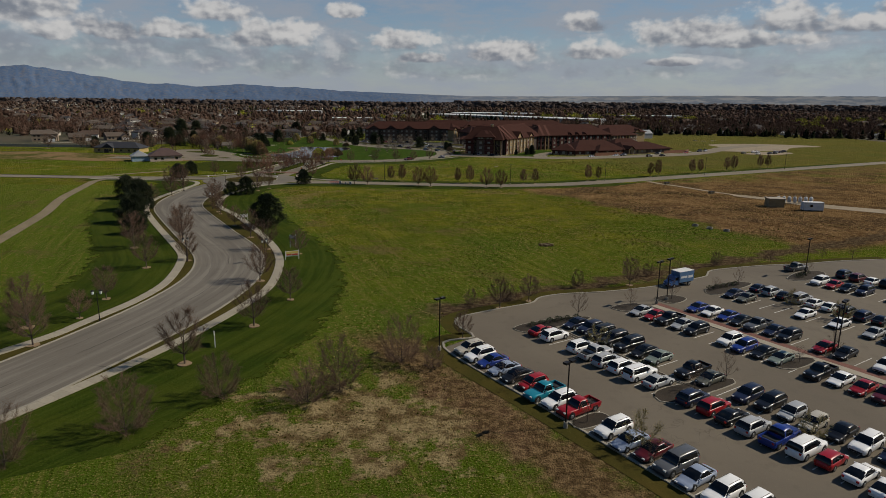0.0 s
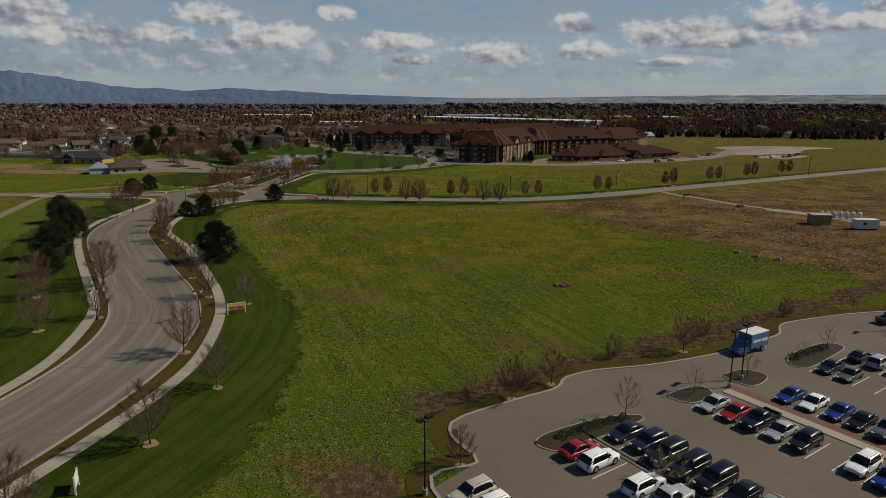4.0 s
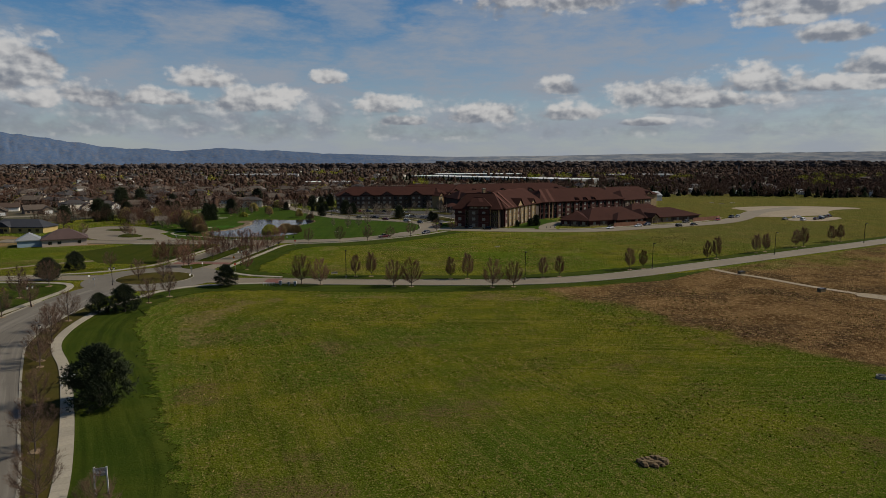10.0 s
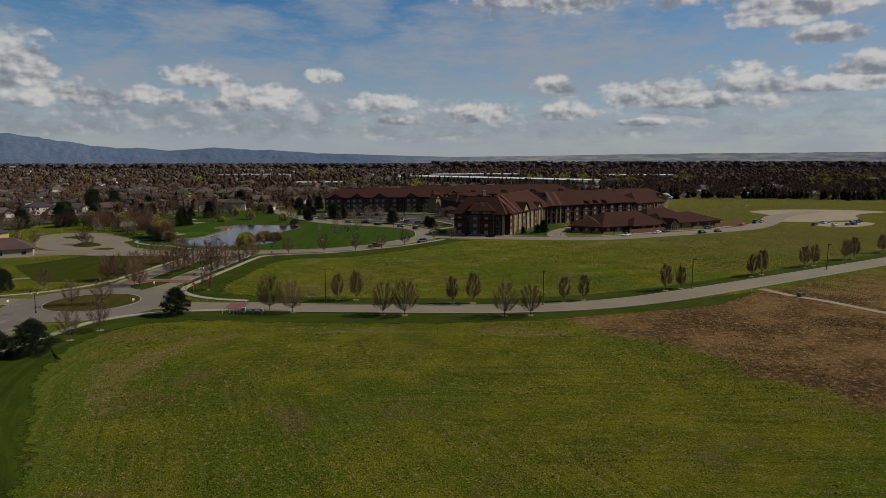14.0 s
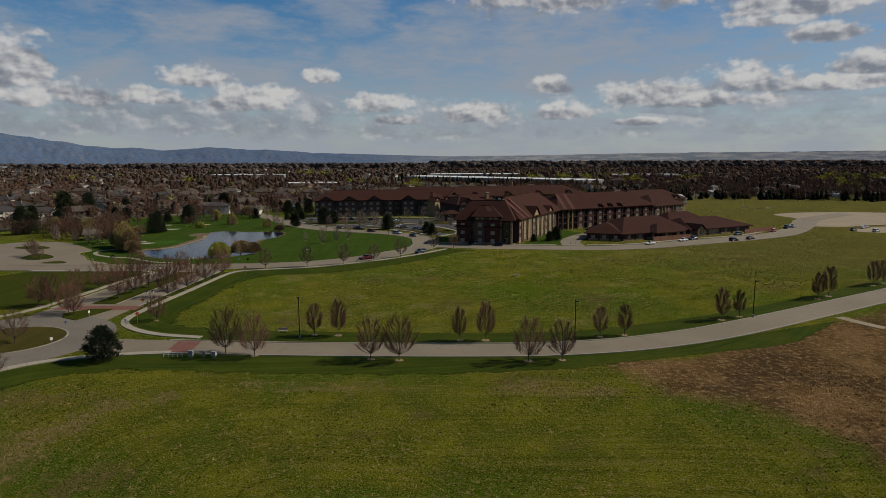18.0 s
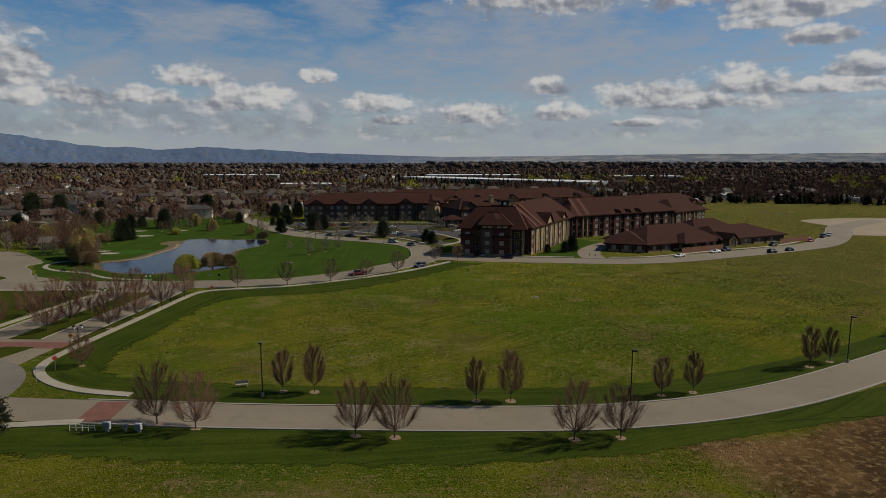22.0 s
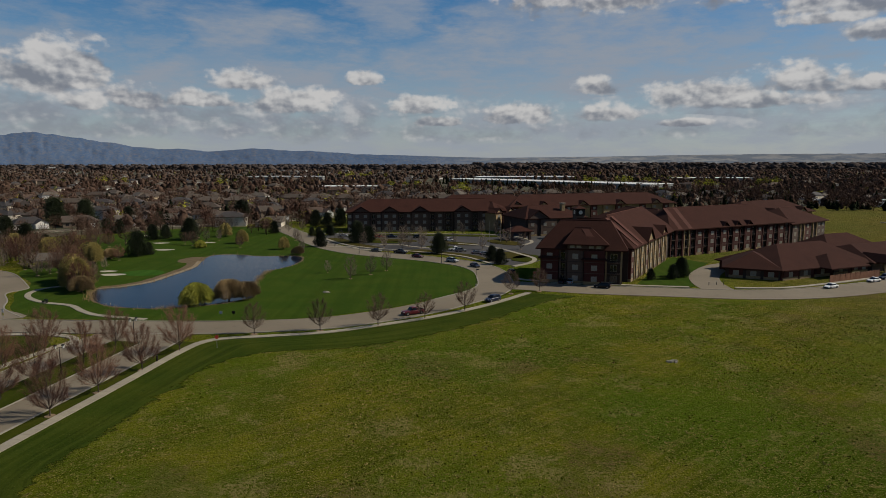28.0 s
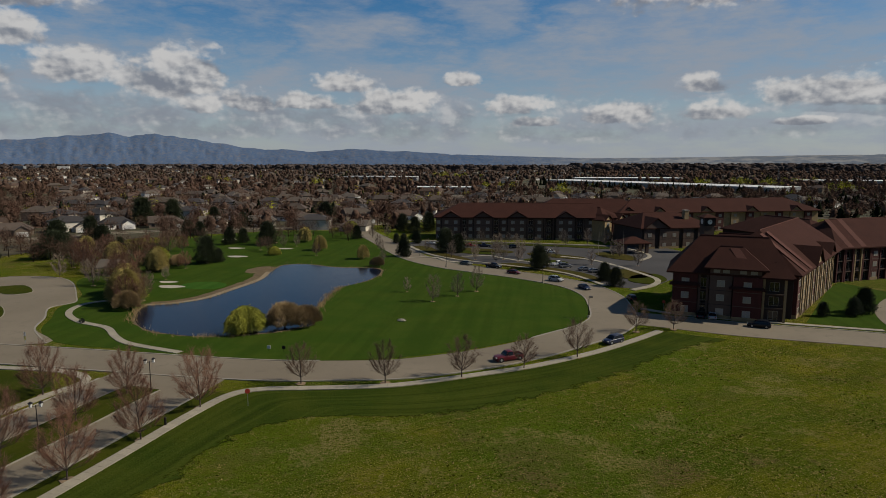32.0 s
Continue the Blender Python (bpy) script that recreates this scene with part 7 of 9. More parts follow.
def hip_roof(parent, x0, y0, x1, y1, z, rise, mat, over=1.0, hip=(1.0, 1.0), label=""):
    """A roof with a fascia; hip 1 gives a full hip at that end, 0 a gable."""
    x0, y0, x1, y1 = x0 - over, y0 - over, x1 + over, y1 + over
    g = Geo()
    lo = [(x0, y0), (x1, y0), (x1, y1), (x0, y1)]
    g.v += [(x, y, z - 0.35) for x, y in lo] + [(x, y, z) for x, y in lo]
    if x1 - x0 >= y1 - y0:
        d, ym = (y1 - y0) / 2, (y0 + y1) / 2
        g.v += [(x0 + d * hip[0], ym, z + rise), (x1 - d * hip[1], ym, z + rise)]
        g.f += [(4, 5, 9, 8), (6, 7, 8, 9), (7, 4, 8), (5, 6, 9)]
    else:
        d, xm = (x1 - x0) / 2, (x0 + x1) / 2
        g.v += [(xm, y0 + d * hip[0], z + rise), (xm, y1 - d * hip[1], z + rise)]
        g.f += [(5, 6, 9, 8), (7, 4, 8, 9), (4, 5, 8), (6, 7, 9)]
    g.f += [(0, 1, 5, 4), (1, 2, 6, 5), (2, 3, 7, 6), (3, 0, 4, 7), (3, 2, 1, 0)]
    ob = part("roof", g, mat, parent, label)
    if z + rise > 12:
        rid = Geo()
        a, b = Vector(g.v[8]), Vector(g.v[9])
        rid.tube(a + Vector((0, 0, 0.05)), b + Vector((0, 0, 0.05)), 0.16, 0.16, 5)
        part("ridge_cap", rid, M_ROOF2, ob)
    return ob


def gable(parent, x0, x1, yf, depth, z, rise, wall, over=0.6):
    """A small gabled roof that faces -y, with its wall triangle."""
    g, xm = Geo(), (x0 + x1) / 2
    xa, xb, ya, yb = x0 - over, x1 + over, yf - over, yf + depth
    k = rise / (xm - xa)
    for za in (0, -0.25):
        g.v += [(xa, ya, z + za), (xm, ya, z + rise + za), (xb, ya, z + za), (xa, yb, z + za), (xm, yb, z + rise + za), (xb, yb, z + za)]
    g.f += [(0, 1, 4, 3), (1, 2, 5, 4), (6, 9, 10, 7), (7, 10, 11, 8), (0, 6, 7, 1), (1, 7, 8, 2), (0, 3, 9, 6), (2, 8, 11, 5), (3, 4, 10, 9), (4, 5, 11, 10)]
    part("gable_roof", g, M_ROOF, parent)
    t = Geo()
    t.loft([[(x0, y, z - 0.3), (x1, y, z - 0.3), (x1, y, z - 0.2 + k * 0.1), (xm, y, z + rise - 0.75), (x0, y, z - 0.2 + k * 0.1)] for y in (yf, yf + 0.3)])
    part("gable_wall", t, wall, parent)


def facade(parent, bays, eave, floors=3, base=0.0):
    """Bays along the front at y = 0: (x0, x1, kind, material, forward). w: wall with windows, b: balconies set back."""
    fh = (eave - 0.5 - base) / floors
    for x0, x1, kind, mat, fwd in bays:
        if kind == "w":
            slab_part("bay", x0, -fwd, base - 0.3, x1, 0.3, eave - 0.3, mat, parent)
            slab_part("plinth", x0 - 0.05, -fwd - 0.06, base - 0.3, x1 + 0.05, 0.2, base + 0.9, M_TANWALL if mat is not M_TANWALL else M_BROWNWALL, parent)
            n = max(1, int((x1 - x0) / 3.7))
            for f in range(floors):
                for i in range(n):
                    window(parent, x0 + (i + 0.5) * (x1 - x0) / n, -fwd - 0.005, base + f * fh + 0.95, 1.7, 1.55)
                if f:
                    slab_part("band", x0 - 0.03, -fwd - 0.04, base + f * fh, x1 + 0.03, -fwd, base + f * fh + 0.16, M_BROWNWALL if mat is not M_BROWNWALL else M_RECESS, parent)
        else:
            for f in range(1, floors + 1):
                z = base + f * fh
                if f < floors:
                    slab_part("balcony", x0, -1.0, z - 0.22, x1, 0.2, z, M_BROWNWALL, parent)
                    rl = part("railing", shared(f"railing|{round(x1 - x0, 1)}", lambda: rail_geo(x1 - x0), M_POST), None, parent)
                    rl.matrix_basis = pose(x0, -0.98, z)
                window(parent, (x0 + x1) / 2, -0.005, base + (f - 1) * fh + 0.45, 2.0, 2.1)
            for x in (x0, x1 - 0.5):
                slab_part("pillar", x, -1.15, base - 0.3, x + 0.5, -0.55, eave - 0.3, mat, parent)


def rail_geo(w):
    g = Geo().box(0, -0.03, 0.95, w, 0.03, 1.02).box(0, -0.03, 0.1, w, 0.03, 0.15)
    for i in range(int(w / 0.3) + 1):
        g.box(i * 0.3, -0.015, 0.15, i * 0.3 + 0.03, 0.015, 0.95)
    return g


def block(name, label, x, y, turn, category="apartment building", z=0.0):
    return thing(name, label, category, at=pose(x, y, z, 0, 0, turn))


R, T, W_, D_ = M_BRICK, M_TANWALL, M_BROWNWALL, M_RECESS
# wing A: front block and long side facing the street
a = block("apartment_building", "three-storey brown and brick apartment block with a maroon hipped roof", 25.5, 429.4, -14)
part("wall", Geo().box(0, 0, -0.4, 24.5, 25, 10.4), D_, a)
facade(a, [(0.2, 5.6, "w", R, 1.4), (5.8, 8.0, "b", W_, 0), (8.2, 13.0, "w", W_, 1.8), (13.2, 19.2, "w", R, 2.4), (19.4, 24.3, "b", T, 0)], 10.5)
hip_roof(a, -0.4, -1.0, 24.9, 15.0, 10.6, 8.0, M_ROOF, 1.0, (0.78, 0.58))
# raised middle of the front with its own hip
slab_part("upper_wall", 8.2, -1.9, 10.2, 19.0, 6.0, 12.1, W_, a)
for x in (9.6, 11.6, 15.2, 17.4):
    slab_part("clerestory_window", x - 0.7, -1.97, 10.9, x + 0.7, -1.905, 11.9, M_BLIND, a)
hip_roof(a, 7.6, -2.4, 19.6, 8.0, 12.2, 4.4, M_ROOF, 0.8, (0.55, 0.9))
hip_roof(a, 3.0, 9.0, 24.6, 27, 10.55, 7.6, M_ROOF, 0.8, (0.8, 0.4))
hip_roof(a, 19.2, -1.4, 24.6, 7, 10.5, 3.0, M_ROOF, 0.8, (1, 1))
for x0, x1, yf in ((-0.6, 6.2, -2.3), (12.3, 19.9, -3.2)):
    part("porch_roof", Geo().loft([[(x0, yf, 7.4), (x1, yf, 7.4), (x1, 0, 7.4), (x0, 0, 7.4)], [(x0, yf, 7.65), (x1, yf, 7.65), (x1, 0, 7.65), (x0, 0, 7.65)], [(x0 + 2.0, -0.5, 9.0), (x1 - 2.0, -0.5, 9.0), (x1 - 2.0, 0, 9.0), (x0 + 2.0, 0, 9.0)]]), M_ROOF, a)
# added strip: sunlight on a roof plane, given as a paler colour
part("roof_band", Geo().loft([[(14.6, -2.0, 12.75), (16.9, -2.0, 12.75), (16.9, -2.0, 12.95), (14.6, -2.0, 12.95)], [(12.2, 2.2, 16.15), (14.2, 2.2, 16.15), (14.2, 2.2, 16.35), (12.2, 2.2, 16.35)]]), M_ROOF2, a, "added raised strip painted paler as a sunlit roof plane")
for i in range(3):
    window(a, -0.005, 5 + i * 4.5, 1.0, 1.7, 1.5, -90)
    window(a, -0.005, 5 + i * 4.5, 4.1, 1.7, 1.5, -90)
b = block("apartment_wing", "long three-storey apartment wing with tan stone bays and a maroon roof", 52, 427.6, 59.2)
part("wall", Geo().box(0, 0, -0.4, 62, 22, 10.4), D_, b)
bays, x = [], 0.4
for i in range(9):
    bays += [(x, x + 3.0, "w", T if i % 3 else R, 0.9), (x + 3.2, x + 6.0, "b", T, 0)]
    x += 6.2
facade(b, bays[:16], 10.5)
hip_roof(b, 0, -0.8, 62, 22, 10.6, 8.6, M_ROOF, 1.1, (1, 0.3))
gable(b, 17, 26, -1.6, 9, 10.7, 4.4, T)
gable(b, 40, 48, -1.2, 8, 10.7, 3.2, T)
# two added strips whose paler colour stands for sunlit hips
for x0, ln in ((3.5, 12), (9.5, 14)):
    g = Geo()
    yA, zA, yB, zB = -1.7, 10.65, 9.3, 18.55
    g.loft([[(x0, yA, zA), (x0 + 2.6, yA, zA), (x0 + 2.6, yA, zA + 0.28), (x0, yA, zA + 0.28)], [(x0 + ln * 0.2, yB, zB), (x0 + 2.6 + ln * 0.2, yB, zB), (x0 + 2.6 + ln * 0.2, yB, zB + 0.28), (x0 + ln * 0.2, yB, zB + 0.28)]])
    part("roof_band", g, M_ROOF2, b, "added raised strip painted paler as a sunlit roof plane")

# wing B behind the lawn
c = block("apartment_wing", "three-storey brick apartment wing with dark balconies and a maroon roof", 82, 478.5, 28)
part("wall", Geo().box(0, 0, -0.4, 74, 24, 10.4), D_, c)
bays, x = [], 0.3
for i in range(10):
    bays += [(x, x + 3.2, "w", R, 1.0), (x + 3.4, x + 7.0, "b", T if i < 1 else R, 0)] if i > 1 else [(x, x + 3.2, "b", T if i else R, 0), (x + 3.4, x + 7.0, "b", R, 0)]
    x += 7.3
facade(c, bays, 10.4)
hip_roof(c, 0, -0.8, 74, 24, 10.6, 7.4, M_ROOF, 1.1, (0.9, 0.9))
for xg in (29.5, 36.8, 44.1):
    gable(c, xg, xg + 3.2, -1.2, 7, 10.7, 1.9, R)
# added pale strips again, sunlight put into their colour
for x0 in (4, 9.5):
    g = Geo()
    g.loft([[(x0, -1.6, 10.55), (x0 + 2.2, -1.6, 10.55), (x0 + 2.2, -1.6, 10.8), (x0, -1.6, 10.8)], [(x0 + 5, 11.6, 17.75), (x0 + 7.2, 11.6, 17.75), (x0 + 7.2, 11.6, 18.0), (x0 + 5, 11.6, 18.0)]])
    part("roof_band", g, M_ROOF2, c)
d = block("apartment_wing", "lower end of the apartment wing with brown siding and maroon roof", 148, 514, 36)
part("wall", Geo().box(0, 0, -0.4, 34, 22, 9.4), W_, d)
facade(d, [(2, 7, "w", W_, 0.6), (8, 12, "b", T, 0), (13, 19, "w", R, 0.6), (20, 24, "b", T, 0), (25, 33, "w", W_, 0.6)], 9.4)
hip_roof(d, 0, -0.6, 34, 22, 9.5, 6.0, M_ROOF, 1.0, (1, 1))

# wing C: long wing at the back of the visitors' car park
e = block("apartment_wing", "long three-storey brown apartment wing with four gables and a maroon roof", -55, 565, 7)
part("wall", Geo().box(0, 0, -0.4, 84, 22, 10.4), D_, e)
bays = [(0.2, 2.4, "w", W_, 0.8)]
for x0 in (3.0, 18.0, 34.0, 56.5):
    bays += [(x0, x0 + 8.6, "w", W_, 1.3)]
bays += [(12.2, 15.0, "b", W_, 0), (15.2, 17.6, "w", W_, 0.5), (27.0, 30.0, "b", W_, 0), (30.4, 33.6, "w", W_, 0.5), (43.0, 46.4, "b", W_, 0), (46.8, 50.6, "w", W_, 0.5), (51.0, 55.4, "b", W_, 0), (65.6, 69.6, "b", W_, 0), (70, 75, "w", W_, 0.5), (75.4, 78.6, "b", W_, 0), (79, 83.8, "w", W_, 0.6)]
facade(e, bays, 10.4)
hip_roof(e, 0, -0.8, 84, 22, 10.6, 6.0, M_ROOF, 1.0, (1, 0.8))
for x0 in (3.0, 18.0, 34.0, 56.5):
    gable(e, x0, x0 + 8.6, -1.4, 9, 10.6, 2.9, W_)
f_ = block("apartment_wing", "tan end bays of the apartment wing in sunlight", 22.5, 569, 48)
part("wall", Geo().box(0, 0, -0.4, 16, 20, 9.8), T, f_)
facade(f_, [(0.3, 5.5, "w", T, 0.5), (6, 10, "w", R, 0.9), (10.5, 15.6, "w", T, 0.5)], 9.8)
hip_roof(f_, 0, 0, 16, 20, 9.9, 5.0, M_ROOF, 1.0)
gable(f_, 0.3, 5.5, -0.7, 8, 9.9, 2.4, T)
gable(f_, 10.5, 15.6, -0.7, 8, 9.9, 2.4, T)
# rear wings, of which mostly the roofs show
for x, y, tn, ln, dp, ev, rs in ((34, 606, 20, 118, 24, 10.5, 6.2), (-10, 604, 7, 60, 22, 10.5, 6.4), (112, 531, 118, 44, 22, 8.2, 6.2), (150, 560, 30, 60, 22, 9.5, 6.0)):
    h = block("apartment_wing", "rear apartment wing with tan gables under a broad maroon roof", x, y, tn)
    part("wall", Geo().box(0, 0, -0.4, ln, dp, ev - 0.2), T if tn < 90 else D_, h)
    facade(h, [(i * 9.0 + 1, i * 9.0 + 5.5, "w", T if i % 2 else R, 0.8) for i in range(int(ln / 9))], ev)
    hip_roof(h, 0, -0.6, ln, dp, ev, rs, M_ROOF, 1.0, (1, 1))
    for i in range(1, int(ln / 27) + 1):
        gable(h, i * 27 - 8, i * 27 - 1.5, -1.0, 9, ev, 2.8, T)

# lobby with clock tower
k = block("lobby_building", "gabled lobby building with dark timber front and maroon roof", 36, 546, 20, "building")
part("wall", Geo().box(0, 0, -0.4, 34, 26, 8.6), D_, k)
facade(k, [(1, 6, "w", W_, 0.5), (8, 17, "w", W_, 0.7), (19, 24, "w", W_, 0.5), (26, 33, "w", W_, 0.5)], 8.6, 2)
hip_roof(k, 0, 0, 34, 26, 8.8, 5.6, M_ROOF, 1.0, (0.6, 0.8))
gable(k, 1, 12, -1.0, 12, 8.9, 4.2, W_)
tw = block("clock_tower", "square dark clock tower with pale dials and a maroon cap", 60.5, 540, 12, "clock tower")
part("shaft", Geo().box(-2.0, -2.0, -0.3, 2.0, 2.0, 13.4), W_, tw)
part("belfry", Geo().box(-2.2, -2.2, 11.0, 2.2, 2.2, 14.2), M_POST, tw)
for tn in range(4):
    q = pose(0, 0, 0, 0, 0, 90 * tn)
    g = Geo().tube(q @ Vector((0, -2.2, 12.6)), q @ Vector((0, -2.27, 12.6)), 0.95, 0.95, 20)
    dl = part("dial", g, M_FACE, tw, "round pale clock dial")
    for aa, ln in ((2.6, 0.5), (0.4, 0.75)):
        part("pointer", Geo().tube(q @ Vector((0, -2.29, 12.6)), q @ Vector((math.sin(aa) * ln, -2.29, 12.6 + math.cos(aa) * ln)), 0.05, 0.03, 4), M_POST, dl)
part("cap", Geo().loft([[(s * q, t_ * q, z) for s, t_ in ((-1, -1), (1, -1), (1, 1), (-1, 1))] for q, z in ((3.1, 14.2), (3.1, 14.45), (0.1, 15.8))]), M_ROOF, tw)
ch = block("chimney", "tan stone chimney above the lobby roof", 56.5, 561, 20, "chimney")
part("shaft", Geo().box(-1.0, -1.0, -0.3, 1.0, 1.0, 15.4), T, ch)
part("coping", Geo().box(-1.2, -1.2, 15.4, 1.2, 1.2, 15.7), M_KERB, ch)
pc = block("porte_cochere", "open entrance canopy with maroon roof on heavy pillars", 27, 529, 14, "canopy")
for px in (0.6, 9.4):
    for py in (0.6, 7.4):
        part("pillar", Geo().box(px - 0.6, py - 0.6, -0.1, px + 0.6, py + 0.6, 4.2), W_, pc)
hip_roof(pc, 0, 0, 10, 8, 4.4, 2.2, M_ROOF, 1.0)
for x in (16.5, 21.5, 26):
    fp = thing("flagpole", "slender pale flagpole in the car park island", "flagpole", "flagpoles", at=pose(x, 522 + x * 0.1, 0.1))
    part("pole", Geo().tube((0, 0, -0.1), (0, 0, 9.2), 0.09, 0.05, 6), M_TRIMW, fp)
    part("finial", Geo().tube((0, 0, 9.2), (0, 0, 9.4), 0.1, 0.02, 6), M_TRIMW, fp)

# single-storey clubhouse
m_ = block("clubhouse", "single-storey dark brick clubhouse under broad maroon hipped roofs", 100.5, 430.0, 24, "clubhouse")
part("wall", Geo().box(0, 0, -0.3, 42, 24, 3.2), R, m_)
facade(m_, [(0.5, 7, "w", R, 0.3), (8, 13, "w", W_, 0.3), (15, 22, "w", R, 0.3), (24, 31, "w", W_, 0.3), (33, 41, "w", R, 0.3)], 3.5, 1)
hip_roof(m_, 0, 0, 42, 24, 3.3, 6.2, M_ROOF, 1.2, (1, 0.7))
hip_roof(m_, 17, -4, 34, 8, 3.35, 3.6, M_ROOF, 1.0, (1, 1))
n_ = block("clubhouse_annex", "clubhouse annex with tan porch gable and maroon roof", 139, 445.5, 25, "clubhouse")
part("wall", Geo().box(0, 0, -0.3, 44, 24, 3.2), W_, n_)
facade(n_, [(6, 11, "w", T, 0.4), (13, 20, "w", T, 0.3), (22, 29, "w", W_, 0.3), (31, 38, "w", W_, 0.3)], 3.5, 1)
hip_roof(n_, 0, 0, 44, 24, 3.3, 4.4, M_ROOF, 1.2, (0.6, 1))
part("flat_roof", Geo().box(-2, 17, 2.9, 8, 25, 5.4), M_WHITE, n_, "white flat roof section")
gable(n_, 1.0, 6.0, -3.6, 9, 3.6, 2.4, T)
for x in (1.3, 5.3):
    part("porch_post", Geo().box(x, -3.5, -0.1, x + 0.45, -3.05, 3.5), T, n_)
hip_roof(n_, 8, 20, 40, 38, 3.4, 5.6, M_ROOF, 1.0, (1, 1))
o_ = block("clubhouse_end", "low hipped end pavilion of the clubhouse", 86, 436.5, -24, "clubhouse")
part("wall", Geo().box(0, 0, -0.3, 15.5, 16, 3.2), D_, o_)
facade(o_, [(1, 5, "w", R, 0.3), (6, 10, "w", W_, 0.3), (11, 15, "w", R, 0.3)], 3.5, 1)
hip_roof(o_, 0, 0, 15.5, 18, 3.3, 4.4, M_ROOF, 1.2)


def board_fence(x0, y0, x1, y1, h):
    ln = math.hypot(x1 - x0, y1 - y0)
    t = thing("cedar_fence", "tall red-brown cedar board fence by the clubhouse", "fence", "cedar fences", at=pose(x0, y0, 0, 0, 0, math.degrees(math.atan2(y1 - y0, x1 - x0))))
    n = int(ln / 2.4)
    for i in range(n + 1):
        slab_part("post", i * ln / n - 0.1, -0.1, -0.1, i * ln / n + 0.1, 0.1, h + 0.15, M_CEDAR, t)
    for i in range(n * 6):
        slab_part("board", i * ln / (n * 6) + 0.02, -0.05, 0.05, (i + 1) * ln / (n * 6) - 0.02, 0.0, h, M_CEDAR, t)
    for z in (0.4, h - 0.4):
        part("rail", Geo().box(0, 0.0, z, ln, 0.06, z + 0.1), M_CEDAR, t)


board_fence(113.5, 426.6, 135.5, 436.8, 2.3)
board_fence(170.5, 453.4, 191, 464.8, 2.3)
board_fence(191, 464.8, 195, 470, 2.3)
bn = block("grey_barn", "grey metal barn by the far field", 206, 640, 20, "barn")
part("wall", Geo().box(0, 0, -0.3, 26, 12, 5), M_GREY, bn)
hip_roof(bn, 0, 0, 26, 12, 5.1, 3.4, M_GREY, 0.4, (0, 0))


# ======== houses ========
HOUSE_WALLS = [material(f"house_wall_{i}", c, 0.85, vary=0.15, scale=1.0) for i, c in enumerate(((0.42, 0.33, 0.215), (0.20, 0.155, 0.115), (0.66, 0.60, 0.50), (0.26, 0.20, 0.14), (0.86, 0.82, 0.74)))]
HOUSE_ROOFS = [material(f"house_roof_{i}", c, 0.9, vary=0.25, scale=0.8, per_object=0.2) for i, c in enumerate(((0.088, 0.066, 0.050), (0.110, 0.085, 0.064), (0.052, 0.046, 0.044), (0.092, 0.058, 0.040), (0.125, 0.103, 0.080)))]


LOOKS = (0, 4, 2, 3, 4, 1, 2)


def house(i, label):
    """A suburban house: body, garage, hipped and gabled roofs, windows, doors."""
    r = random.Random(100 + i)
    t = thing("house", label, "house", "suburban houses")
    wm, rm = HOUSE_WALLS[LOOKS[i]], HOUSE_ROOFS[(i * 2) % 5]
    ln, dp, ev = r.uniform(14, 18), r.uniform(9.5, 12), 3.0 if i % 3 else 5.6
    part("wall", Geo().box(-ln / 2, -dp / 2, -0.4, ln / 2, dp / 2, ev), wm, t)
    hip_roof(t, -ln / 2, -dp / 2, ln / 2, dp / 2, ev + 0.05, r.uniform(2.6, 3.4), rm, 0.5, (r.choice((0, 0.9)), 0.9))
    gx, gw = ln / 2 - 4.0, 6.4
    part("garage", Geo().box(gx - gw / 2, -dp / 2 - 4.5, -0.4, gx + gw / 2, -dp / 2 + 0.3, 2.8), wm, t)
    g = Geo()
    xa, xb, ya, yb, z = gx - gw / 2 - 0.4, gx + gw / 2 + 0.4, -dp / 2 - 4.9, 0.0, 2.85
    g.v += [(xa, ya, z), (gx, ya, z + 2.3), (xb, ya, z), (xa, yb, z), (gx, yb, z + 2.3), (xb, yb, z), (xa, ya, z - 0.2), (gx, ya, z + 2.05), (xb, ya, z - 0.2)]
    g.f += [(0, 1, 4, 3), (1, 2, 5, 4), (0, 6, 7, 1), (1, 7, 8, 2)]
    part("garage_roof", g, rm, t)
    part("gable_wall", Geo().loft([[(gx - gw / 2, y, 2.75), (gx + gw / 2, y, 2.75), (gx, y, 4.9)] for y in (-dp / 2 - 4.45, -dp / 2 - 4.2)]), wm, t)
    slab_part("garage_door", gx - 2.4, -dp / 2 - 4.56, 0.0, gx + 2.4, -dp / 2 - 4.505, 2.2, M_WHITE, t)
    slab_part("door", -1.0, -dp / 2 - 0.06, 0.0, 0.0, -dp / 2 - 0.005, 2.1, M_RECESS, t)
    for x in (-ln / 2 + 2.2, -ln / 2 + 5.0):
        slab_part("window", x - 0.8, -dp / 2 - 0.05, 0.9, x + 0.8, -dp / 2 - 0.005, 2.2, M_GLASS, t)
        if ev > 4:
            slab_part("window", x - 0.8, -dp / 2 - 0.05, 3.7, x + 0.8, -dp / 2 - 0.005, 4.9, M_GLASS, t)
    slab_part("chimney", -ln / 4, 0.5, ev, -ln / 4 + 0.8, 1.3, ev + 3.6, HOUSE_WALLS[3], t)
    return t


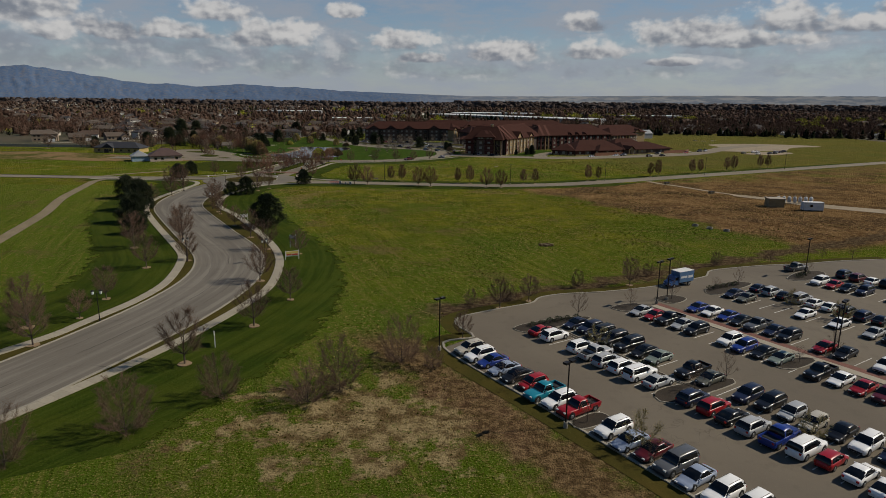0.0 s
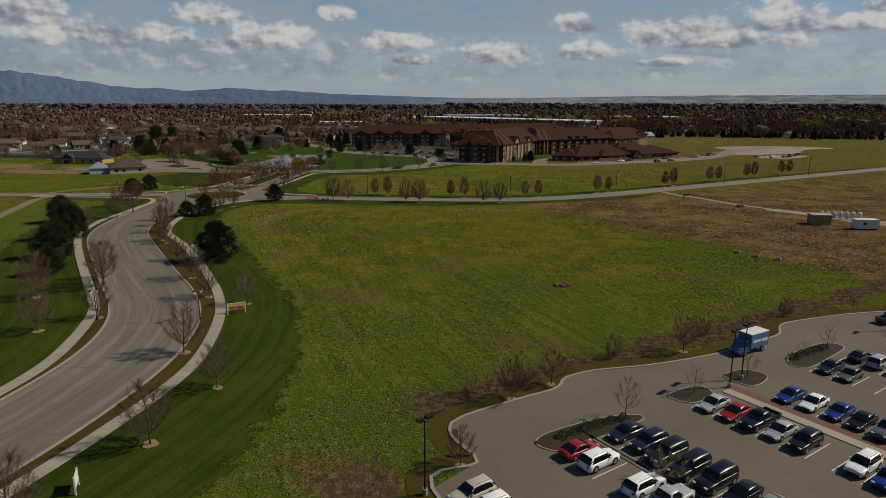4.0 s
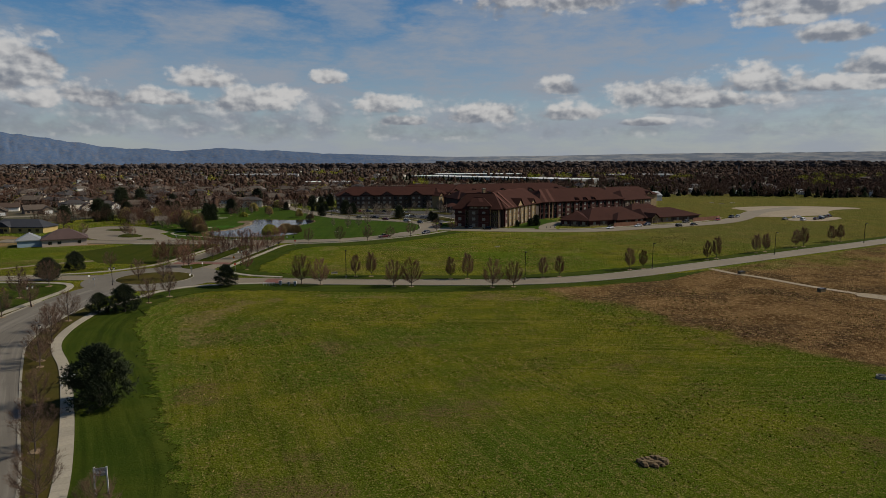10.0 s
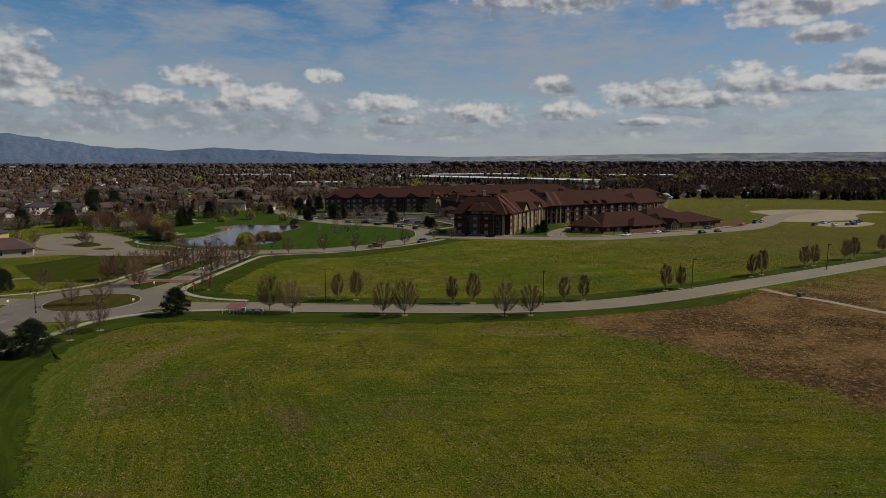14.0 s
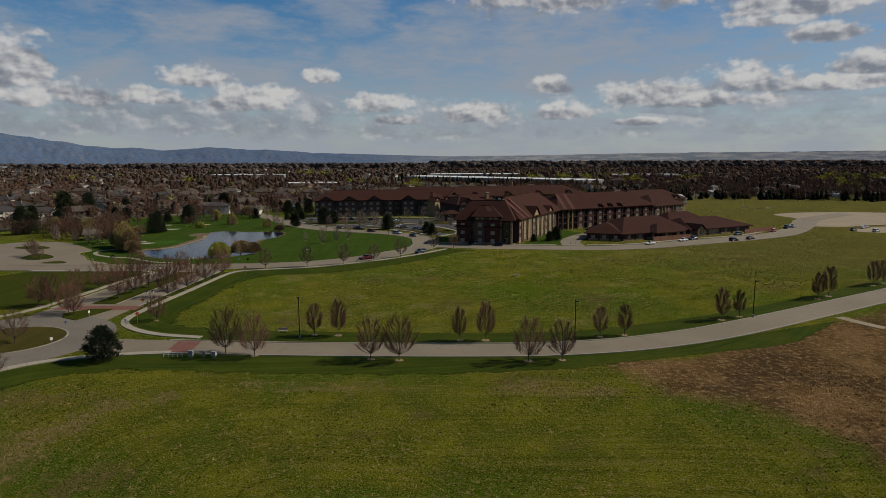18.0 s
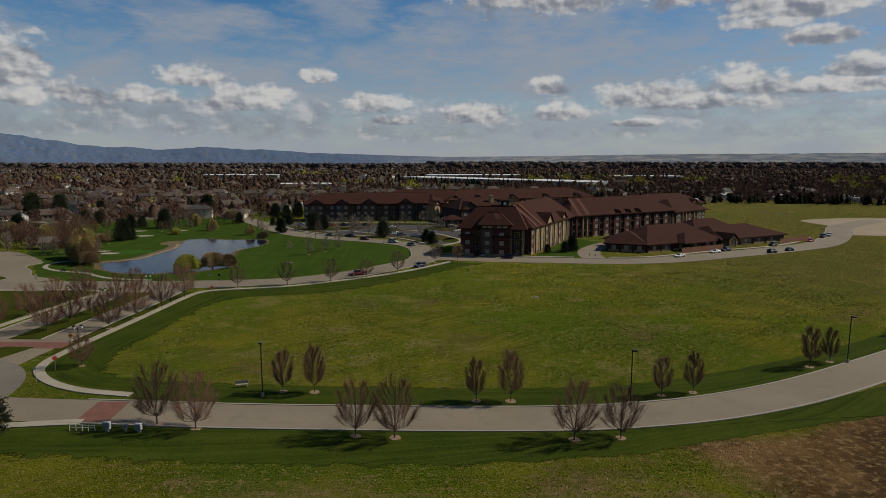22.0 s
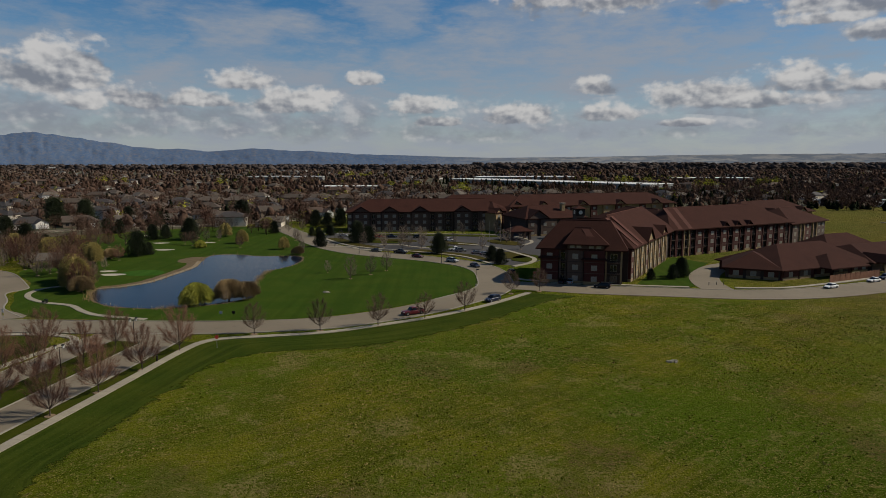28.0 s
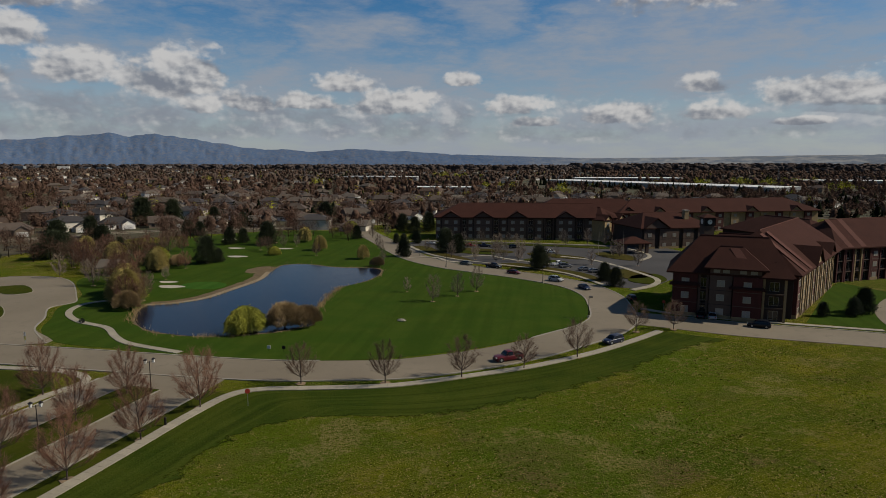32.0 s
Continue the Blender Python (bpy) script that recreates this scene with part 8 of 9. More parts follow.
TONES = ["tan siding", "brown siding", "pale grey siding", "dull brown siding", "off-white siding"]
HOUSES = [house(i, f"suburban house with {TONES[LOOKS[i]]} and white garage door") for i in range(7)]
spots = []
hr = random.Random(77)
for row in range(9):
    y = 604 + row * 36 + (6 if row % 2 else 0)
    x = -560.0
    while x < 420:
        x += hr.uniform(20, 25)
        px, py = x + hr.uniform(-2, 2), y + hr.uniform(-5, 5) - 0.06 * (x + 150)
        if -78 < px < 240 and py < 690 or px > 150 and py < 820:
            continue
        if px < -0.78 * (py - 215) or px > 0.70 * (py + 60):
            continue
        if px > -95 and py < 650:
            continue
        spots.append((px, py, (0 if row % 2 else 180) + hr.uniform(-12, 12)))
near = [(-308, 520, 25), (-285, 530, 32), (-264, 546, 40), (-249, 566, 50), (-235, 584, 48), (-213, 596, 32), (-190, 606, 26), (-165, 616, 24), (-140, 627, 25), (-115, 641, 32), (-92, 664, 40), (-300, 568, 205), (-325, 550, 200), (-345, 590, 195)]
spots = [p for p in spots if all(math.hypot(p[0] - q[0], p[1] - q[1]) > 19 for q in near)]
spots.sort(key=lambda p: math.hypot(p[0] + 60, p[1] - 420))
for i, (x, y, tn) in enumerate(near + spots[:80]):
    src = HOUSES[hr.randrange(7)]
    m = pose(x, y, 0, 0, 0, tn)
    if not src.get("placed"):
        src["placed"] = 1
        src.matrix_basis = m
    else:
        del copy_thing(src, m)["placed"]

# two new houses on bare soil
nh = block("new_house", "unfinished house with yellow sheathing and a dark roof on bare soil", -202, 422, -4, "house")
M_SHEATH = material("yellow_sheathing", (0.42, 0.31, 0.12), 0.9, vary=0.2, scale=2)
M_DKROOF = material("charcoal_roof", (0.035, 0.037, 0.045), 0.9, vary=0.2)
part("wall", Geo().box(-15, -5, -0.3, 15, 7, 3.1), M_SHEATH, nh)
hip_roof(nh, -15, -5, 15, 7, 3.2, 3.6, M_DKROOF, 0.6, (1, 1))
part("gable_roof", Geo().loft([[(-9, -7, 3.2), (-1, -7, 3.2), (-5, -7, 6.0)], [(-9, 2, 3.2), (-1, 2, 3.2), (-5, 2, 6.0)]][::-1]), M_DKROOF, nh)
part("porch_wall", Geo().box(-8.6, -6.4, -0.3, -1.4, -4.9, 3.15), M_SHEATH, nh)
for x in (-12, -3.5, 3, 8, 12):
    slab_part("window", x - 0.8, -5.05 if x != -3.5 else -6.45, 0.9, x + 0.8, -5.005 if x != -3.5 else -6.405, 2.2, M_GLASS, nh)
part("garage_door", Geo().box(-7.6, -6.46, 0, -4.6, -6.405, 2.3), M_RECESS, nh)
nh = block("new_house", "new cream house with maroon roof and blue-grey wing", -152, 368.5, 28, "house")
M_PINKWALL = material("pale_sheathing", (0.46, 0.37, 0.30), 0.85, vary=0.15, scale=1.0)
M_BLUEWALL = material("pale_blue_sheathing", (0.30, 0.40, 0.47), 0.85, vary=0.15, scale=1.0)
M_PLUMROOF = material("plum_roof", (0.085, 0.052, 0.046), 0.9, vary=0.25, scale=0.8)
part("wall", Geo().box(-8, -5, -0.3, 9, 8, 3.1), M_PINKWALL, nh)
hip_roof(nh, -8, -5, 9, 8, 3.2, 3.9, M_PLUMROOF, 0.6, (1, 1))
part("side_wall", Geo().box(-17, -1, -0.3, -8.0, 8, 3.0), M_BLUEWALL, nh)
hip_roof(nh, -17, -1, -8.4, 8, 3.05, 2.6, M_GREY, 0.5, (1, 0))
for x in (-5, -1.5, 6):
    slab_part("window", x - 0.7, -5.06, 1.0, x + 0.7, -5.005, 2.2, M_GLASS, nh)
gz = block("gazebo", "small open park pavilion with a pale shingled roof", -142.8, 455.2, 20, "pavilion")
for x in (-3, 3):
    for y in (-2.4, 2.4):
        part("post", Geo().box(x - 0.2, y - 0.2, -0.1, x + 0.2, y + 0.2, 2.8), M_TANWALL, gz)
hip_roof(gz, -3.4, -2.8, 3.4, 2.8, 2.9, 2.2, HOUSE_ROOFS[4], 0.6, (0.2, 0.2))


# ======== woods, far roofs and distance ========
def far_field(n, seed, x0, x1, y0, y1, keep):
    """Scattered places, denser close by, as rows of x, y."""
    r = np.random.default_rng(seed)
    y = y0 + (y1 - y0) * r.random(n) ** 1.6
    x = x0 + (x1 - x0) * r.random(n)
    wide = np.abs(x) < 0.98 * (y + 120)
    ok = wide & np.array([keep(a, b) for a, b in zip(x, y)])
    return np.stack([x[ok], y[ok]], 1)


def clump_woods(name, spots, seed, height, radius, tris, size, mat, label, category, conic=False, sliver=0.0):
    """Many tree crowns of small scattered facets with trunks, joined."""
    r = np.random.default_rng(seed)
    n = len(spots)
    hs = height * r.uniform(0.65, 1.3, n)
    rs = radius * r.uniform(0.7, 1.3, n)
    u = r.normal(size=(n, tris, 3))
    u /= np.linalg.norm(u, axis=2, keepdims=True)
    u *= r.random((n, tris, 1)) ** 0.4
    c = np.empty((n, tris, 3))
    c[..., 2] = hs[:, None] * (0.60 + 0.40 * u[..., 2]) if not conic else hs[:, None] * (0.08 + 0.9 * r.random((n, tris)) ** 1.4)
    taper = np.ones((n, tris)) if not conic else 1.05 - c[..., 2] / hs[:, None]
    lob = 1 + 0.3 * np.sin(3 * np.arctan2(u[..., 1], u[..., 0]) + r.random((n, 1)) * 6)
    c[..., 0] = spots[:, :1] + rs[:, None] * u[..., 0] * taper * lob
    c[..., 1] = spots[:, 1:] + rs[:, None] * u[..., 1] * taper * lob
    s = size * (0.6 + 0.8 * r.random((n, tris, 1, 1)))
    v = c[:, :, None, :] + r.normal(size=(n, tris, 3, 3)) * s * np.array([1, 1, 0.55])
    if sliver:
        # twigs instead of clumps: long thin pieces that lean outwards and up
        d = u * 0.8 + r.normal(size=u.shape) * 0.5 + np.array([0, 0, 0.7])
        d /= np.linalg.norm(d, axis=2, keepdims=True)
        side = np.cross(d, r.normal(size=u.shape))
        side /= np.linalg.norm(side, axis=2, keepdims=True)
        ln = sliver * (0.6 + 0.8 * r.random((n, tris, 1)))
        v = np.stack([c - side * size, c + side * size, c + d * ln], 2)
    v[..., 2] = np.maximum(v[..., 2], 0.0)
    verts = v.reshape(-1, 3)
    t = np.zeros((n, 3, 3))
    t[:, :, :2] = spots[:, None, :]
    t[:, 0, 0] -= 0.22
    t[:, 1, 0] += 0.22
    t[:, 2, 2] = hs * 0.8
    t[:, :2, 2] = -0.3
    verts = np.concatenate([verts, t.reshape(-1, 3)])
    me = bpy.data.meshes.new(name)
    k = len(verts) // 3
    me.vertices.add(len(verts))
    me.vertices.foreach_set("co", verts.ravel())
    me.loops.add(3 * k)
    me.loops.foreach_set("vertex_index", np.arange(3 * k, dtype=np.int32))
    me.polygons.add(k)
    me.polygons.foreach_set("loop_start", np.arange(0, 3 * k, 3, dtype=np.int32))
    me.materials.append(mat)
    me.update(calc_edges=True)
    return tagged(part(name, me, None), label, category, kind="stuff")


def crown_woods(name, spots, seed, height, radius, mat, label, category, conic=False):
    """Many far crowns, each a lumpy closed dome of its own height, width and outline, joined."""
    r = np.random.default_rng(seed)
    n, k = len(spots), 7
    prof = np.array([0.92, 1.0, 0.80, 0.42]) if not conic else np.array([0.95, 0.80, 0.50, 0.22])
    lift = np.array([0.02, 0.36, 0.68, 0.91]) if not conic else np.array([0.06, 0.34, 0.62, 0.85])
    hs, rs = height * r.uniform(0.6, 1.25, n), radius * r.uniform(0.65, 1.35, n)
    ang = np.arange(k) * 2 * np.pi / k + r.uniform(0, 6.28, (n, 4, 1))
    rad = rs[:, None, None] * prof[None, :, None] * r.uniform(0.55, 1.4, (n, 4, k))
    v = np.empty((n, 4 * k + 1, 3))
    v[:, :-1, 0] = (spots[:, 0, None, None] + rad * np.cos(ang)).reshape(n, -1)
    v[:, :-1, 1] = (spots[:, 1, None, None] + rad * np.sin(ang)).reshape(n, -1)
    v[:, :-1, 2] = (hs[:, None, None] * (lift[None, :, None] + r.uniform(-0.13, 0.11, (n, 4, k)))).reshape(n, -1)
    v[:, -1, :2], v[:, -1, 2] = spots, hs
    tri = []
    for i in range(3):
        for j in range(k):
            a, b = i * k + j, i * k + (j + 1) % k
            tri += [(a, b, b + k), (a, b + k, a + k)]
    tri += [(3 * k + j, 3 * k + (j + 1) % k, 4 * k) for j in range(k)]
    idx = (np.array(tri)[None] + (np.arange(n) * (4 * k + 1))[:, None, None]).reshape(-1, 3)
    me = bpy.data.meshes.new(name)
    me.vertices.add(n * (4 * k + 1))
    me.vertices.foreach_set("co", v.ravel())
    me.loops.add(idx.size)
    me.loops.foreach_set("vertex_index", idx.ravel().astype(np.int32))
    me.polygons.add(len(idx))
    me.polygons.foreach_set("loop_start", np.arange(0, idx.size, 3, dtype=np.int32))
    me.shade_smooth()
    me.materials.append(mat)
    me.update(calc_edges=True)
    return tagged(part(name, me, None), label, category, kind="stuff")


def clear_yard(x, y):
    """The yards before the white warehouses, and the open ground in the middle of the suburb."""
    return -60 < x < 340 and 880 < y < 1540 or noise.noise((x * 0.004, y * 0.004, 7.0)) > 0.28


def in_suburb(x, y):
    if x > -85 and x < 250 and y < 700:
        return False
    if x > 150 and y < 700 + 0.25 * (x - 150) and x < 900:
        return y > 0.0 and y > 735 - 0.30 * (x - 250) and x > 235
    if x < -85 and y < 600:
        return x < -215 and y > 470 or (x < -150 and y > 520)
    return True


M_WOODS = [material(f"woods_{i}", c, 1.0, vary=0.35, scale=0.15, bump=0.0, per_island=0.3, spec=0.0) for i, c in enumerate(((0.125, 0.068, 0.048), (0.135, 0.084, 0.060), (0.100, 0.064, 0.047), (0.098, 0.070, 0.054)))]
# farthest woods: aerial haze is mixed into this greyer brown
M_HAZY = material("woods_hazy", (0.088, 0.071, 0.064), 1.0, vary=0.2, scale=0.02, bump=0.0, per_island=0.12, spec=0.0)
M_WOODSG = material("woods_green", (0.015, 0.019, 0.010), 1.0, vary=0.35, scale=0.15, bump=0.0, per_island=0.45, spec=0.0)
M_WOODSY = material("woods_bud", (0.38, 0.38, 0.04), 1.0, vary=0.3, scale=0.15, bump=0.0, per_island=0.35, spec=0.0)
for i, (n, tris, size, y0, y1) in enumerate(((2600, 100, 0.15, 600, 1250), (3400, 80, 0.19, 650, 1500), (5600, 0, 0, 950, 3300), (6800, 0, 0, 1300, 4300))):
    spread = far_field(n, 40 + i, -1700 - 600 * (i > 1), 1500 + 700 * (i > 1), y0, y1, lambda x, y: in_suburb(x, y) and not (i > 1 and clear_yard(x, y)))
    if i < 2:
        clump_woods("bare_woods", spread, 60 + i, 8.6, 3.6, tris, size, M_WOODS[i], "brown leafless trees among the suburban houses", "woods", sliver=1.6)
        crown_woods("bare_woods", spread[::2], 160 + i, 7.6, 2.9, M_WOODS[2], "close-twigged brown crowns among the suburban houses", "woods")
    else:
        crown_woods("bare_woods", spread, 60 + i, 9.0, 4.6, M_WOODS[i], "brown leafless woods of the wide valley", "woods")
spread = far_field(1500, 47, -650, 480, 575, 940, in_suburb)
clump_woods("bare_woods", spread, 67, 8.0, 3.5, 170, 0.09, M_WOODS[1], "brown leafless garden trees between the nearer houses", "woods", sliver=1.5)
crown_woods("bare_woods", spread[::3], 167, 6.6, 2.5, M_WOODS[2], "close-twigged brown crowns between the nearer houses", "woods")
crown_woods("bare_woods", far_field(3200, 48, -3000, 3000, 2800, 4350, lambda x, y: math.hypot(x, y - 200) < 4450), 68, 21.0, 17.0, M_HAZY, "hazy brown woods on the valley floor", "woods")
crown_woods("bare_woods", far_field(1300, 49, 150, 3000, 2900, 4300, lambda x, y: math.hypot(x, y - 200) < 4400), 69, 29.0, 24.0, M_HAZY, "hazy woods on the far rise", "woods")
crown_woods("conifer_woods", far_field(620, 51, -1300, 1300, 640, 2300, in_suburb), 71, 9.0, 3.0, M_WOODSG, "dark conifers among the suburban houses", "woods", True)
clump_woods("budding_woods", far_field(240, 52, -1100, 1100, 620, 2200, in_suburb), 72, 9.0, 4.0, 46, 0.62, M_WOODSY, "trees in fresh yellow-green bud", "woods")
clump_woods("conifer_woods", far_field(300, 54, -560, 420, 585, 1000, in_suburb), 77, 7.6, 3.9, 300, 0.36, M_WOODSG, "dark bushy conifers in the gardens", "woods", True)
clump_woods("budding_woods", far_field(70, 55, -520, 420, 600, 1000, in_suburb), 78, 6.5, 3.4, 200, 0.3, M_WOODSY, "garden trees in yellow-green bud", "woods")
far_side = far_field(3000, 56, 140, 2300, 820, 3000, lambda x, y: x > 330 or y > 1330 or y < 1010)
crown_woods("bare_woods", far_side[far_side[:, 1] > 1350], 80, 10.0, 5.6, M_WOODS[2], "dense dark brown woods beyond the far field", "woods")
nearer = far_side[far_side[:, 1] <= 1350]
crown_woods("bare_woods", nearer[::2], 82, 6.0, 3.4, M_WOODS[2], "low dense brown thickets beyond the far field", "woods")
clump_woods("bare_woods", nearer, 83, 9.5, 4.2, 150, 0.24, M_WOODS[1], "brown leafless trees beyond the far field", "woods", sliver=2.2)
crown_woods("conifer_woods", far_field(260, 57, 170, 1500, 760, 1900, lambda x, y: (x > 330 or y > 1330 or y < 1010) and in_suburb(x, y)), 81, 10.5, 3.8, M_WOODSG, "dark conifers in the far woods", "woods", True)
bud_rng = np.random.default_rng(12)
groves = [(14, 985, 6, 6), (-60, 1100, 4, 10), (242, 1304, 6, 12), (305, 1310, 5, 12), (343, 1320, 5, 12), (343, 1086, 5, 8), (634, 1060, 7, 10), (-240, 1755, 6, 14), (-200, 1757, 6, 14), (560, 900, 4, 10), (470, 1180, 6, 16), (760, 1150, 8, 24), (-330, 1150, 4, 10), (-520, 1250, 5, 16), (430, 1420, 8, 24), (860, 1300, 9, 26)]
clump_woods("budding_woods", np.concatenate([np.stack([bud_rng.normal(x, d, n), bud_rng.normal(y, d, n)], 1) for x, y, n, d in groves]), 79, 11.5, 6.6, 300, 0.5, M_WOODSY, "groves of large trees in bright yellow-green bud", "woods")
r = np.random.default_rng(9)
line = np.concatenate([np.stack([np.linspace(-16, 246, 110) + 4 * r.normal(size=110), np.linspace(1324, 1036, 110) + 4 * r.normal(size=110)], 1), np.stack([np.linspace(255, 800, 120), 742 - 0.32 * np.linspace(0, 545, 120) + 7 * r.normal(size=120)], 1), np.stack([np.linspace(240, 330, 22), 850 + 12 * r.normal(size=22)], 1), np.stack([np.linspace(70, 260, 46), 716 + 9 * r.normal(size=46)], 1)])
crown_woods("conifer_row", line, 73, 9.0, 3.0, M_WOODSG, "dark row of conifers along the field and the warehouses", "woods", True)
line = np.stack([np.linspace(250, 900, 150), 770 - 0.30 * np.linspace(0, 650, 150) + 22 * r.normal(size=150)], 1)
clump_woods("bare_woods", line, 74, 11.0, 4.6, 170, 0.22, M_WOODS[1], "tall brown trees behind the conifer row", "woods", sliver=2.2)
# copses in the park
pr = np.random.default_rng(31)
park_spots = np.concatenate([np.stack([pr.normal(-158, 14, 24), pr.normal(472, 14, 24)], 1), np.stack([pr.normal(-205, 24, 24), pr.normal(500, 16, 24)], 1), np.stack([pr.normal(-118, 22, 18), pr.normal(565, 9, 18)], 1), np.stack([pr.normal(-165, 14, 9), pr.normal(530, 12, 9)], 1)])
park_spots = np.concatenate([park_spots, np.stack([pr.normal(-196, 13, 22), pr.normal(436, 15, 22)], 1)])
park_spots = park_spots[((park_spots[:, 0] < -134) & (park_spots[:, 1] > 446 - 0.5 * (park_spots[:, 0] + 134))) | (park_spots[:, 1] > 545)]
clump_woods("park_copse", park_spots, 75, 7.6, 2.8, 420, 0.05, M_WOODS[1], "bare brown trees thick in the park", "trees", sliver=1.3)
plant(vase, [(-110, 420, 1.0), (-108, 413, 0.9), (-116, 426, 1.1), (-121, 431, 1.0), (-127, 438, 1.1), (-133, 444, 1.0), (-138, 462, 1.0), (-150, 457, 1.1), (-158, 462, 1.1), (-165, 470, 1.1), (-126, 470, 0.7), (-150, 480, 1.0), (-140, 474, 0.9), (-170, 490, 1.1), (-178, 500, 1.1), (-160, 500, 1.0), (-150, 508, 1.0)], 0.85, 1.1)
plant(birch, [(-135.6, 437, 1.0), (-164.3, 464.7), (-154.9, 447), (-147.5, 449), (-134, 441, 0.8), (-121.5, 429, 0.9), (-116.9, 436, 0.8), (-157.1, 467.9), (-146.2, 469.2, 0.9), (-120.6, 449.9, 0.6), (-114.4, 526.4, 0.8), (-110, 530, 0.8), (-64, 500, 0.7), (-70, 520, 0.7), (-74, 530, 0.8), (-86, 566), (-80, 572), (-172, 478), (-180, 486), (-62, 490, 0.7)], 0.8, 1.1)
plant(young, [(-190 - 9 * i, 440 + 7 * (i % 4) + 4 * math.sin(i), 1.2) for i in range(9)] + [(-106.3, 415.5, 1.1), (-109, 421, 1.0), (-115.2, 427, 1.2), (-131, 474, 0.7), (-149, 496.6, 1.2), (-148.8, 520, 1.2), (-120.3, 516.6, 0.9), (-115, 512, 1.0), (-92, 505, 0.8), (-124, 540, 1.2), (-165, 398, 0.8), (-160, 402, 0.8), (-138, 400, 0.9), (-141, 404, 0.8), (-134, 396, 0.8)], 0.85, 1.2)

# roofs too far to tell apart one by one
fr = np.random.default_rng(21)
homes = far_field(1250, 90, -1900, 1700, 930, 3000, lambda x, y: not (-40 < x < 330 and 1000 < y < 1560) and (x < 120 or (x * 7 + y * 3) % 10 < 4))
homes = np.concatenate([homes, np.array([(x, y) for x, y, _ in spots[80:]])])
for gi, (wm, rm) in enumerate(zip(HOUSE_WALLS[:4] + [M_WHITE], HOUSE_ROOFS)):
    wl, rf = Geo(), Geo()
    for x, y in homes[gi::5]:
        a, ln, dp, ev = fr.uniform(0, 3.14), fr.uniform(12, 20), fr.uniform(9, 12), fr.choice((3.0, 3.2, 5.6))
        q = pose(x, y, 0, 0, 0, math.degrees(a))
        wl.box(-ln / 2, -dp / 2, -0.4, ln / 2, dp / 2, ev, q)
        n = len(rf.v)
        rf.v += [tuple(q @ Vector(p)) for p in ((-ln / 2 - 0.5, -dp / 2 - 0.5, ev), (ln / 2 + 0.5, -dp / 2 - 0.5, ev), (ln / 2 + 0.5, dp / 2 + 0.5, ev), (-ln / 2 - 0.5, dp / 2 + 0.5, ev), (-ln / 4, 0, ev + 3), (ln / 4, 0, ev + 3))]
        rf.f += [tuple(n + j for j in f) for f in ((0, 1, 5, 4), (2, 3, 4, 5), (3, 0, 4), (1, 2, 5))]
    hs = tagged(new("far_houses"), "distant suburban houses with grey-brown roofs", "houses", kind="stuff")
    part("walls", wl, wm, hs)
    part("roofs", rf, rm, hs)

# white warehouses and trailers
for x0, y0, x1, y1, dp, h in ((0, 1340, 262, 1057, 62, 7), (60, 1482, 262, 1502, 50, 7), (-168, 1040, -87, 1052, 26, 5), (-400, 1500, -250, 1506, 30, 7), (420, 1400, 560, 1390, 40, 7)):
    ln = math.hypot(x1 - x0, y1 - y0)
    t = block("warehouse", "long low white warehouse with a pale flat roof", x0, y0, math.degrees(math.atan2(y1 - y0, x1 - x0)), "warehouse")
    part("wall", Geo().box(0, 0, -0.3, ln, dp, h), M_GREY, t)
    part("roof", Geo().loft([[(0 - q, -q, z), (ln + q, -q, z), (ln + q, dp + q, z), (-q, dp + q, z)] for q, z in ((0.4, h), (0.4, h + 0.5), (-dp * 0.35, h + 1.3))]), M_WHITE, t)
tr = random.Random(6)
for i in range(34):
    x = 330 + (i % 17) * 30 + tr.uniform(-6, 6)
    y = 800 - 0.3 * (x - 250) + (i // 17) * 38 + tr.uniform(-8, 8)
    t = block("mobile_home", "long white mobile home with a shallow roof", x, y, tr.uniform(60, 100), "mobile home")
    tagged(t, group="mobile homes")
    slab_part("wall", -9, -2.4, -0.2, 9, 2.4, 3.0, M_WHITE if i % 3 else HOUSE_WALLS[2], t)
    part("roof", shared("trailer_roof", lambda: Geo().loft([[(-9.3, -2.7, 3.0), (9.3, -2.7, 3.0), (9.3, 2.7, 3.0), (-9.3, 2.7, 3.0)], [(-9.3, -0.1, 3.9), (9.3, -0.1, 3.9), (9.3, 0.1, 3.9), (-9.3, 0.1, 3.9)]]), M_WHITE), None, t)
    for x2 in (-6, -1, 4):
        slab_part("window", x2, -2.46, 1.0, x2 + 1.4, -2.405, 2.1, M_GLASS, t)
for i in range(14):
    t = block("office_tower", "distant pale office building on the valley floor", -2900 + i * 95 + tr.uniform(-30, 30), 2700 + tr.uniform(-150, 250), tr.uniform(0, 40), "office building")
    tagged(t, group="distant offices")
    h = tr.uniform(7, 18)
    part("wall", Geo().box(-22, -9, -0.5, 22, 9, h), M_WHITE if i % 2 else M_GREY, t)
    for z in range(4, int(h) - 2, 4):
        part("window_band", Geo().box(-20, -9.06, z, 20, -9.005, z + 1.8), M_GLASS, t)
# pale wall of the estate in the west
wl = block("estate_wall", "long pale estate wall along the western pasture", -330, 459, 0, "wall")
for i in range(22):
    slab_part("panel", i * 4.2, -0.1, -0.1, i * 4.2 + 4.0, 0.1, 1.9, M_TRIMW, wl)
    slab_part("pier", i * 4.2 - 0.2, -0.18, -0.1, i * 4.2 + 0.0, 0.18, 2.1, M_KERB, wl)
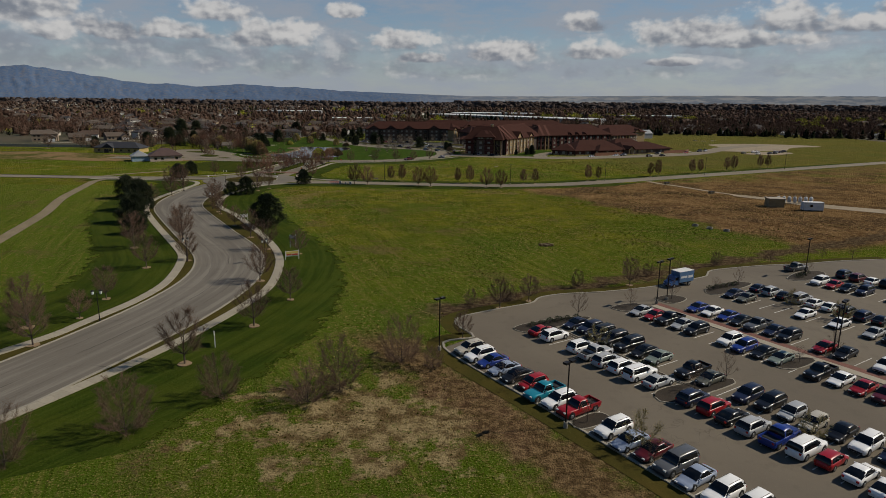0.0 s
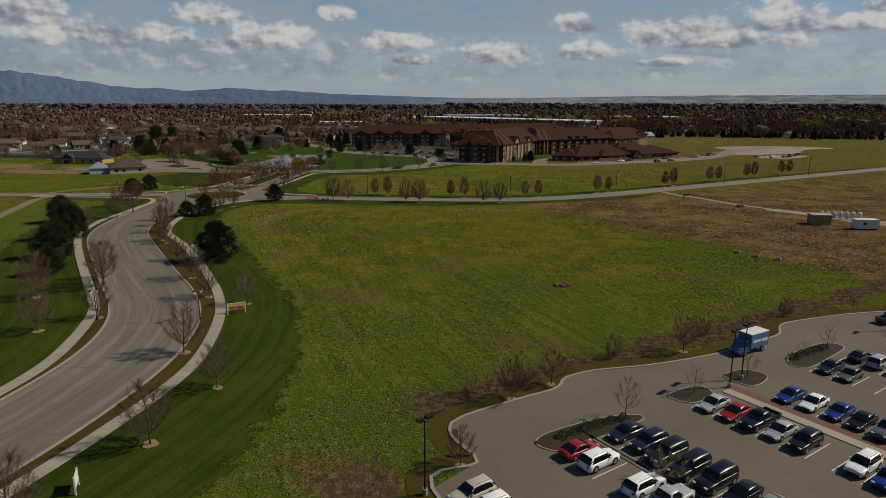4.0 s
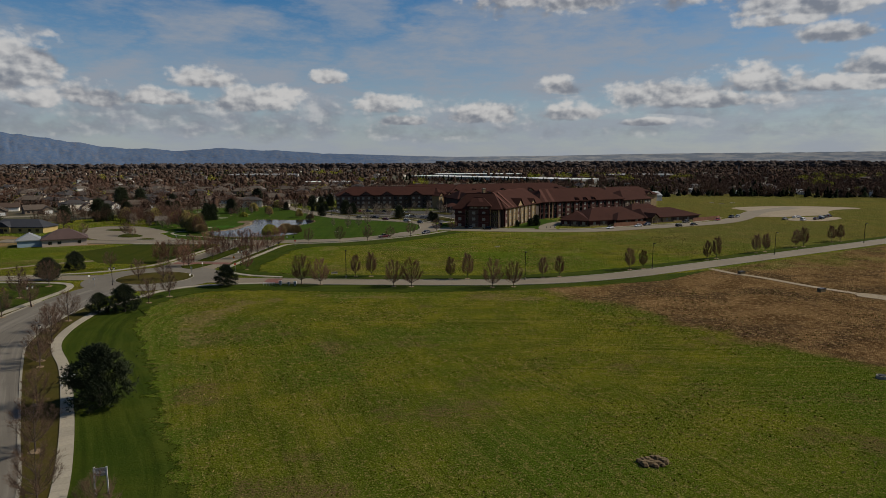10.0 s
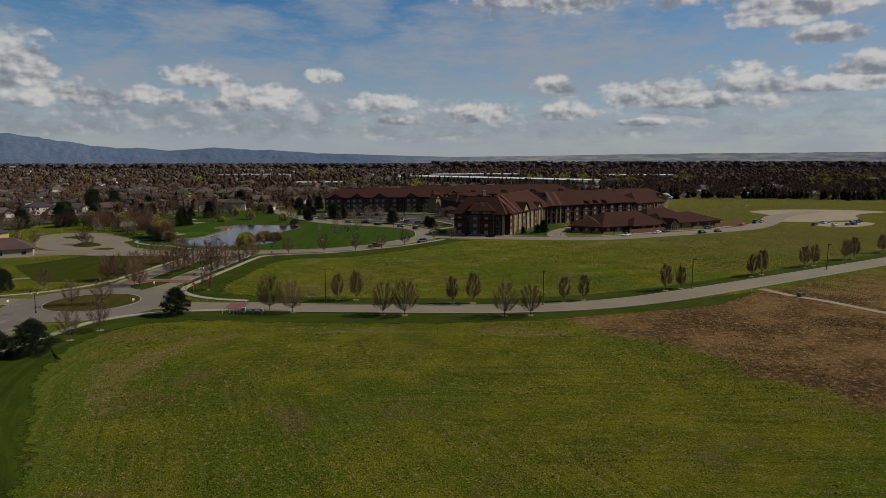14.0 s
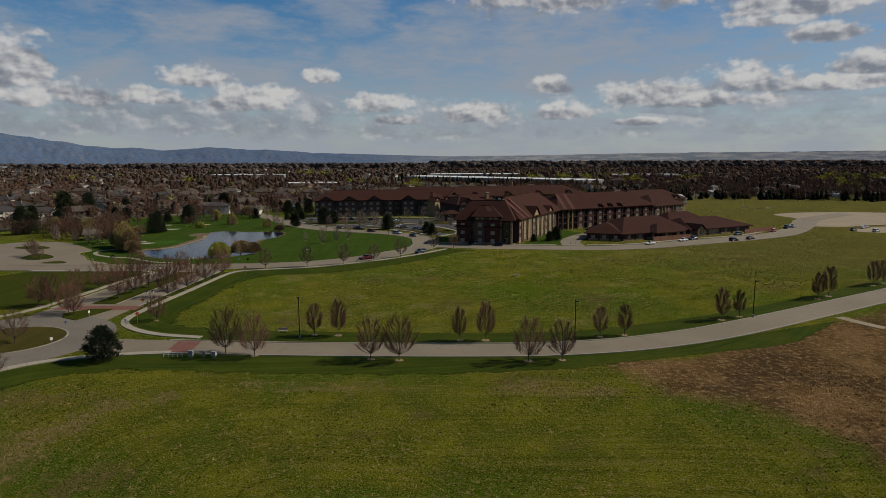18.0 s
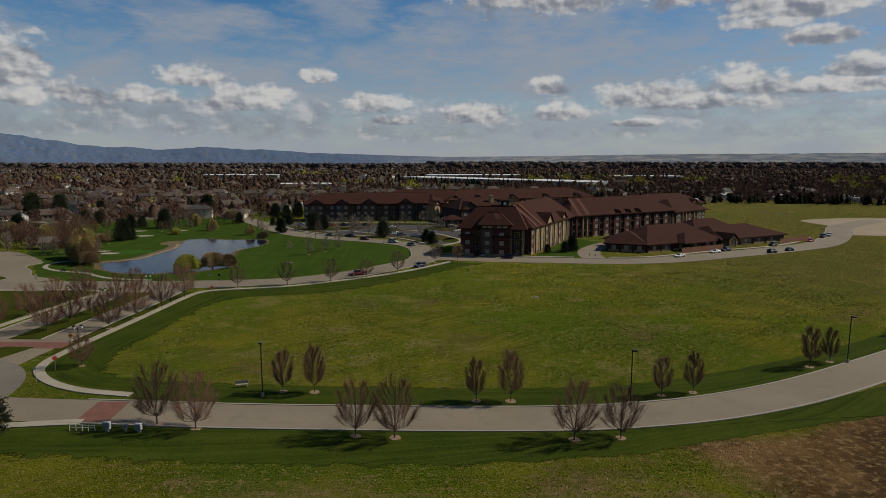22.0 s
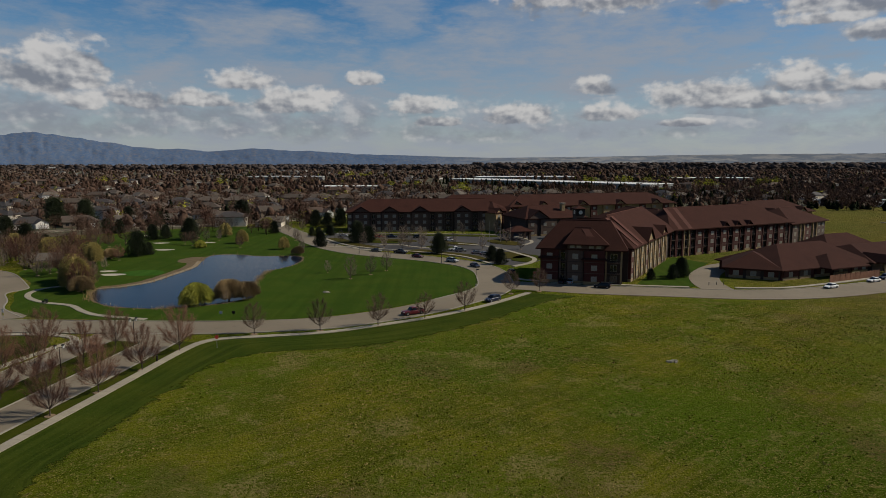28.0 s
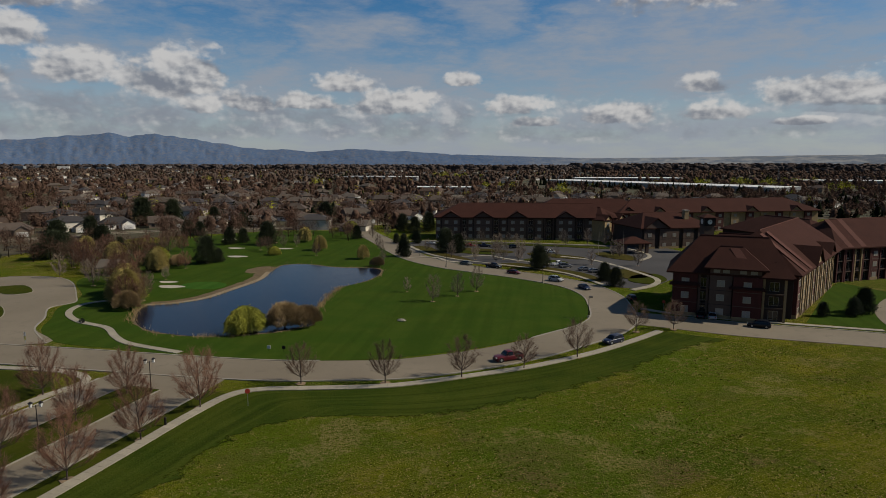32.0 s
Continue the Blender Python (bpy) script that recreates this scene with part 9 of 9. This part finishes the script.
# pylons and masts over the far suburb
for x, y in ((-480, 1500), (-300, 1900), (80, 1700), (420, 1500), (-900, 1800), (700, 1400)):
    t = block("lattice_mast", "thin grey lattice mast above the trees", x, y, 10, "mast")
    tagged(t, group="masts")
    for s in ((-1, -1), (1, -1), (1, 1), (-1, 1)):
        part("leg", Geo().tube((s[0] * 1.4, s[1] * 1.4, -0.2), (s[0] * 0.2, s[1] * 0.2, 26), 0.16, 0.1, 4), M_GREY, t)
    for z in (14, 20):
        part("crossarm", Geo().box(-3.2, -0.15, z, 3.2, 0.15, z + 0.3), M_GREY, t)


# tufts in the pasture: straw and dark green clumps
def tufts(name, n, seed, mat, label, x0, x1, y0, y1, keep, tall):
    r = np.random.default_rng(seed)
    x, y = r.uniform(x0, x1, n), r.uniform(y0, y1, n)
    ok = np.array([keep(a, b) for a, b in zip(x, y)])
    x, y = x[ok], y[ok]
    n, k = len(x), 5
    h = tall * r.uniform(0.4, 1.3, (n, 1))
    base = np.stack([x, y], 1)[:, None, :] + r.normal(size=(n, k, 2)) * h[..., None] * 0.55
    v = np.zeros((n, k, 3, 3))
    a = r.uniform(0, 6.28, (n, k))
    wd = h * 0.6
    v[:, :, 0, 0], v[:, :, 0, 1] = base[..., 0] + np.cos(a) * wd, base[..., 1] + np.sin(a) * wd
    v[:, :, 1, 0], v[:, :, 1, 1] = base[..., 0] - np.cos(a) * wd, base[..., 1] - np.sin(a) * wd
    v[:, :, 2, :2] = base + r.normal(size=(n, k, 2)) * h[..., None] * 0.4
    v[:, :, 2, 2] = h * r.uniform(0.6, 1.2, (n, k))
    v[:, :, :2, 2] = -0.03
    verts = v.reshape(-1, 3)
    me = bpy.data.meshes.new(name)
    q = len(verts) // 3
    me.vertices.add(len(verts))
    me.vertices.foreach_set("co", verts.ravel())
    me.loops.add(3 * q)
    me.loops.foreach_set("vertex_index", np.arange(3 * q, dtype=np.int32))
    me.polygons.add(q)
    me.polygons.foreach_set("loop_start", np.arange(0, 3 * q, 3, dtype=np.int32))
    me.materials.append(mat)
    me.update(calc_edges=True)
    return tagged(part(name, me, None), label, "grass", kind="stuff")


def open_pasture(x, y):
    """Places in the two pastures, clear of roads and mown strips, in ragged drifts."""
    if y < 258:
        if x < np.interp(y, [60, 85, 110, 140, 160, 184, 205, 224, 250], [-24, -17, -13, -18, -26, -37, -47, -57, -60]):
            return False
        if y < 0.52 * x + 104 + 6 and x > 3:
            return False
        if x > 0 and y < 92:
            return y < 84 - 1.62 * x
    elif y < 288:
        return False
    else:
        if x < np.interp(y, [288, 300, 340, 356], [-40, -47, -44, -34]) or y > np.interp(x, [-50, -20, 10, 30, 60, 100, 160], [350, 356, 380, 402, 400, 396, 420]):
            return False
        if y < 288 + max(0.0, x - 40) * 0.5:
            return False
    return noise.noise((x * 0.05, y * 0.05, 2.0)) + 0.6 * noise.noise((x * 0.23, y * 0.23, 5.0)) > 0.02


M_STRAW = material("straw_tufts", (0.46, 0.35, 0.14), 1.0, vary=0.3, scale=1.0, bump=0.0, per_island=0.4, spec=0.0)
M_WEED = material("weed_tufts", (0.058, 0.070, 0.008), 1.0, vary=0.3, scale=1.0, bump=0.0, per_island=0.4, spec=0.0)
tufts("straw_grass", 60000, 5, M_STRAW, "dry straw-coloured grass tufts in the pasture", -62, 130, 50, 420, open_pasture, 0.13)
tufts("weed_grass", 40000, 6, M_WEED, "dark green weed tufts in the pasture", -62, 130, 50, 420, open_pasture, 0.13)
